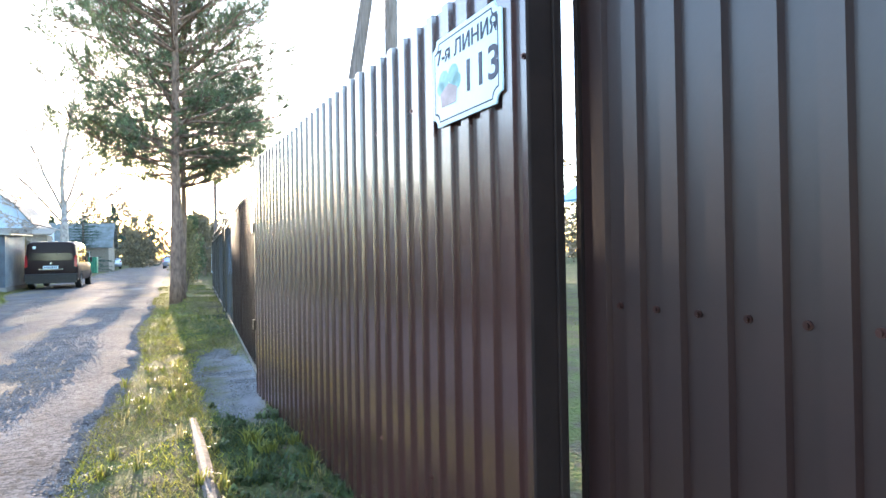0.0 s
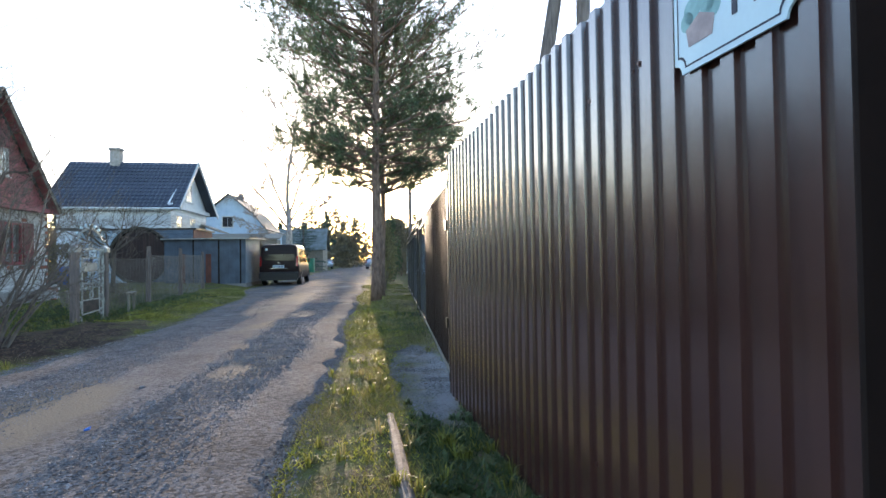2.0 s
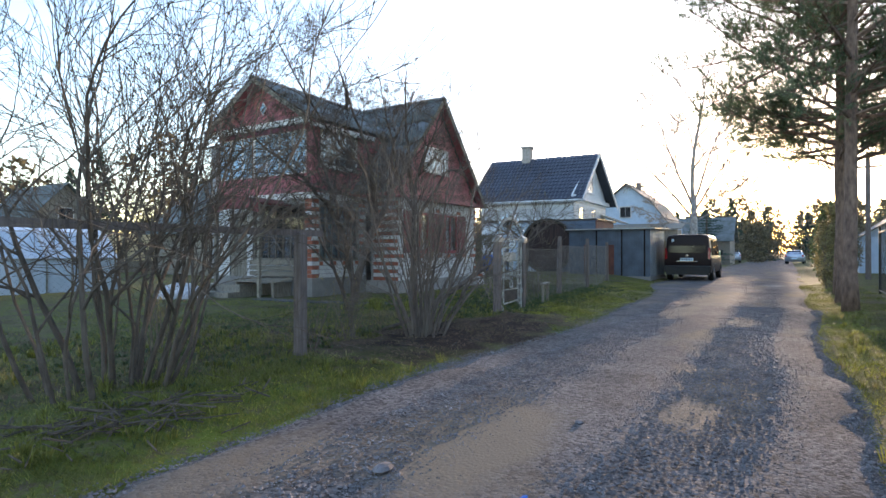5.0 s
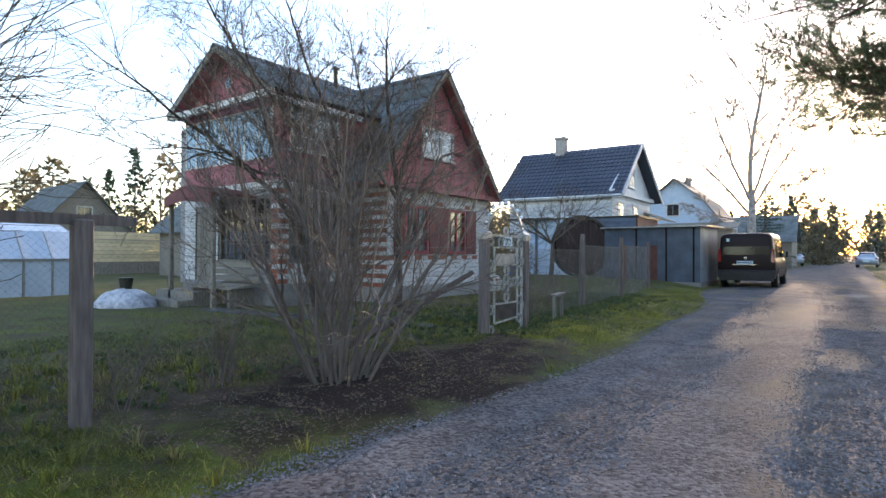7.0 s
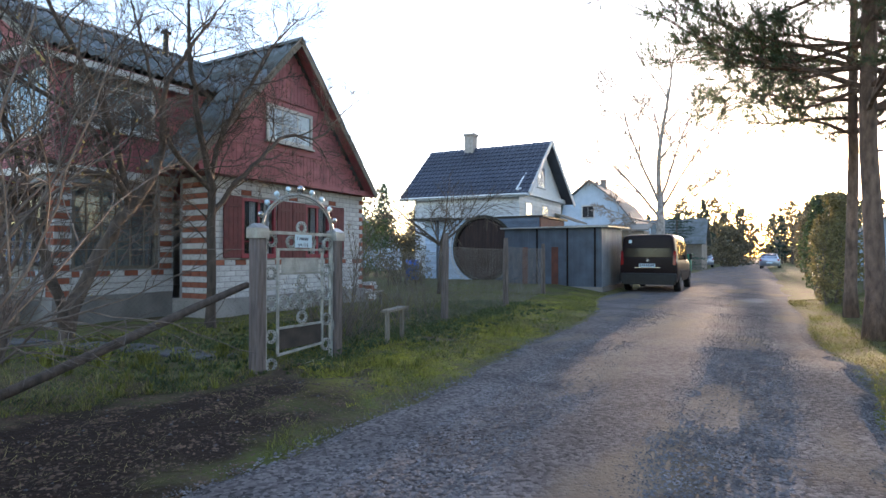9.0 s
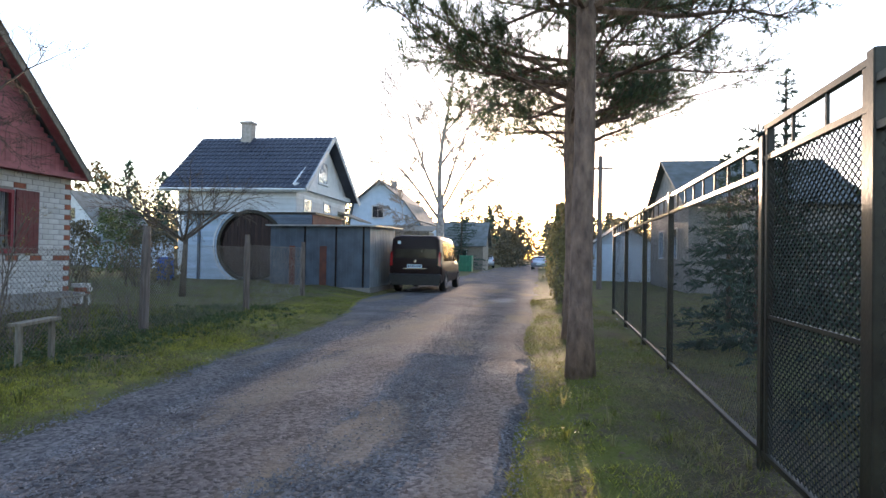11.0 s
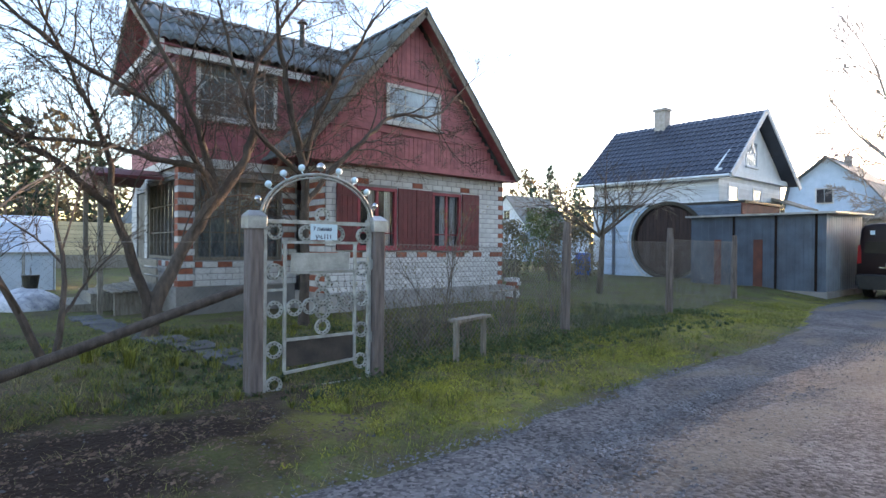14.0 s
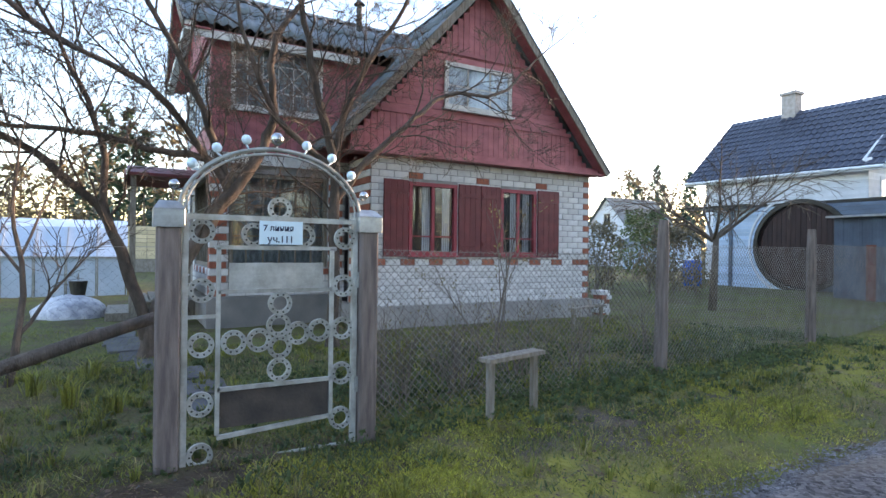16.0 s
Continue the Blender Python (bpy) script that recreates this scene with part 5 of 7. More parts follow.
# ---- the round gate wall and the blue shed ----
mg = thing("moon_gate_wall", -11.3, 28.8, 0, "pale blue board screen with a round gateway under a flat roof", "wall")
MC, MR, MY = (-11.15, 1.55), 1.30, 28.75
for i in range(24):
    z0, z1 = 0.12 + i * 0.11, 0.12 + (i + 1) * 0.11
    zm = (z0 + z1) / 2
    half = math.sqrt(max(0, MR * MR - (zm - MC[1]) ** 2))
    for s, e in cut([(MC[0] - half, MC[0] + half)] if half > 0.03 else [], -13.95, -8.7):
        part("siding_board", G().bevbox(s, e, MY - 0.012, MY + 0.012, z0, z1 - 0.006, 0.003), M["bluewall"] if e < MC[0] else M["shed"], mg)
part("round_frame", G().ring((MC[0], MY, MC[1]), MR - 0.03, MR + 0.09, 0.16, (0, 1, 0), 40), M["dark_metal"], mg, "dark hoop round the gateway")
part("round_trim", G().ring((MC[0], MY - 0.03, MC[1]), MR + 0.20, MR + 0.26, 0.05, (0, 1, 0), 24, a0=math.pi / 2, a1=1.5 * math.pi), M["whitewall"], mg)
part("post", G().bevbox(-13.35, -13.25, MY - 0.08, MY - 0.02, 0, 2.8, 0.005), M["shed"], mg)
part("roof", G().box(-14.6, -12.5, MY - 0.5, 32.2, 2.78, 2.86).box(-12.497, -8.6, MY + 0.1, 32.2, 2.78, 2.86), M["dark_metal"], mg)
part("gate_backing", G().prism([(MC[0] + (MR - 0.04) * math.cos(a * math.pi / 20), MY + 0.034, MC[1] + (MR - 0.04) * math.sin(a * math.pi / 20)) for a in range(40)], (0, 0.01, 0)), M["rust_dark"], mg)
for side in (-1, 1):
    leaf = part("gate_leaf", G().ring((MC[0], MY + 0.02, MC[1]), MR - 0.10, MR - 0.035, 0.05, (0, 1, 0), 24, a0=-math.pi / 2, a1=math.pi / 2) if side > 0 else G().ring((MC[0], MY + 0.02, MC[1]), MR - 0.10, MR - 0.035, 0.05, (0, 1, 0), 24, a0=math.pi / 2, a1=1.5 * math.pi), M["fence_dark"], mg, "dark brown round gate leaf")
    for i in range(9):
        xa = MC[0] + side * (0.015 + i * 0.137)
        xb = xa + side * 0.130
        hh = math.sqrt(max(0.0, (MR - 0.06) ** 2 - (xb - MC[0]) ** 2))
        if hh > 0.08:
            part("board", G().bevbox(min(xa, xb), max(xa, xb), MY + 0.005, MY + 0.030, MC[1] - hh, MC[1] + hh, 0.004), M["rust_dark"], leaf)
# darkness inside the screen put into the wall's colour
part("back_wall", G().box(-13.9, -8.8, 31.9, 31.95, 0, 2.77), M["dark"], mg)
part("side_wall", G().box(-8.72, -8.66, MY + 0.02, 31.88, 0, 2.77), M["rust"], mg)
pin(mg)
shed = thing("steel_shed", -7.4, 28, 0.2, "slate-blue steel sheet shed with rust-stained front", "shed")
SX0, SX1, SY = -9.3, -5.78, 26.7
sm_ = Matrix.Translation((SX1, SY, 0)) @ Matrix.Rotation(math.pi, 4, "Z")
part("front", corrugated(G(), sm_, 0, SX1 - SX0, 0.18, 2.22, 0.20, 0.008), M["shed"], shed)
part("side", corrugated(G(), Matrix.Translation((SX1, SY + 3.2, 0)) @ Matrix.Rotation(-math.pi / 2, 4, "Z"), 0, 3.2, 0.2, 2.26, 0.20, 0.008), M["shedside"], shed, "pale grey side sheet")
part("side", G().box(SX0, SX0 + 0.02, SY, SY + 3.2, 0.0, 2.25).box(SX0, SX1, SY + 3.18, SY + 3.2, 0, 2.25), M["shed"], shed)
part("roof", G().prism([(SX0 - 0.1, SY - 0.2, 2.21), (SX0 - 0.1, SY + 3.4, 2.30), (SX0 - 0.1, SY + 3.4, 2.34), (SX0 - 0.1, SY - 0.2, 2.26)], (SX1 - SX0 + 0.35, 0, 0)), M["galv"], shed, "pale flat sheet roof")
for x in (-8.05, -6.95, -6.0):
    part("door_edge", G().bevbox(x - 0.03, x + 0.03, SY - 0.035, SY - 0.012, 0.2, 2.2, 0.004), M["fence_dark"], shed)
for x, w in ((-8.5, 0.10), (-7.4, 0.12)):
    part("rust_strip", G().bevbox(x - w, x + w, SY - 0.026, SY - 0.010, 0.15, 1.55, 0.004), M["rust"], shed, "rust-stained steel strip")
part("base", G().box(SX0 - 0.05, SX1 + 0.05, SY - 0.05, SY + 3.3, -0.1, 0.19), M["plinth"], shed)
pin(shed)
barrel = thing("plastic_barrel", -13.9, 27.6, 0.25, "bright blue plastic barrel on the grass", "barrel")
part("drum", G().tube([(-13.9, 27.6, 0.2 + z) for z in (0, 0.03, 0.25, 0.27, 0.30, 0.55, 0.58, 0.60, 0.85, 0.88)], [0.26, 0.29, 0.30, 0.315, 0.30, 0.30, 0.315, 0.30, 0.28, 0.24], 20), M["barrel"], barrel, "", True)
pin(barrel)


# ---- cars ----
def loft(stations, closed=True):
    """Cross-sections in x-z joined along y; each station is (y, [(x, z), ...])."""
    g = G()
    n = len(stations[0][1])
    for y, ring in stations:
        g.v += [(x, y, z) for x, z in ring]
    for i in range(len(stations) - 1):
        for j in range(n):
            k = (j + 1) % n
            g.f.append((i * n + j, i * n + k, (i + 1) * n + k, (i + 1) * n + j))
    g.f += [tuple(range(n)), tuple(reversed(range((len(stations) - 1) * n, len(stations) * n)))]
    g.mi = [0] * len(g.f)
    return g


def body_ring(hw, z0, zb, zt, top, r=0.12):
    """Half-round section: sill, belt and roof with tumblehome."""
    right = [(hw - 0.06, z0), (hw, z0 + 0.12), (hw, zb), (hw - 0.03, zb + 0.05), (top + 0.03, zt - r), (top - 0.06, zt - 0.025), (top - 0.25, zt)]
    return right + [(-x, z) for x, z in reversed(right)]


def wheel(parent, x, y, r, w=0.21):
    wh = part("wheel", G().tube([(x - w / 2, y, r), (x - w / 2 + 0.03, y, r), (x + w / 2 - 0.03, y, r), (x + w / 2, y, r)], [r - 0.03, r, r, r - 0.03], 24), M["tyre"], parent, "", True)
    part("rim", G().tube([(x - w / 2 - 0.004, y, r), (x + w / 2 + 0.004, y, r)], r * 0.62, 16), M["chrome"], wh)
    return wh


def van(x, y, yaw):
    v = thing("minivan", 0, 0, 0, "dark brown minivan parked on the verge, rear to the lane", "van")
    hw = 0.93
    st = [(0.00, body_ring(hw - 0.05, 0.42, 0.98, 1.93, 0.76)), (0.06, body_ring(hw, 0.36, 1.0, 1.97, 0.80)), (0.6, body_ring(hw, 0.34, 1.02, 2.0, 0.81)), (2.6, body_ring(hw, 0.34, 1.02, 1.99, 0.81)), (3.2, body_ring(hw, 0.34, 1.0, 1.92, 0.78)),
          (3.85, body_ring(hw, 0.34, 0.98, 1.42, 0.72)), (4.1, body_ring(hw - 0.02, 0.34, 0.96, 1.18, 0.66, 0.08)), (4.6, body_ring(hw - 0.08, 0.34, 0.86, 1.0, 0.58, 0.06)), (4.78, body_ring(hw - 0.22, 0.40, 0.70, 0.82, 0.50, 0.06))]
    bd = part("body", loft(st), M["van"], v, "", True)
    md = bd.modifiers.new("bevel", "BEVEL")
    md.width, md.segments, md.limit_method, md.angle_limit = 0.04, 2, "ANGLE", radians(35)
    part("rear_window", G().prism([(-0.74, -0.012, 1.20), (0.74, -0.012, 1.20), (0.70, 0.012, 1.80), (0.62, 0.014, 1.85), (-0.62, 0.014, 1.85), (-0.70, 0.012, 1.80)], (0, 0.02, 0)), M["carglass"], v, "tinted rear window")
    part("bumper", G().bevbox(-0.92, 0.92, -0.09, 0.25, 0.36, 0.66, 0.04), M["plastic"], v, "black plastic bumper")
    part("sill_strip", G().box(-0.85, 0.85, -0.07, 0.2, 0.27, 0.36), M["plastic"], v)
    for s in (-1, 1):
        part("tail_lamp", G().prism([(s * 0.90, -0.02, 0.92), (s * 0.80, -0.03, 0.95), (s * 0.80, -0.025, 1.22), (s * 0.83, 0.0, 1.42), (s * 0.89, 0.03, 1.40)], (0, 0.12, 0)), M["redlamp"], v, "red upright tail lamp")
        g = G()
        for a, b in ((0.5, 1.45), (1.55, 2.5), (2.6, 3.3)):
            g.prism([(s * 0.915, a, 1.10), (s * 0.915, b, 1.10), (s * 0.842, b - 0.05 - (0.25 if b > 3 else 0), 1.74), (s * 0.842, a + 0.03, 1.76)], (s * 0.012, 0, 0.002))
        part("side_window", g, M["carglass"], v)
        mr = part("mirror", G().bevbox(s * 0.95 - 0.03 + s * 0.06, s * 0.95 + 0.09 * s + 0.03, 3.25, 3.37, 1.10, 1.34, 0.02), M["plastic"], v)
        part("side_strip", G().box(min(s * 0.93, s * 0.95), max(s * 0.93, s * 0.95), 0.95, 3.2, 0.66, 0.74), M["plastic"], v)
        part("handle", G().box(min(s * 0.93, s * 0.955), max(s * 0.93, s * 0.955), 2.4, 2.6, 1.0, 1.03), M["chrome"], v)
        for yy in (0.95, 3.95):
            wheel(v, s * 0.83, yy, 0.33)
            part("wheel_arch", G().ring((s * 0.90, yy, 0.33), 0.34, 0.41, 0.08, (1, 0, 0), 16, a0=0.0, a1=math.pi), M["plastic"], v)
    part("registration_plate", G().bevbox(-0.28, 0.24, -0.045, -0.02, 0.86, 0.98, 0.003), M["plate"], v, "white registration plate")
    g = G()
    for i in range(7):
        g.box(-0.25 + i * 0.068, -0.21 + i * 0.068, -0.048, -0.0455, 0.885, 0.955)
    part("plate_marks", g, M["ink"], v)
    part("chrome_strip", G().beam((-0.42, -0.03, 0.84), (0.40, -0.03, 0.84), 0.03, 0.03), M["chrome"], v)
    part("badge", G().tube([(0, -0.03, 1.09), (0, -0.005, 1.09)], 0.05, 14), M["chrome"], v)
    part("sticker", G().prism([(-0.62, -0.020, 1.68), (-0.52, -0.020, 1.68), (-0.52, -0.016, 1.79), (-0.62, -0.016, 1.79)], (0, 0.004, 0)), M["plate"], v, "white sticker on the glass")
    part("aerial", G().tube([(0, 0.5, 1.99), (0, 0.2, 2.2)], 0.006, 5), M["plastic"], v)
    v.matrix_basis = pose(x, y, height(x, y) + 0.0, 0, 0, yaw)
    return v


van(-4.48, 27.75, 0.0)


def hatchback(x, y, yaw, label):
    c = thing("parked_car", 0, 0, 0, label, "car", "cars down the lane")
    hw = 0.86
    st = [(0, body_ring(hw - 0.1, 0.4, 0.8, 1.0, 0.62, 0.08)), (0.15, body_ring(hw, 0.3, 0.86, 1.2, 0.64, 0.1)), (0.6, body_ring(hw, 0.28, 0.9, 1.46, 0.6)), (2.0, body_ring(hw, 0.28, 0.9, 1.48, 0.6)), (2.9, body_ring(hw, 0.28, 0.9, 1.02, 0.6, 0.06)), (3.8, body_ring(hw - 0.06, 0.3, 0.75, 0.86, 0.56, 0.05)), (4.0, body_ring(hw - 0.2, 0.36, 0.6, 0.7, 0.5, 0.05))]
    part("body", loft(st), M["silvercar"], c, "", True)
    part("rear_window", G().prism([(-0.62, 0.10, 1.08), (0.62, 0.10, 1.08), (0.55, 0.50, 1.40), (-0.55, 0.50, 1.40)], (0, -0.03, 0.02)), M["carglass"], c)
    part("windscreen", G().prism([(-0.62, 2.85, 1.06), (0.62, 2.85, 1.06), (0.55, 2.1, 1.44), (-0.55, 2.1, 1.44)], (0, 0.03, 0.03)), M["carglass"], c)
    for s in (-1, 1):
        part("side_window", G().prism([(s * 0.84, 0.5, 0.97), (s * 0.84, 2.7, 0.97), (s * 0.655, 2.05, 1.38), (s * 0.655, 0.7, 1.38)], (s * 0.02, 0, 0)), M["carglass"], c)
        part("tail_lamp", G().bevbox(s * 0.74 - 0.08, s * 0.74 + 0.08, 0.0, 0.12, 0.78, 0.95, 0.01), M["redlamp"], c)
        for yy in (0.75, 3.15):
            wheel(c, s * 0.76, yy, 0.29, 0.18)
    part("registration_plate", G().box(-0.26, 0.26, -0.02, 0.0, 0.55, 0.66), M["plate"], c)
    c.matrix_basis = pose(x, y, height(x, y), 0, 0, yaw)
    return c


hatchback(-6.0, 72, 6, "silver hatchback parked far down the lane")
hatchback(-0.2, 70, -4, "grey hatchback parked by the far hedge")


# ---- trees ----
def wander(p, d, length, r0, r1, n, rr, bend=0.25, lift=0.0):
    """A crooked stem: its points, radii and last direction."""
    p, d = Vector(p), Vector(d).normalized()
    pts, rad = [p.copy()], [r0]
    for i in range(n):
        d = (d + Vector((rr.uniform(-bend, bend), rr.uniform(-bend, bend), rr.uniform(-bend, bend) + lift))).normalized()
        p = p + d * length / n
        pts.append(p.copy())
        rad.append(r0 + (r1 - r0) * (i + 1) / n)
    return pts, rad, d


def side_way(d, rr, spread):
    """A direction that leaves d by about spread."""
    o = d.orthogonal().normalized()
    o.rotate(Matrix.Rotation(rr.uniform(0, 2 * math.pi), 3, d).to_quaternion())
    return (d + o * spread).normalized()


def branchy(g, p, d, length, r, level, rr, kids=(4, 4, 4), bend=0.22, lift=0.03, spread=0.8, shrink=0.62, sides=6, tips=None, tip_r=0.002):
    n = 5 if level > 1 else 4
    pts, rad, e = wander(p, d, length, r, max(tip_r, r * (0.45 if level else 0.3)), n, rr, bend, lift)
    g.tube(pts, rad, max(3, sides), cap=False)
    if level == 0:
        if tips is not None:
            tips.append((pts[-1], e))
        return
    m = kids[min(level - 1, len(kids) - 1)]
    for i in range(m):
        t = 0.3 + 0.7 * (i + rr.uniform(0.1, 0.9)) / m
        k = min(n - 1, int(t * n))
        q = pts[k].lerp(pts[k + 1], t * n - k)
        dd = (pts[k + 1] - pts[k]).normalized()
        branchy(g, q, side_way(dd, rr, spread * rr.uniform(0.7, 1.2)), length * shrink * rr.uniform(0.65, 1.15), max(tip_r, rad[k] * 0.6), level - 1, rr, kids, bend * 1.1, lift, spread, shrink, sides - 1, tips, tip_r)
    branchy(g, pts[-1], e, length * shrink * 0.8, rad[-1], level - 1, rr, kids, bend, lift, spread, shrink, sides - 1, tips, tip_r)


def tuft(g, p, d, rr, n=9, ln=0.13, w=0.0085):
    """Needles round a twig end."""
    d = d.normalized()
    for i in range(n):
        q = side_way(d, rr, rr.uniform(0.35, 1.5))
        s = q.orthogonal().normalized() * w
        b = p + d * rr.uniform(-0.10, 0.06)
        t = b + q * ln * rr.uniform(0.7, 1.2)
        o = len(g.v)
        g.v += [tuple(b - s), tuple(b + s), tuple(t)]
        g.f.append((o, o + 1, o + 2))
        g.mi.append(0)


def pine(x, y, h, r, first, reach, seed, label, lean=(0, 0), dens=1.0, top=9.5):
    rr = random.Random(seed)
    z0 = height(x, y) - 0.05
    t = thing("pine_tree", x, y, z0, label, "tree", "pines along the lane")
    n = 18
    axis_pts = [Vector((x + lean[0] * (i / n) + 0.05 * noise.noise((seed, i * 0.35, 0)), y + lean[1] * (i / n) + 0.05 * noise.noise((seed, i * 0.35, 5)), z0 + h * i / n)) for i in range(n + 1)]
    rads = [r * (1.35 if i == 0 else 1) * (1 - 0.8 * (i / n) ** 1.2) for i in range(n + 1)]
    part("trunk", G().tube(axis_pts, rads, 14), M["bark_pine"], t, "", True)
    crown = G()
    z = first
    while z < h * 0.98:
        f = (z - first) / (h - first)
        fine = dens if z < top else dens * 0.5
        for k in range(rr.choice((3, 4, 4, 5)) if f < 0.6 else 3):
            a = rr.uniform(0, 2 * math.pi)
            ln = reach * (0.72 + 0.38 * math.sin(min(1, f * 1.6) * math.pi * 0.6)) * (1 - 0.75 * max(0, f - 0.35)) * rr.uniform(0.55, 1.1)
            i = min(n - 1, int(z / h * n))
            p = axis_pts[i].lerp(axis_pts[i + 1], z / h * n - i)
            d = Vector((math.cos(a), math.sin(a), rr.uniform(0.05, 0.45) if f < 0.25 else rr.uniform(0.25, 0.75)))
            pts, rad, e = wander(p, d, ln, 0.042 * (1 - 0.5 * f), 0.007, 8, rr, 0.17, 0.0)
            limbs = G().tube(pts, rad, 5, cap=False)
            for j in range(3, 9):
                for s in range(3):
                    q = pts[j - 1].lerp(pts[j], rr.random())
                    dd = side_way((pts[j] - pts[j - 1]).normalized(), rr, rr.uniform(0.6, 1.5))
                    dd.z = dd.z * 0.7 + 0.22
                    sub, srad, se = wander(q, dd, rr.uniform(0.35, 0.85) * (1.2 - j * 0.06), 0.009, 0.003, 3, rr, 0.3, 0.08)
                    limbs.tube(sub, srad, 3, cap=False)
                    # short twigs off the side branch, each ending in a round brush of needles
                    for u in range(max(2, int(5 * fine))):
                        v = rr.uniform(0.2, 1.0)
                        m = min(2, int(v * 3))
                        w0 = sub[m].lerp(sub[m + 1], v * 3 - m)
                        wd = side_way((sub[m + 1] - sub[m]).normalized(), rr, rr.uniform(0.4, 1.3))
                        wd.z += 0.25
                        w1 = w0 + wd * rr.uniform(0.12, 0.34)
                        limbs.tube([w0, w1], [0.004, 0.002], 3, cap=False)
                        tuft(crown, w1, w1 - w0, rr, 12, 0.105, 0.0075)
                        tuft(crown, w0.lerp(w1, 0.55), w1 - w0, rr, 6, 0.10, 0.0070)
                    tuft(crown, sub[-1], se, rr, 12, 0.11, 0.0075)
            tuft(crown, pts[-1], e, rr, 14)
            part("limb", limbs, M["bark_pine"], t)
        z += rr.uniform(0.28, 0.44)
    part("crown", crown, M["needle"], t, "open crown of dark green needle tufts")
    return pin(t)


pine(0.08, 14.33, 13.0, 0.108, 3.5, 3.9, 3, "tall pine with a bare reddish trunk beside the lane", (0.1, 0.4), 1.1)
pine(0.20, 17.6, 12.5, 0.125, 3.3, 4.2, 5, "pine standing close behind the first along the verge", (-0.1, 0.3))
pine(0.33, 21.0, 11.5, 0.105, 3.6, 3.8, 9, "slimmer pine at the back of the row", (0.2, 0.2), 0.8)


def bare_tree(name, x, y, seed, trunk, label, material, level=4, kids=(4, 4, 4, 4), twig_buds=None, bole=None, **kw):
    """trunk: for each limb its direction, length, radius and foot (x, y and, if need be, z)."""
    rr = random.Random(seed)
    z0 = height(x, y) - 0.08
    t = thing(name, x, y, z0, label, "tree" if "tree" in name else "shrub")
    tips = []
    if bole:
        part("trunk", G().tube([(x, y, z0), (x + bole[2], y + bole[3], z0 + bole[0] * 0.5), (x + bole[2] * 1.6, y + bole[3] * 1.5, z0 + bole[0])], [bole[1] * 1.2, bole[1], bole[1] * 0.75], 12), material, t, "", True)
    for d, ln, r, off in trunk:
        g = G()
        branchy(g, (x + off[0], y + off[1], z0 + (off[2] if len(off) > 2 else 0)), Vector(d), ln, r, level, rr, kids, tips=tips, **kw)
        part("limb" if r > 0.03 else "stem", g, material, t)
    if twig_buds:
        b = G()
        for p, e in tips:
            if rr.random() < twig_buds[1]:
                for k in range(rr.choice((1, 2, 3))):
                    tuft(b, p + Vector((rr.uniform(-.05, .05), rr.uniform(-.05, .05), rr.uniform(-.12, .02))), e, rr, 2, twig_buds[2], twig_buds[2] * 0.22)
        if b.v:
            tagged(part("bud_scatter", b, twig_buds[0], t), kind="stuff")
    return pin(t)


# lilac by the lane: many stems from one stool
rr = random.Random(21)
stems = []
for i in range(32):
    a = rr.uniform(0, 2 * math.pi)
    s = rr.uniform(0.03, 0.40)
    stems.append(((math.cos(a) * s * 1.25, math.sin(a) * s * 1.25, 1.0), rr.uniform(1.15, 2.0), rr.uniform(0.010, 0.024), (math.cos(a) * s * 0.75, math.sin(a) * s * 0.75)))
bare_tree("lilac_bush", -5.25, 8.68, 22, stems, "large leafless lilac with a dense fan of grey stems", M["stem"], 3, (4, 3, 3), (M["bud"], 0.06, 0.025), bend=0.18, lift=0.01, spread=0.70, shrink=0.54, sides=6, tip_r=0.0019)
stems = []
for i in range(26):
    a = rr.uniform(0, 2 * math.pi)
    s = rr.uniform(0.03, 0.40)
    stems.append(((math.cos(a) * s, math.sin(a) * s, 1.0), rr.uniform(1.6, 2.6), rr.uniform(0.012, 0.030), (math.cos(a) * s * 1.0, math.sin(a) * s * 1.6)))
bare_tree("tall_bush", -5.75, 4.75, 23, stems, "tall thicket of leafless stems by the garden fence", M["bark"], 3, (4, 4, 4), None, bend=0.20, lift=0.015, spread=0.75, shrink=0.58, sides=6, tip_r=0.0026)
# apple trees in front of the brick house

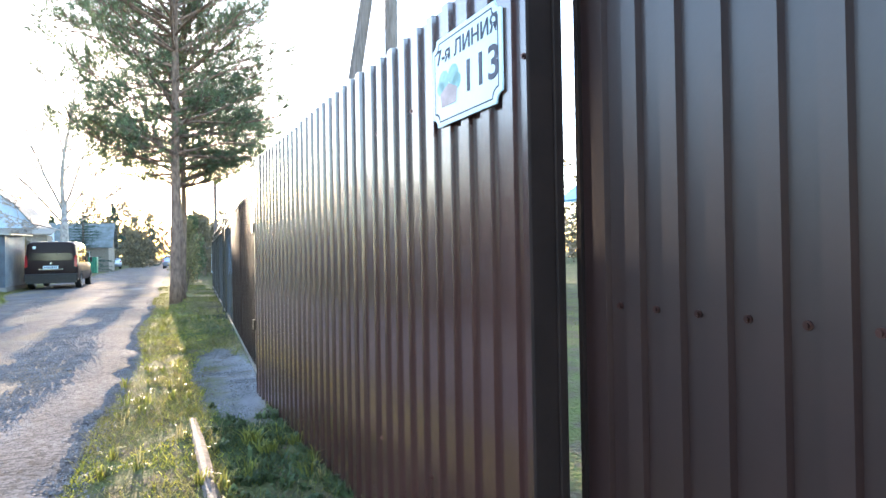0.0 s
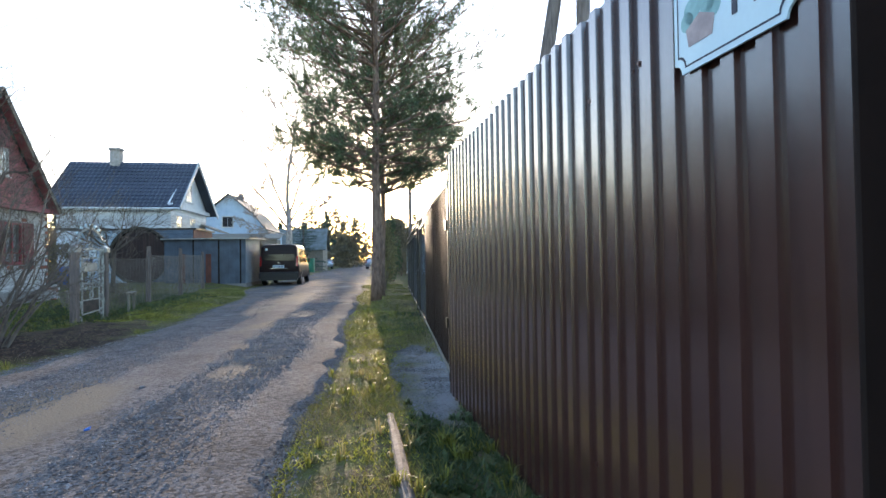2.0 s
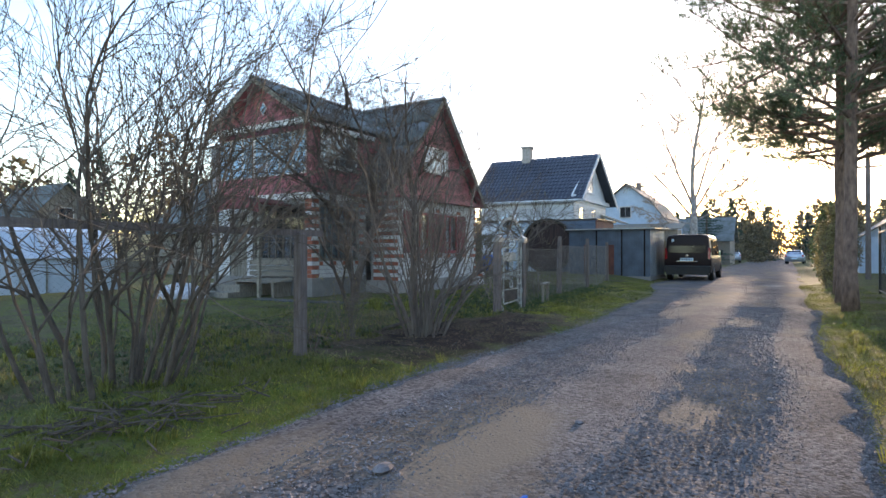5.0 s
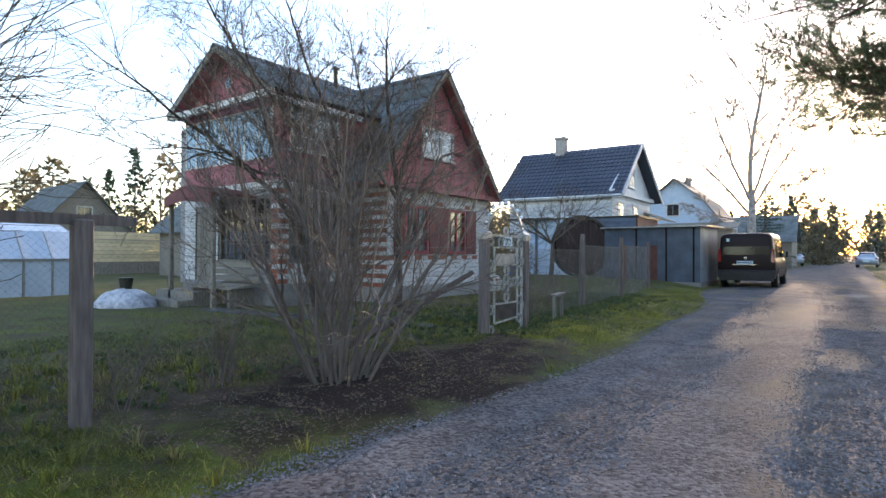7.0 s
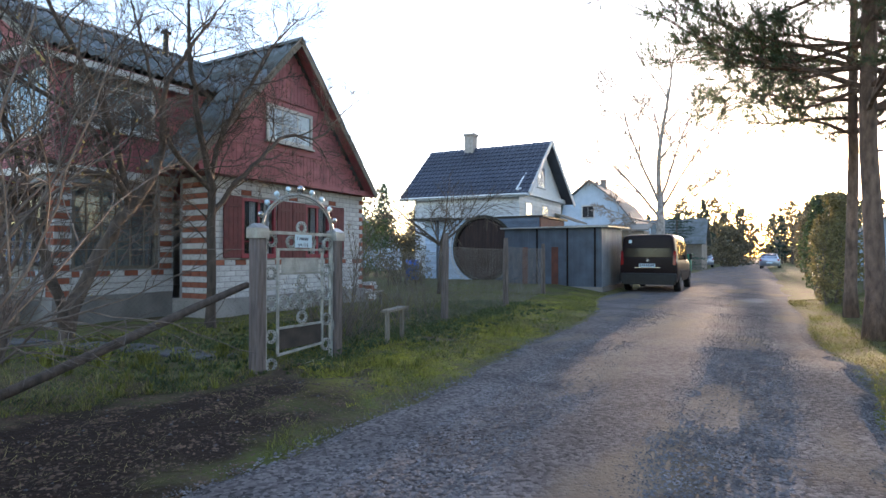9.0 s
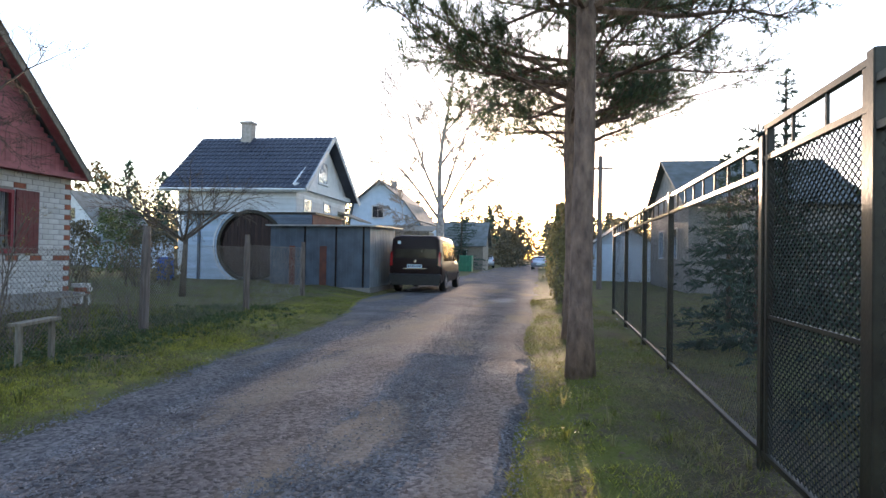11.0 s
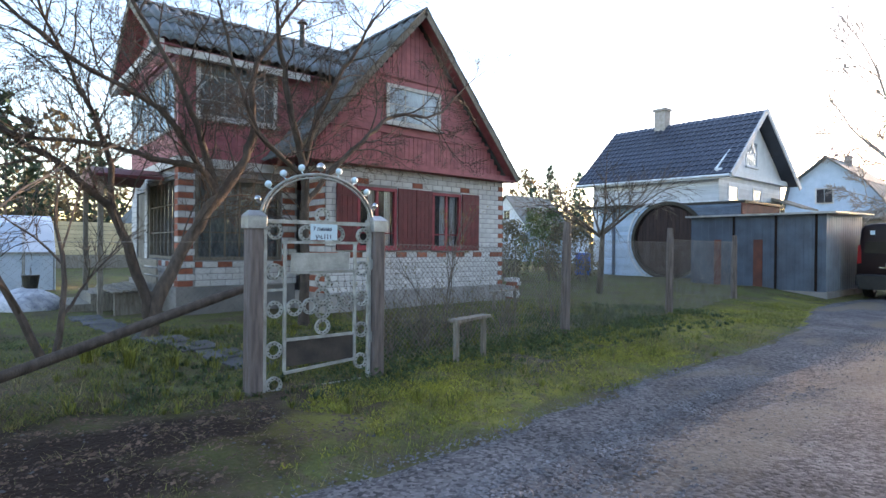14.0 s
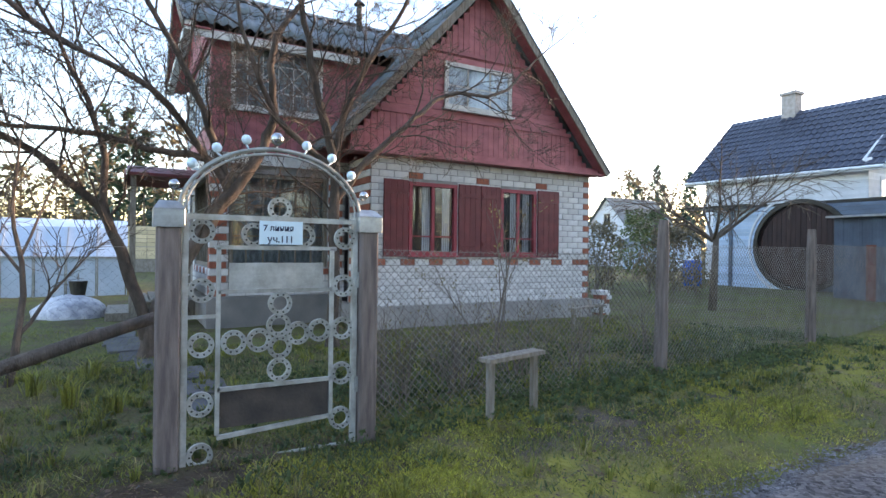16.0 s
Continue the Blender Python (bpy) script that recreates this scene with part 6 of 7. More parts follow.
def limbed_tree(name, x, y, seed, label, limbs, material, twig=0.95, step=0.25):
    """An old crooked tree: each limb is led through a few (along, height, depth) marks and carries a haze of twigs."""
    rr = random.Random(seed)
    z0 = height(x, y) - 0.06
    t = thing(name, x, y, z0, label, "tree")
    for r0, r1, marks in limbs:
        pts = [Vector((x + c, y + a, z0 + h)) for a, h, c in marks]
        fine, rad = [], []
        for k in range(len(pts) - 1):
            for s in range(4):
                u = s / 4
                p0, p3 = pts[max(0, k - 1)], pts[min(len(pts) - 1, k + 2)]
                p1, p2 = pts[k], pts[k + 1]
                q = 0.5 * ((2 * p1) + (p2 - p0) * u + (2 * p0 - 5 * p1 + 4 * p2 - p3) * u * u + (3 * p1 - p0 - 3 * p2 + p3) * u ** 3)
                fine.append(q + Vector((rr.uniform(-1, 1), rr.uniform(-1, 1), rr.uniform(-1, 1))) * 0.022)
                rad.append(r0 + (r1 - r0) * (k + u) / (len(pts) - 1))
        fine.append(pts[-1])
        rad.append(r1)
        rad[0] *= 1.2 if marks[0][1] < 0.05 else 1.0
        g = G().tube(fine, [v * rr.uniform(0.92, 1.1) for v in rad], 9, cap=False)
        run = 0.0
        for k in range(1, len(fine)):
            run += (fine[k] - fine[k - 1]).length
            if fine[k].z - z0 < 1.15:
                run = 0.0
                continue
            while run > step:
                run -= step * rr.uniform(0.7, 1.3)
                dd = (fine[k] - fine[k - 1]).normalized()
                d = side_way(dd, rr, rr.uniform(0.7, 1.5))
                d.z += 0.25
                branchy(g, fine[k], d, twig * rr.uniform(0.6, 1.3), min(rad[k] * 0.5, 0.014), 3, rr, (5, 4, 3), 0.28, 0.01, 0.95, 0.62, 6, None, 0.0026)
        branchy(g, fine[-1], (fine[-1] - fine[-3]), twig, r1, 3, rr, (4, 4, 4), 0.22, 0.01, 0.85, 0.66, 6, None, 0.0030)
        part("limb", g, material, t, "", True)
    return pin(t)


limbed_tree("apple_tree", -9.2, 11.78, 31, "old leafless apple tree with two leaning trunks", [
    (0.105, 0.030, ((0, 0, 0), (0.06, 0.5, 0.0), (0.50, 1.35, -0.05), (0.85, 1.95, 0.0), (1.15, 2.4, 0.05), (1.35, 3.0, 0.0), (1.30, 3.7, 0.1), (1.7, 4.5, 0.1))),
    (0.070, 0.020, ((-0.02, 0.3, 0), (-0.15, 0.9, 0.0), (-0.42, 1.6, 0.05), (-0.8, 2.05, 0.1), (-1.3, 2.4, 0.15), (-2.0, 2.8, 0.2), (-2.7, 3.2, 0.1))),
    (0.050, 0.018, ((0.85, 1.95, 0), (0.60, 2.32, 0.1), (0.10, 2.36, 0.15), (-0.5, 2.5, 0.15), (-1.2, 2.46, 0.3), (-2.0, 2.62, 0.3))),
    (0.050, 0.018, ((0.85, 1.95, 0), (0.52, 2.9, 0.15), (0.22, 3.5, 0.2), (-0.2, 4.2, 0.2), (-0.5, 5.0, 0.1))),
    (0.045, 0.015, ((-0.42, 1.6, 0), (-0.48, 2.5, -0.2), (-0.8, 3.3, -0.3), (-1.2, 4.2, -0.2))),
    (0.040, 0.015, ((0.60, 2.3, 0.1), (0.0, 3.0, 0.4), (-0.8, 3.3, 0.5), (-1.6, 3.9, 0.5), (-2.2, 4.6, 0.4))),
], M["bark_dark"], 0.95, 0.25)
limbed_tree("cherry_tree", -9.0, 13.85, 33, "leafless cherry tree with upright limbs before the brick house", [
    (0.085, 0.025, ((0, 0, 0), (0.02, 1.0, 0), (0.0, 2.4, 0.0), (-0.22, 3.2, 0.05), (-0.42, 4.1, 0.1), (-0.5, 4.9, 0.1))),
    (0.050, 0.020, ((0.0, 2.2, 0), (0.12, 3.0, 0.0), (0.4, 3.7, 0.05), (0.8, 4.4, 0.1), (1.15, 5.0, 0.1))),
    (0.050, 0.016, ((0.01, 1.9, 0), (0.45, 2.5, 0.1), (1.1, 3.1, 0.1), (1.6, 3.5, 0.05), (2.45, 3.62, 0.1), (3.0, 4.1, 0.1))),
    (0.045, 0.016, ((0.0, 2.3, 0), (-0.75, 2.9, 0.1), (-1.1, 3.6, 0.2), (-1.3, 4.5, 0.1))),
], M["bark_dark"], 0.8, 0.29)
bare_tree("apple_tree", -8.3, 10.6, 39, [((0.1, -0.35, 1.0), 1.5, 0.05, (0, 0)), ((-0.1, 0.35, 1.0), 1.5, 0.04, (0.0, 0.05))], "small leafless plum tree in the lawn", M["bark_dark"], 4, (4, 4, 3, 3), None, bend=0.16, lift=0.02, spread=0.8, shrink=0.66, sides=7, tip_r=0.0026)
bare_tree("apple_tree", -9.6, 22.4, 35, [((math.cos(a) * 1.1, math.sin(a) * 1.1, 0.75), 1.5, 0.04, (0, 0, 1.55)) for a in (0.2, 1.3, 2.4, 3.4, 4.5, 5.5)], "low spreading leafless apple tree", M["bark"], 3, (5, 5, 4), None, (1.7, 0.075, 0.05, 0.0), bend=0.16, lift=-0.02, spread=0.8, shrink=0.62, sides=6, tip_r=0.004)
bare_tree("sapling", -7.0, 14.9, 36, [((0.0, 0.05, 1.0), 1.3, 0.016, (0, 0)), ((0.1, 0.25, 1.0), 1.2, 0.014, (0, 0.05)), ((-0.1, -0.2, 1.0), 1.0, 0.012, (0, 0))], "thin leafless sapling with catkins by the fence", M["stem"], 2, (5, 4), (M["bud"], 0.35, 0.04), bend=0.14, lift=0.03, spread=0.6, shrink=0.5, sides=5, tip_r=0.002)
for x, y, s, n in ((-6.0, 7.95, 41, 16), (-5.75, 6.95, 42, 9), (-7.2, 6.0, 43, 12), (-6.25, 13.5, 44, 22), (-6.35, 14.1, 45, 22), (-6.5, 14.9, 46, 16), (-6.45, 15.6, 47, 14), (-6.9, 17.2, 48, 12)):
    rr = random.Random(s)
    stems = [((rr.uniform(-.4, .4), rr.uniform(-.4, .4), 1), rr.uniform(0.40, 0.75), 0.006, (rr.uniform(-.12, .12), rr.uniform(-.12, .12))) for i in range(n)]
    bare_tree("berry_bush", x, y, s, stems, "low thin berry bush with yellowish buds", M["stem"], 1, (6,), (M["bud"], 0.6, 0.03), bend=0.15, spread=0.5, shrink=0.5, sides=4, tip_r=0.0018)
# tall bare tree down the lane
bare_tree("bare_maple_tree", -5.9, 40.5, 51, [((0.02, 0.0, 1), 6.2, 0.15, (0, 0, 4.3)), ((-0.95, 0.1, 1), 4.4, 0.09, (0, 0, 3.4)), ((0.85, -0.1, 0.9), 4.0, 0.08, (0, 0, 3.8)), ((-0.50, -0.3, 1), 5.4, 0.09, (0, 0, 4.1)), ((0.45, 0.4, 1), 5.2, 0.09, (0, 0, 4.4)), ((1.0, 0.1, 0.45), 3.0, 0.05, (0, 0, 3.2)), ((-1.0, 0.2, 0.35), 2.6, 0.05, (0, 0, 3.0))], "tall leafless maple with rising limbs behind the van", M["birch"], 3, (9, 7, 5), None, (4.6, 0.23, 0.02, 0.0), bend=0.14, lift=0.015, spread=0.85, shrink=0.52, sides=7, tip_r=0.014)


def conifer(x, y, h, w, seed, label, dens=1.0, name="spruce_tree", mat_=None, z_first=0.25):
    rr = random.Random(seed)
    z0 = height(x, y) - 0.05
    t = thing(name, x, y, z0, label, "tree")
    part("trunk", G().tube([(x, y, z0), (x, y, z0 + h * 0.6), (x, y, z0 + h)], [h * 0.016, h * 0.01, 0.01], 8), M["bark"], t)
    g = G()
    z = z_first
    while z < h:
        f = z / h
        for k in range(int(9 * dens)):
            a = rr.uniform(0, 2 * math.pi)
            ln = w * (1 - f) ** 0.85 * rr.uniform(0.55, 1.1) + 0.08
            d = Vector((math.cos(a), math.sin(a), -0.12 + 0.35 * f))
            for j in range(max(2, int(ln / 0.13))):
                u = (j + rr.random()) * 0.13
                p = Vector((x, y, z0 + z)) + d * min(u, ln) + Vector((rr.uniform(-.08, .08), rr.uniform(-.08, .08), rr.uniform(-.08, .03) - 0.06 * (u / max(ln, .1)) ** 2))
                tuft(g, p, d + Vector((rr.uniform(-.4, .4), rr.uniform(-.4, .4), -0.1)), rr, 4, 0.13 + h * 0.006, 0.018 + h * 0.002)
        z += 0.16 + h * 0.012
    part("crown", g, mat_ or M["spruce"], t)
    return pin(t)


conifer(2.55, 17.0, 3.1, 1.25, 61, "young spruce behind the mesh fence")
conifer(3.3, 20.5, 3.4, 1.3, 62, "young spruce behind the mesh fence")
conifer(2.3, 13.2, 2.5, 1.1, 64, "bushy dark spruce close behind the mesh gate")
conifer(-7.3, 60, 7.4, 2.6, 65, "broad spruce down the lane", 0.8)
conifer(5.9, 24.5, 6.3, 1.3, 66, "slim spruce in the neighbour's yard", 0.8)
conifer(-38, 27, 7.5, 2.6, 67, "dark spruce at the far side of the gardens", 0.7)


# leafy hedge by the far verge
def leafy(name, x, y, w, d, h, n, seed, label, m, size=0.05, stems=6):
    rr = random.Random(seed)
    z0 = height(x, y)
    t = thing(name, x, y, z0, label, "shrub")
    g = G()
    for i in range(stems):
        pts, rad, e = wander((x + rr.uniform(-w, w) * .5, y + rr.uniform(-d, d) * .5, z0 - 0.05), (rr.uniform(-.2, .2), rr.uniform(-.2, .2), 1), h * rr.uniform(.7, 1), 0.02, 0.004, 6, rr, 0.14)
        part("stem", G().tube(pts, rad, 4, cap=False), M["stem"], t)
    for i in range(n):
        u = rr.random() ** 0.8
        a = rr.uniform(0, 2 * math.pi)
        k = math.sqrt(rr.random()) * (0.45 + 0.55 * math.sin(math.pi * min(0.95, u + 0.12)))
        p = Vector((x + math.cos(a) * k * w, y + math.sin(a) * k * d, z0 + 0.1 + u * h))
        if noise.noise(p * 1.3) < -0.12:
            continue
        tuft(g, p, Vector((rr.uniform(-1, 1), rr.uniform(-1, 1), rr.uniform(-.5, 1))), rr, 2, size * 1.6, size * 0.5)
    tagged(part("foliage", g, m, t), kind="stuff")
    return pin(t)


leafy("hedge_bush", 0.45, 24.6, 0.6, 1.6, 2.6, 4200, 71, "yellowing hedge bush beside the lane", M["drygrass"], 0.06, 14)
leafy("hedge_bush", 0.7, 29.0, 0.8, 2.2, 3.0, 3800, 72, "tall yellow-green hedge bush beside the lane", M["weed"], 0.07, 12)
leafy("hedge_bush", -8.6, 67, 1.6, 3.0, 4.0, 1500, 73, "brown autumn shrubs at the verge", M["farwood"], 0.2, 8)
leafy("hedge_bush", -3.9, 82, 2.2, 4.0, 4.6, 1800, 74, "brown autumn shrubs at the verge", M["farwood"], 0.24, 8)
leafy("hedge_bush", 3.5, 60, 2.0, 5.0, 4.2, 2200, 75, "yellow-brown thicket beyond the hedge", M["farwood"], 0.2, 8)

leafy("hedge_bush", -6.6, 74, 1.8, 3.0, 4.2, 1800, 76, "brown autumn shrubs at the verge", M["farwood"], 0.2, 8)
leafy("hedge_bush", 1.6, 38, 0.9, 3.0, 3.4, 3000, 77, "tall yellow-green hedge bush beside the lane", M["farwood"], 0.09, 12)
leafy("hedge_bush", 1.9, 48, 1.2, 4.0, 4.4, 3000, 78, "yellow-brown thicket beyond the hedge", M["farwood"], 0.13, 12)
leafy("hedge_bush", -9.5, 47, 1.2, 1.2, 2.4, 1500, 79, "brown autumn shrubs at the verge", M["farwood"], 0.1, 8)
leafy("hedge_bush", -12.2, 24.5, 1.2, 0.8, 1.7, 1800, 80, "dark tangled currant bushes beyond the netting", M["farwood"], 0.05, 16)
leafy("hedge_bush", -14.5, 24.0, 1.2, 0.8, 1.9, 1800, 81, "dark tangled currant bushes beyond the netting", M["farwood"], 0.05, 16)
leafy("hedge_bush", -17.0, 29.0, 1.6, 1.0, 2.6, 2200, 82, "dark tangled currant bushes beyond the netting", M["weed"], 0.07, 16)
conifer(-3.0, 95, 9.5, 3.0, 68, "far spruce closing the lane", 0.6)
conifer(-9.5, 88, 8.5, 2.6, 69, "far spruce closing the lane", 0.6)

# added bushes, their dark foliage standing for shade behind the mesh fence
for x, y, w, h, sd in ((3.6, 18.4, 0.9, 1.4, 84), (5.2, 20.6, 1.2, 1.7, 87), (4.0, 12.0, 0.9, 1.5, 88)):
    leafy("yard_shade_bush", x, y, w, w * 1.2, h, 1700, sd, "dense dark bush added for the shade in the fenced yard", M["spruce"], 0.06, 10)

# ---- far woods ----
rr = random.Random(91)
woods, trunks = G(), G()
for i in range(520):
    if i < 230:
        x, y = rr.uniform(-75, 70), rr.uniform(92, 170)
        if abs(x + 1.6) < 2.6 and y < 120:
            continue
        h = rr.uniform(7, 11.5)
    elif i < 340:
        x, y = rr.uniform(-100, -52), rr.uniform(-40, 110)
        h = rr.uniform(8, 14)
    elif i < 430:
        x, y = rr.uniform(30, 80), rr.uniform(-30, 110)
        h = rr.uniform(7, 12)
    else:
        x, y = rr.uniform(-80, 60), rr.uniform(-90, -50)
        h = rr.uniform(8, 13)
    trunks.tube([(x, y, -0.2), (x, y, h * 0.85)], [0.18, 0.05], 4, cap=False)
    con = rr.random() < 0.30
    for k in range(230 if con else 200):
        u = rr.random()
        if con:
            k_ = (1 - u) * h * 0.24 + 0.2
            z = h * (0.12 + 0.88 * u)
        else:
            k_ = h * 0.30 * math.sin(math.pi * min(0.97, u * 0.85 + 0.12))
            z = h * (0.22 + 0.76 * u)
        a, q = rr.uniform(0, 2 * math.pi), math.sqrt(rr.random())
        p = Vector((x + math.cos(a) * k_ * q, y + math.sin(a) * k_ * q, z))
        tuft(woods, p, Vector((rr.uniform(-1, 1), rr.uniform(-1, 1), rr.uniform(-.6, .8))), rr, 1, 0.75, 0.22)
        woods.mi[-1] = 0 if con else 1
    if i < 430:
        bx, by, bh = x + rr.uniform(-4, 4), y + rr.uniform(-6, 0), rr.uniform(2.5, 5.0)
        for k in range(120):
            u, a, q = rr.random(), rr.uniform(0, 2 * math.pi), math.sqrt(rr.random())
            k_ = bh * 0.55 * math.sin(math.pi * min(0.97, u * 0.8 + 0.18))
            tuft(woods, Vector((bx + math.cos(a) * k_ * q, by + math.sin(a) * k_ * q, bh * u + 0.1)), Vector((rr.uniform(-1, 1), rr.uniform(-1, 1), rr.uniform(-.6, .8))), rr, 1, 0.6, 0.2)
            woods.mi[-1] = 1
ob = part("far_woods", woods, [M["spruce"], M["farwood"]])
tagged(ob, "mixed pine and bare autumn woods closing the distance", "woods", kind="stuff")
ob = part("far_trunks", trunks, M["bark"])
tagged(ob, "thin trunks of the distant woods", "woods", kind="stuff")


# ---- grass, stones, litter ----
def blades(name, boxes, seed, material, label, hmin, hmax, w=0.006, dens_noise=0.0, lean=0.5):
    rr = random.Random(seed)
    g = G()
    for x0, x1, y0, y1, n, keep in boxes:
        for i in range(n):
            x, y = rr.uniform(x0, x1), rr.uniform(y0, y1)
            if not keep(x, y) or noise.noise((x * 0.9, y * 0.9, seed)) < dens_noise + rr.uniform(-0.25, 0.25):
                continue
            z = height(x, y) - 0.005
            h = rr.uniform(hmin, hmax) * (0.7 + 0.6 * (noise.noise((x * 1.7, y * 1.7, seed + 3)) + 0.5))
            a = rr.uniform(0, math.pi)
            dx, dy = math.cos(a) * w, math.sin(a) * w
            lx, ly = rr.uniform(-lean, lean) * h, rr.uniform(-lean, lean) * h
            o = len(g.v)
            g.v += [(x - dx, y - dy, z), (x + dx, y + dy, z), (x + lx, y + ly, z + h)]
            g.f.append((o, o + 1, o + 2))
            g.mi.append(0)
    return tagged(part(name, g, material), label, "grass", kind="stuff")


def in_bed(x, y):
    return ((x + 4.85) / 1.0) ** 2 + ((y - 9.35) / 2.6) ** 2 < 1.05 + 0.7 * noise.noise((x * 1.9, y * 1.9, 0))


def off_road(x, y):
    return x < road_left(y) + 0.05 or x > road_right(y) - 0.05


def on_spill(x, y):
    return ((x - 0.5) / 0.30) ** 2 + ((y - 5.9) / 1.7) ** 2 < 0.9 + 0.7 * noise.noise((x * 3, y * 3, 6))


lawn = lambda x, y: off_road(x, y) and not on_spill(x, y) and not in_bed(x, y) and not (x < FX + 0.1 and y > WY - 0.1) and not (x < WX and y > 11.5)
blades("green_grass", [(-6.0, -3.7, 0.5, 26, 80000, lawn), (-12, -6, 3, 26, 90000, lawn), (-26, -12, 3, 12.5, 24000, lawn), (-0.5, 1.2, 0.5, 26, 34000, lawn), (-9, -5, 20, 40, 9000, lawn), (1.2, 7, 6, 26, 14000, lawn)], 101, M["grass"], "short green grass over the verges and lawn", 0.018, 0.060, 0.0035, -0.05, 0.9)
blades("dark_weeds", [(-6.5, -4.2, 0.5, 24, 22000, lawn), (-10.2, -6.0, 4, 20, 40000, lawn), (0.1, 0.9, 1.5, 12, 12000, lawn)], 102, M["weed"], "low dark weeds and moss in the shade", 0.015, 0.050, 0.006, 0.02, 1.4)
blades("dry_grass", [(-0.55, 0.75, 0.8, 26, 34000, lawn), (-6.5, -3.7, 0.5, 26, 26000, lawn), (-8.5, -5, 5, 12, 14000, lawn)], 103, M["drygrass"], "dry straw-coloured grass on the verge", 0.02, 0.07, 0.0025, 0.06, 1.6)

verge = lambda x, y: lawn(x, y) and noise.noise((x * 2.2, y * 2.2, 12)) > -0.18
blades("green_grass", [(-5.9, -3.9, 10.6, 17.5, 14000, verge), (-0.55, 0.85, 1.6, 13.5, 16000, verge), (-5.6, -3.8, 2.5, 7.4, 30000, verge), (-9.5, -5.8, 9.0, 14.5, 26000, verge)], 107, M["grass"], "tufts of grass close to the lane", 0.018, 0.060, 0.0030, 0.02, 1.3)
blades("dark_weeds", [(-6.2, -4.9, 10.6, 18.0, 12000, verge), (0.3, 0.85, 2.2, 4.6, 9000, verge), (-9.5, -5.8, 5.0, 14.5, 16000, verge)], 108, M["weed"], "broad-leaved low weeds between the grass", 0.020, 0.060, 0.009, 0.05, 1.2)
blades("dry_grass", [(-0.6, 0.7, 1.6, 14.5, 34000, verge), (-6.0, -4.0, 10.5, 18, 16000, verge), (0.3, 2.3, 8.0, 17.0, 40000, lawn)], 109, M["drygrass"], "flattened yellowed grass over the verges", 0.012, 0.040, 0.0028, -0.05, 2.4)


def tussocks(name, boxes, seed, material, label, h0, h1, w):
    """Loose tufts of longer blades, each from one root."""
    rr = random.Random(seed)
    g = G()
    for x0, x1, y0, y1, n, k in boxes:
        for i in range(n):
            cx, cy = rr.uniform(x0, x1), rr.uniform(y0, y1)
            if not lawn(cx, cy) or noise.noise((cx * 0.8, cy * 0.8, seed)) < rr.uniform(-0.3, 0.2):
                continue
            size = rr.uniform(0.6, 1.3)
            for j in range(k):
                a, q = rr.uniform(0, 2 * math.pi), rr.random() * 0.045 * size
                x, y = cx + math.cos(a) * q, cy + math.sin(a) * q
                z, h = height(x, y) - 0.005, rr.uniform(h0, h1) * size
                out = h * rr.uniform(0.2, 0.9)
                dx, dy = -math.sin(a) * w, math.cos(a) * w
                mx, my = x + math.cos(a) * out * 0.4, y + math.sin(a) * out * 0.4
                ex, ey = x + math.cos(a) * out, y + math.sin(a) * out
                g.add([(x - dx, y - dy, z), (x + dx, y + dy, z), (mx + dx, my + dy, z + h * 0.7), (mx - dx, my - dy, z + h * 0.7), (ex, ey, z + h * rr.uniform(0.6, 1.0))], [(0, 1, 2, 3), (3, 2, 4)])
    return tagged(part(name, g, material), label, "grass", kind="stuff")


tussocks("green_tussocks", [(-9.5, -5.3, 10.5, 20.0, 900, 16), (-5.5, -4.1, 10.8, 18, 90, 14), (-9.0, -4.1, 2.0, 8.5, 700, 16), (-0.4, 0.8, 1.8, 13.5, 130, 14)] , 141, M["grass"], "loose green tussocks in the turf", 0.05, 0.12, 0.0042)
tussocks("dry_tussocks", [(-9.0, -4.4, 4.0, 17.0, 620, 12), (-0.4, 0.8, 2.5, 14, 160, 12), (0.7, 2.3, 8.5, 16, 220, 12)], 142, M["drygrass"], "withered straw tussocks among the grass", 0.04, 0.13, 0.0026)
tussocks("weed_leaves", [(-8.5, -5.1, 11.0, 20.5, 1300, 9), (0.25, 0.85, 1.8, 4.8, 160, 10), (-8.5, -5.0, 4.0, 8.5, 300, 9)], 143, M["weed"], "rosettes of broad weed leaves along the netting", 0.03, 0.07, 0.011)
mossy = lambda x, y: lawn(x, y) and noise.noise((x * 1.4, y * 1.1, 7)) > 0.02
blades("moss_cushions", [(-5.5, -4.25, 11.3, 13.0, 15000, mossy), (-5.6, -4.4, 13.0, 16.5, 26000, mossy), (-6.3, -4.8, 16.5, 25, 22000, mossy), (-5.0, -3.9, 1.0, 6.6, 9000, mossy), (-5.3, -4.1, 11.2, 17.0, 34000, verge), (-0.5, 0.45, 1.8, 14.0, 26000, verge)], 104, M["moss"], "bright yellow-green moss cushions along the lane edge", 0.010, 0.030, 0.0055, 0.05, 1.2)
blades("dead_straw", [(-5.9, -4.0, 6.8, 12.0, 5000, in_bed), (-6.4, -4.6, 11.5, 20, 9000, lawn), (-8.5, -5.6, 8, 16, 7000, lawn)], 105, M["drygrass"], "flattened dead straw over soil and turf", 0.015, 0.03, 0.0022, -0.1, 4.0)


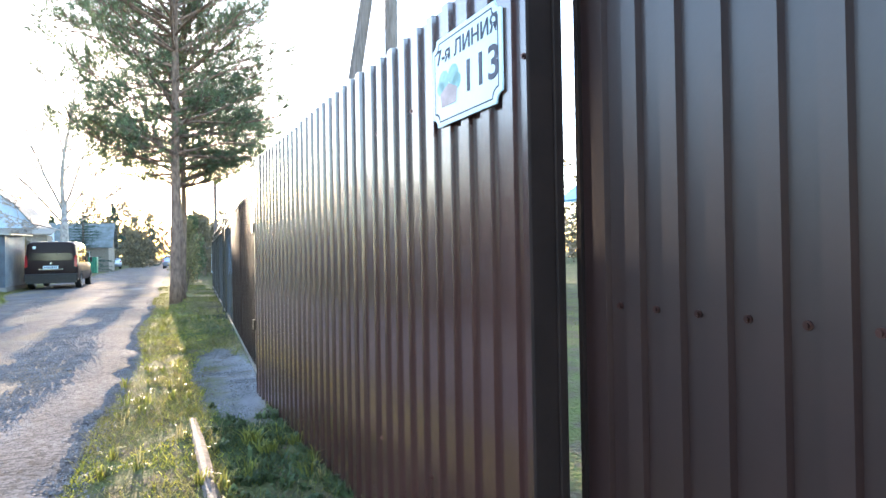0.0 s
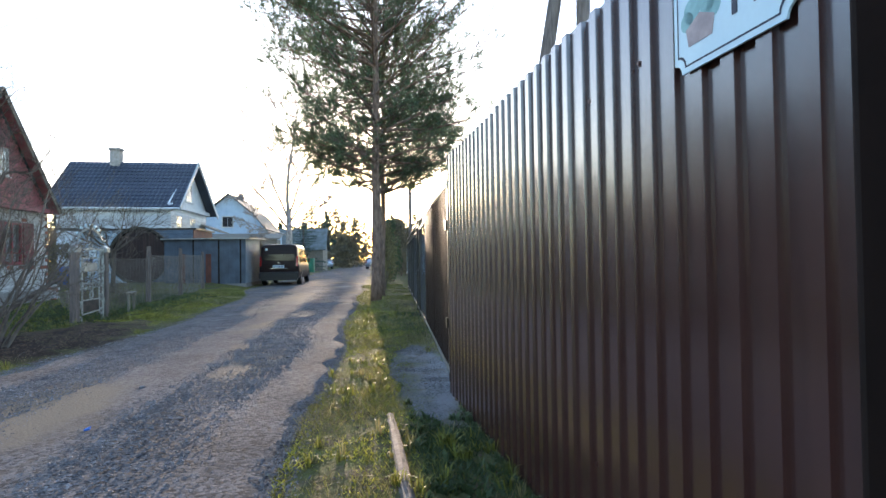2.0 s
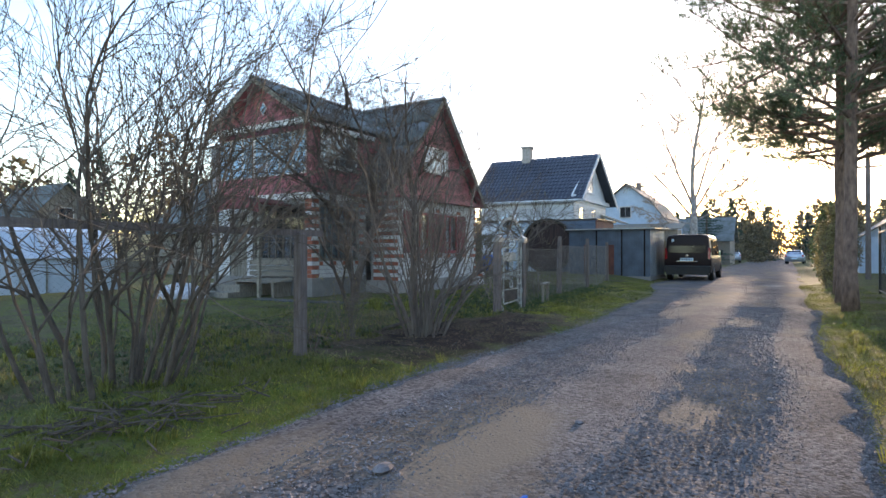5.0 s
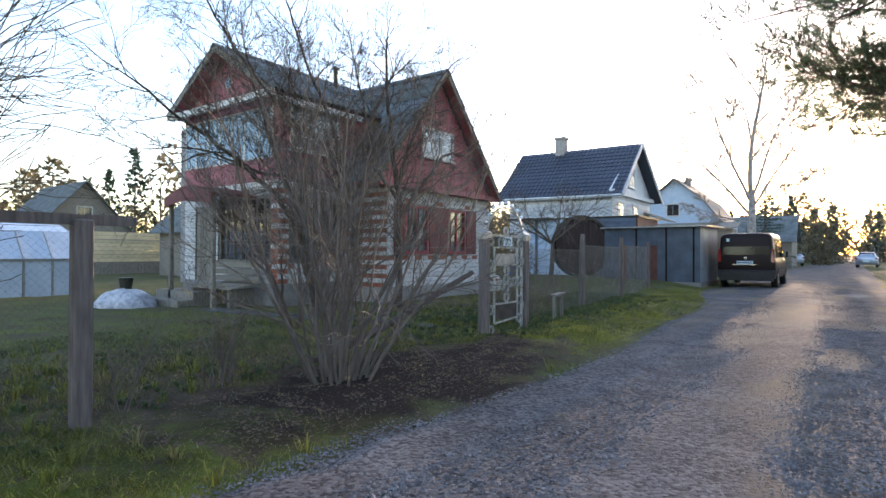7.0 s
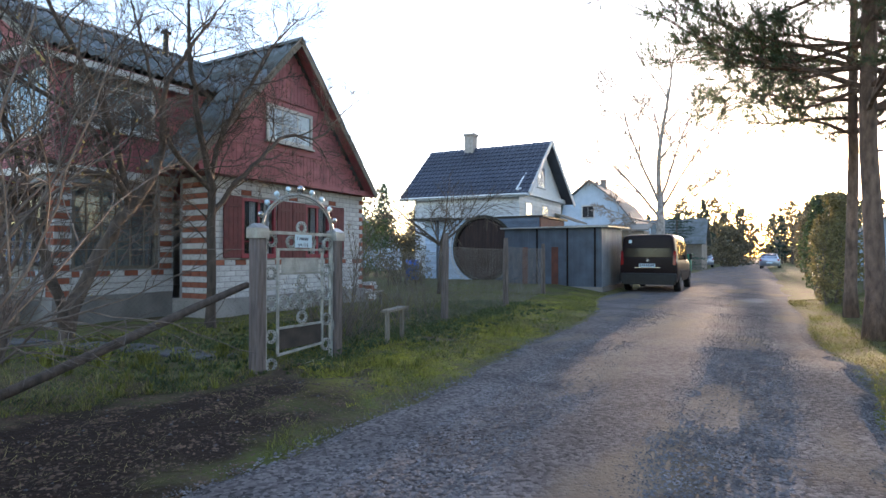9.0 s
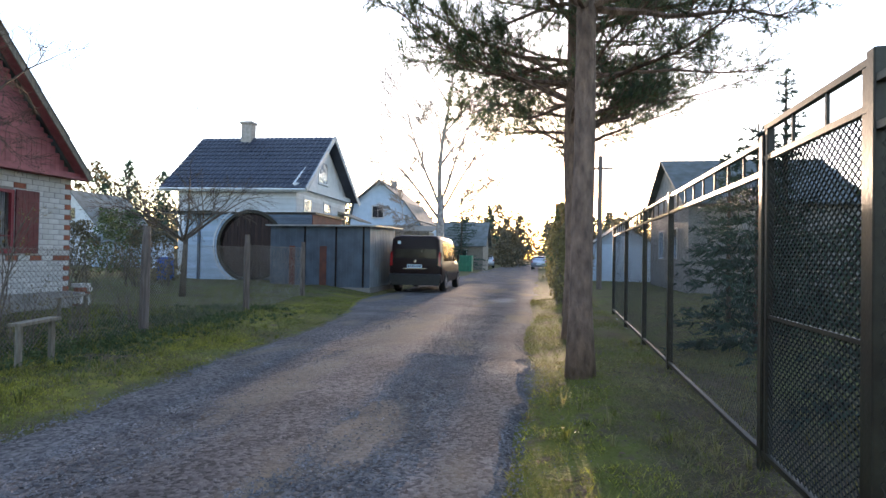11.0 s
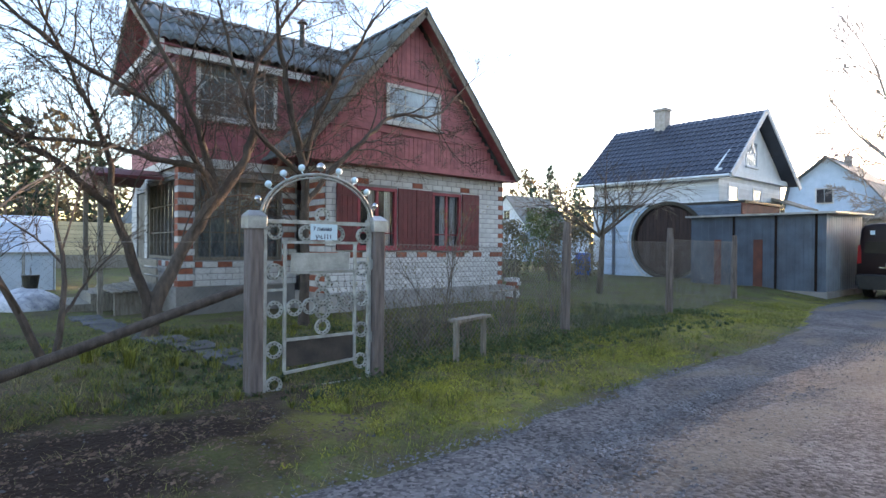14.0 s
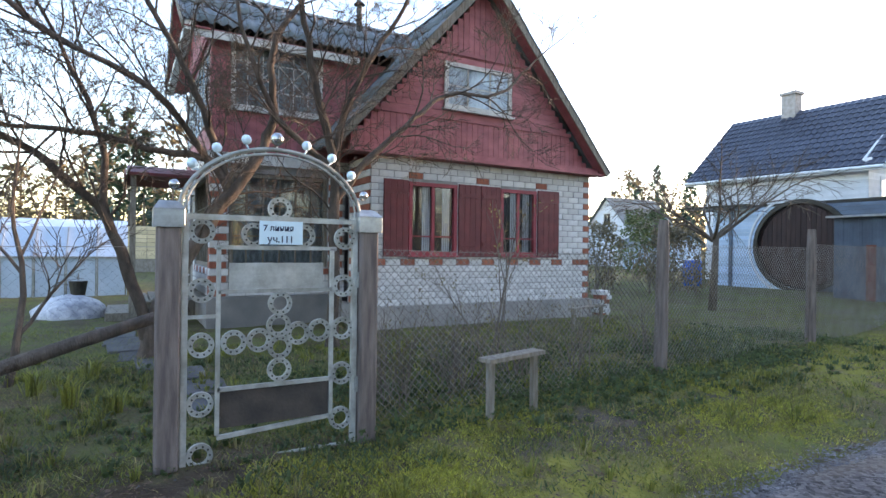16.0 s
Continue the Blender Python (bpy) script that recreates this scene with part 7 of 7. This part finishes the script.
rr = random.Random(131)
ivy = G()
for i in range(15000):
    x, y = rr.uniform(-7.6, -5.2), rr.uniform(12.6, 20.5)
    if noise.noise((x * 0.8, y * 0.8, 4)) < rr.uniform(-0.35, 0.25) or x > -5.35 - 0.06 * (y - 13):
        continue
    s = rr.uniform(0.010, 0.028)
    tuft(ivy, Vector((x, y, height(x, y) + rr.uniform(0.01, 0.07))), Vector((rr.uniform(-1, 1), rr.uniform(-1, 1), 0.6)), rr, 2, s * 1.7, s * 0.6)
tagged(part("ground_weeds", ivy, M["weed"]), "dark creeping weeds along the netting fence", "weeds", kind="stuff")
sticks = G()
for i in range(190):
    x, y = rr.gauss(-4.75, 0.30), rr.gauss(4.2, 0.6)
    a, ln = rr.uniform(0, 6.28), rr.uniform(0.08, 0.4)
    z = height(x, y) + rr.uniform(0.0, 0.10) * max(0, 1 - abs(x + 4.55) / 0.6)
    sticks.tube([(x, y, z), (x + math.cos(a) * ln, y + math.sin(a) * ln, z + rr.uniform(-.02, .05))], rr.uniform(0.003, 0.008), 4, cap=False)
tagged(part("brushwood", sticks, M["bark"]), "scattered cut sticks and brushwood by the verge", "brushwood", kind="stuff")


def clump(x, y, seed, n, h, label):
    rr = random.Random(seed)
    t = thing("grass_clump", x, y, height(x, y), label, "plant")
    g = G()
    for i in range(n):
        a, b = rr.uniform(0, 2 * math.pi), rr.uniform(0.1, 0.5)
        p = Vector((x + rr.uniform(-.05, .05), y + rr.uniform(-.05, .05), height(x, y) - 0.01))
        d = Vector((math.cos(a) * b, math.sin(a) * b, 1))
        s = Vector((-math.sin(a), math.cos(a), 0)) * 0.006
        m = p + d * h * 0.6
        e = p + d * h + Vector((math.cos(a), math.sin(a), -0.5)) * h * 0.25
        g.add([p - s, p + s, m + s, m - s, e], [(0, 1, 2, 3), (3, 2, 4)])
    part("tuft", g, M["grass"], t)
    pin(t)


for i, (x, y, h) in enumerate(((-7.3, 11.2, 0.30), (-7.0, 11.5, 0.22), (-7.8, 10.9, 0.28), (-8.3, 11.3, 0.25), (0.45, 3.75, 0.14), (0.52, 3.55, 0.10), (-6.9, 12.4, 0.2))):
    clump(x, y, 200 + i, 40, h, "fresh green clump of long leaves")


def stones(name, boxes, seed, material, label, smin, smax, flat=0.6, category="gravel"):
    rr = random.Random(seed)
    g = G()
    for x0, x1, y0, y1, n, keep in boxes:
        for i in range(n):
            x, y = rr.uniform(x0, x1), rr.uniform(y0, y1)
            if not keep(x, y):
                continue
            u = (x - road_left(y)) / max(0.1, road_right(y) - road_left(y))
            z = height(x, y) + (0.03 * math.sin(math.pi * min(1, max(0, u))) if 0 < u < 1 else 0)
            s = smin + (smax - smin) * rr.random() ** 2.5
            a = rr.uniform(0, 6.28)
            o = len(g.v)
            for k in range(4):
                q = a + k * 1.57 + rr.uniform(-.4, .4)
                g.v.append((x + math.cos(q) * s * rr.uniform(.7, 1.2), y + math.sin(q) * s * rr.uniform(.7, 1.2), z - 0.003))
            g.v.append((x + rr.uniform(-.3, .3) * s, y + rr.uniform(-.3, .3) * s, z + s * flat * rr.uniform(.6, 1.2)))
            g.f += [(o, o + 1, o + 4), (o + 1, o + 2, o + 4), (o + 2, o + 3, o + 4), (o + 3, o, o + 4)]
            g.mi += [0] * 4
    return tagged(part(name, g, material), label, category, kind="stuff")


def on_sand(x, y):
    return any(((x - cx) / rx) ** 2 + ((y - cy) / ry) ** 2 < 0.9 + 0.8 * noise.noise((x * 3, y * 3, 8)) for cx, cy, rx, ry in BARE)


on_road = lambda x, y: (not on_sand(x, y) or rnd.random() < 0.22) and road_left(y) - 0.1 < x < road_right(y) + 0.1 and noise.noise((x * 0.9, y * 0.33, 2)) < rnd.uniform(-0.3, 0.9)
stones("road_gravel", [(-4.3, -0.2, 1.5, 9, 84000, on_road), (-5.0, -0.2, 9, 16, 84000, on_road), (-5.0, -0.2, 16, 21, 16000, on_road), (-5.8, -0.2, 20, 30, 7000, on_road), (-4.2, -0.2, -1, 1.5, 3000, on_road)], 111, M["stone"], "loose grey crushed stone on the lane", 0.005, 0.017, 0.4)
stones("gravel_spill", [(0.1, 0.85, 3.9, 7.9, 16000, lambda x, y: ((x - 0.5) / 0.33) ** 2 + ((y - 5.9) / 1.8) ** 2 < rnd.uniform(0.5, 1.3)), (-0.6, 0.15, 1.5, 15, 14000, lambda x, y: x < road_right(y) + 0.45 * rnd.random() ** 2.2)], 112, M["stone"], "grey gravel spilt below the fence and over the verge", 0.005, 0.014)
stones("leaf_litter", [(-6.1, -3.8, 6.5, 12.2, 16000, lambda x, y: in_bed(x, y) or rnd.random() < 0.10), (-8.2, -5.2, 5.5, 11, 4200, lambda x, y: True), (-0.4, 0.7, 2, 14, 1800, lambda x, y: True), (0.4, 2.2, 8.0, 16, 9000, lambda x, y: True), (-6.4, -4.0, 11, 24, 8500, lawn), (-9, -6, 11.5, 20, 4500, lawn)], 113, M["litter"], "dead brown leaves and clods on the dug bed", 0.005, 0.024, 0.35, "litter")
stones("pale_flecks", [(-5.7, -3.9, 7.2, 12.2, 330, lambda x, y: True), (-6.2, -4.2, 12, 22, 160, lambda x, y: True)], 114, M["paving"], "small pale stones lying in the soil", 0.008, 0.022, 0.6)


# ---- other houses and yards ----
def gable_house(name, x0, x1, y0, y1, wall_h, ridge_h, along_x, wall_m, roof_m, label, over=0.35, chim=None, win=()):
    t = thing(name, (x0 + x1) / 2, (y0 + y1) / 2, 0, label, "house")
    w = part("wall", G().box(x0, x1, y0, y1, -0.1, wall_h), wall_m, t)
    g, r = G(), G()
    if along_x:
        m = (y0 + y1) / 2
        for x in (x0, x1 - 0.06):
            g = G().prism([(x, y0, wall_h + .001), (x, y1, wall_h + .001), (x, m, ridge_h - 0.1)], (0.06, 0, 0))
            part("gable", g, wall_m, t)
        k = (ridge_h - wall_h) / (m - y0)
        for s in (-1, 1):
            e = m + s * (m - y0 + over)
            r.prism([(x0 - over, e, wall_h - k * over), (x0 - over, m, ridge_h), (x0 - over, m, ridge_h - 0.07), (x0 - over, e, wall_h - k * over - 0.07)], (x1 - x0 + 2 * over, 0, 0))
    else:
        m = (x0 + x1) / 2
        for y in (y0, y1 - 0.06):
            g = G().prism([(x0, y, wall_h + .001), (x1, y, wall_h + .001), (m, y, ridge_h - 0.1)], (0, 0.06, 0))
            part("gable", g, wall_m, t)
        k = (ridge_h - wall_h) / (m - x0)
        for s in (-1, 1):
            e = m + s * (m - x0 + over)
            r.prism([(e, y0 - over, wall_h - k * over), (m, y0 - over, ridge_h), (m, y0 - over, ridge_h - 0.07), (e, y0 - over, wall_h - k * over - 0.07)], (0, y1 - y0 + 2 * over, 0))
    part("roof", r, roof_m, t)
    if chim:
        part("chimney", G().bevbox(chim[0] - 0.22, chim[0] + 0.22, chim[1] - 0.22, chim[1] + 0.22, ridge_h - 0.5, ridge_h + 0.55, 0.01).box(chim[0] - 0.27, chim[0] + 0.27, chim[1] - 0.27, chim[1] + 0.27, ridge_h + 0.56, ridge_h + 0.64), M["chimney"], t)
    for axis_x, at, a0, a1, z0, z1, out in win:
        window(t, at, a0, a1, z0, z1, M["whitetrim"], 2, 1, axis_x=axis_x, out=out, back=M["dark"], fw=0.08, depth=-0.004, bd=0.004, sill=False)
    return pin(t)


# pale blue house with a broken-pitch roof
t = thing("blue_house", -11.4, 53, 0, "pale blue cottage with a grey mansard roof", "house")
prof = [(-14.6, 0), (-14.6, 3.9), (-14.3, 5.3), (-12.3, 6.9), (-10.3, 5.3), (-9.0, 3.6), (-9.0, 0)]
part("wall", G().prism([(x, 50, z) for x, z in prof], (0, 7, 0)), M["bluewall"], t)
for (xa, za), (xb, zb) in zip(prof[1:], prof[2:-1]):
    part("roof", G().beam(((xa + xb) / 2, 49.6, (za + zb) / 2 + 0.07), ((xa + xb) / 2, 57.4, (za + zb) / 2 + 0.07), math.dist((xa, za), (xb, zb)) + 0.16, 0.08, up=(-(zb - za), 0, xb - xa)), M["slate"], t)
window(t, 49.98, -12.9, -11.9, 4.1, 5.1, M["whitetrim"], 2, 1, axis_x=False, out=-1, back=M["dark"], fw=0.09, depth=-0.004, bd=0.004, sill=False)
part("chimney", G().bevbox(-12.2, -11.8, 53, 53.4, 6.4, 7.4, 0.01), M["chimney"], t)
part("lean_to", G().box(-14.6, -8.0, 48.0, 49.9, -0.1, 3.0).prism([(-14.8, 47.8, 3.0), (-14.8, 49.9, 3.5), (-14.8, 49.9, 3.58), (-14.8, 47.8, 3.08)], (7.1, 0, 0)), M["oldwood"], t)
pin(t)
gable_house("timber_house", -10.5, -5.5, 62, 68, 2.6, 4.8, True, M["oldwood"], M["slate"], "low brown timber house beyond the maple", win=((False, 61.99, -8, -7, 1, 2, -1),))
gable_house("yard_house", 5.2, 11.0, 31, 38, 3.6, 5.6, True, M["plinth"], M["slate"], "grey house with a dark roof behind the mesh fence", 0.3, None, ((True, 5.19, 32.6, 33.6, 1.3, 2.6, -1), (True, 5.19, 35, 36, 1.3, 2.6, -1)))
gable_house("garden_shed", 2.6, 6.0, 41, 45, 2.1, 3.3, False, M["bluewall"], M["slate"], "pale blue outbuilding behind the fence")
gable_house("small_cottage", -42, -36.5, 50, 56, 3.4, 6.4, False, M["whitewall"], M["slate"], "small white cottage with a grey roof across the gardens", win=((False, 49.99, -39.7, -38.8, 3.9, 4.9, -1),))
gable_house("green_shed", -30, -26, 42, 45, 2.0, 2.7, True, M["bluewall"], M["slate"], "pale blue garden shed across the lots")
gable_house("dark_cottage", -30, -24.5, 19.5, 25, 2.6, 5.2, True, M["oldwood"], M["slate"], "weathered grey house with a dark roof behind the wing", 0.4, (-26.0, 22.0))
gable_house("dark_barn", -50, -43, 18, 24, 2.7, 6.0, True, M["oldwood"], M["slate"], "dark barn with a high roof far across the gardens", 0.4, None, ((True, -42.99, 20.5, 21.5, 3.3, 4.3, 1),))
gable_house("left_cottage", -36, -29, 31, 37, 2.7, 5.4, True, M["oldwood"], M["slate"], "long grey cottage beyond the lawn")
gable_house("roadside_house", 9, 16, 4.5, 11, 2.7, 5.0, False, M["fence_dark"], M["blueroof"], "dark timber house with a light blue roof behind the fence")

# yellow boarded fence behind the lawn
yf = thing("boarded_fence", -34, 10, 0, "long pale yellow horizontal board fence behind the lawn", "fence")
for j in range(8):
    for i in range(6):
        y0 = -6 + i * 4.6
        part("board", G().bevbox(-33.05, -33.0, y0, y0 + 4.58, 0.7 + j * 0.20, 0.885 + j * 0.20, 0.008), M["yellow"], yf)
for i in range(7):
    part("post", G().box(-33.15, -33.06, -6.05 + i * 4.6, -5.95 + i * 4.6, -0.1, 2.3), M["oldwood"], yf)
part("base", G().box(-33.1, -33.02, -6, 21.6, -0.1, 0.69), M["oldwood"], yf)
pin(yf)

# greenhouse
gh = thing("greenhouse", -20, 9, 0, "low greenhouse of cloudy polycarbonate on a metal frame", "greenhouse")
GE, GW_, GS, GN = -18.6, -21.4, 2.5, 11.55
part("roof_sheet", G().prism([(GE, GS, 1.02), (GE - 0.7, GS, 1.78), (GE - 1.4, GS, 2.0), (GE - 2.1, GS, 1.78), (GW_, GS, 1.02), (GW_ + 0.02, GS, 1.0), (GE - 2.1, GS, 1.75), (GE - 1.4, GS, 1.97), (GE - 0.7, GS, 1.75), (GE - 0.02, GS, 1.0)], (0, GN - GS, 0)), M["polyc"], gh)
n = 14
for i in range(n):
    y = GS + (GN - GS) * i / n
    part("side_panel", G().box(GE - 0.015, GE, y + 0.03, y + (GN - GS) / n - 0.03, 0.03, 1.0), M["polyc"], gh)
    part("rib", G().beam((GE + 0.01, y, 0), (GE + 0.01, y, 1.03), 0.04, 0.03, up=(1, 0, 0)).beam((GE + 0.012, y, 1.02), (GE - 0.69, y, 1.79), 0.03, 0.02, up=(1, 0, 1)), M["galv"], gh)
part("end_panel", G().prism([(GE, GN, 0.02), (GE, GN, 1.02), (GE - 0.7, GN, 1.77), (GE - 1.4, GN, 1.98), (GE - 2.1, GN, 1.77), (GW_, GN, 1.02), (GW_, GN, 0.02)], (0, 0.02, 0)), M["polyc"], gh)
part("sill_rail", G().beam((GE + 0.02, GS, 1.01), (GE + 0.02, GN, 1.01), 0.05, 0.05), M["galv"], gh)
pin(gh)


# sheeted heap on the lawn, with a bucket on it
def heap(x, y, rx, ry, h, m, label, name="sheeted_heap"):
    t = thing(name, x, y, 0, label, "heap")
    g = G()
    n, r = 22, 7
    for i in range(r + 1):
        u = i / r
        for j in range(n):
            a = 2 * math.pi * j / n
            q = 1 + 0.14 * noise.noise((math.cos(a) * 2, math.sin(a) * 2, i * 0.7 + x))
            g.v.append((x + math.cos(a) * rx * q * (1 - u ** 2.2 * 0.95), y + math.sin(a) * ry * q * (1 - u ** 2.2 * 0.95), -0.03 + h * (1 - (1 - u) ** 1.6) * (1 + 0.12 * noise.noise((a, u * 3, 2)))))
    g.f = [(i * n + j, i * n + (j + 1) % n, (i + 1) * n + (j + 1) % n, (i + 1) * n + j) for i in range(r) for j in range(n)] + [tuple(r * n + j for j in range(n))]
    g.mi = [0] * len(g.f)
    part("sheet", g, m, t, "", True)
    return pin(t)


heap(-14.0, 10.7, 0.75, 0.6, 0.45, M["sheetcloth"], "white patterned plastic sheet over a low heap")
b = thing("old_bucket", -14.3, 10.9, 0.42, "dark old bucket on the sheeted heap", "bucket")
part("pail", G().tube([(-14.2, 10.8, 0.40), (-14.2, 10.8, 0.66)], [0.11, 0.15], 14), M["dark_metal"], b)
part("handle", G().tube([(-14.2 + 0.15 * math.cos(a), 10.8, 0.66 + 0.14 * math.sin(a)) for a in np.linspace(0, math.pi, 9)], 0.006, 5), M["wire"], b)
pin(b)
# bench of slats by the veranda
gb = thing("slatted_bench", -12.5, 12.0, 0, "grey slatted garden bench against the veranda wall", "bench")
for i in range(4):
    part("slat", G().bevbox(-13.5, -11.7, 11.75 + i * 0.14, 11.87 + i * 0.14, 0.44 + 0.02 * i, 0.47 + 0.02 * i, 0.005), M["oldwood"], gb)
for i in range(3):
    part("slat", G().bevbox(-13.5, -11.7, 12.40, 12.43, 0.58 + i * 0.15, 0.70 + i * 0.15, 0.005), M["oldwood"], gb)
for x in (-13.3, -11.9):
    part("leg", G().bevbox(x - 0.04, x + 0.04, 11.8, 12.4, -0.05, 0.44, 0.01), M["oldwood"], gb)
pin(gb)
# paved path from the gate
for i in range(9):
    x, y = -6.9 - i * 0.60, 12.2 - 0.11 * i + 0.06 * math.sin(i)
    p = part("paving_slab", G().bevbox(-0.27, 0.27, -0.22, 0.22, -0.05, 0.022, 0.008), M["paving"])
    tagged(p, "worn grey concrete slab in the garden path", "paving", "slabs of the garden path")
    p.matrix_basis = pose(x, y, height(x, y), rnd.uniform(-1, 1), rnd.uniform(-1, 1), rnd.uniform(-6, 6))
# brick stack at the house corner
bs = thing("brick_stack", FX - 0.1, 19.8, 0, "small leaning stack of spare white bricks at the house corner", "bricks")
for i in range(6):
    for j in range(2):
        o = part("brick", G().bevbox(-0.125, 0.125, -0.06, 0.06, 0, 0.088, 0.004), M["rbrick"] if (i + j) % 4 == 0 else M["wbrick"], bs)
        o.matrix_basis = pose(rnd.uniform(-.03, .03), j * 0.13 + rnd.uniform(-.02, .02), i * 0.09, 0, 0, rnd.uniform(-12, 12))

# timber kerb in the verge
log = thing("timber_kerb", 0.16, 3.5, 0.05, "half-sunk squared grey timber lying in the verge", "timber")
part("beam", G().tube([(0.14, 4.52, 0.045), (0.16, 4.0, 0.055), (0.175, 3.5, 0.06), (0.185, 3.0, 0.062), (0.20, 2.3, 0.062)], [0.03, 0.036, 0.037, 0.037, 0.037], 8), M["post"], log)
pin(log)
# pebbles and scraps on the road
for i, (x, y, s) in enumerate(((-2.75, 4.55, 0.05), (-2.1, 5.9, 0.03), (-1.0, 7.3, 0.03))):
    st = part("loose_stone", G().ball((0, 0, 0), s, 8, (1, 1.5, 0.5)), M["stone"])
    tagged(st, "single pale flat stone on the gravel", "stone", "loose stones")
    st.location = (x, y, height(x, y) + 0.04)
scrap = thing("plastic_scrap", -1.95, 4.6, height(-1.95, 4.6) + 0.035, "small crumpled scrap of bright blue plastic", "litter")
part("scrap", G().prism([(-1.97, 4.59, 0.03), (-1.93, 4.585, 0.035), (-1.935, 4.615, 0.045), (-1.965, 4.62, 0.035)], (0, 0, 0.01)), M["barrel"], scrap)
pin(scrap)
scrap.location.z += height(-1.95, 4.6)

# ---- poles and wires ----
pl = thing("utility_pole", 3.2, 9.3, 0, "wooden electricity pole with a slanting prop behind the fence", "pole")
part("pole", G().tube([(3.45, 9.1, -0.2), (3.50, 9.1, 9.0)], [0.13, 0.10], 12), M["post"], pl)
part("prop", G().tube([(2.15, 9.4, -0.2), (3.42, 9.25, 7.6)], [0.13, 0.10], 12), M["post"], pl)
pin(pl)
p2 = thing("utility_pole", 2.0, 32, 0, "far wooden electricity pole with a crossarm", "pole")
part("pole", G().tube([(2.1, 32, -0.2), (2.1, 32, 5.4)], [0.11, 0.09], 10), M["post"], p2)
part("crossarm", G().beam((1.6, 32, 4.9), (2.6, 32, 4.9), 0.08, 0.08), M["post"], p2)
pin(p2)
for k, dz in ((0, 0.0),):
    wq = thing("overhead_wire", 2.1, 32, 5.2, "thin sagging overhead wire", "wire")
    pts = []
    for u in np.linspace(0, 1, 16):
        pts.append((3.5 + (2.1 - 3.5) * u, 9.1 + (32 - 9.1) * u, 8.8 + (5.2 - 8.8) * u - 1.6 * u * (1 - u)))
    part("wire", G().tube(pts, 0.012, 4), M["plastic"], wq)
    pin(wq)
# green bins and clutter beyond the van
for i, (x, y, w, h) in enumerate(((-8.2, 55, 1.5, 1.5), (-6.4, 55.5, 1.2, 1.4))):
    t = thing("green_bin", x, y, 0, "green painted steel container beyond the van", "container", "containers beyond the van")
    part("body", G().bevbox(x - w / 2, x + w / 2, y, y + 1.2, 0.05, h, 0.03), M["greenpaint"], t)
    for j in range(4):
        part("rib", G().box(x - w / 2 + (j + 0.4) * w / 4, x - w / 2 + (j + 0.5) * w / 4, y - 0.04, y, 0.1, h - 0.05), M["greenpaint"], t)
    pin(t)
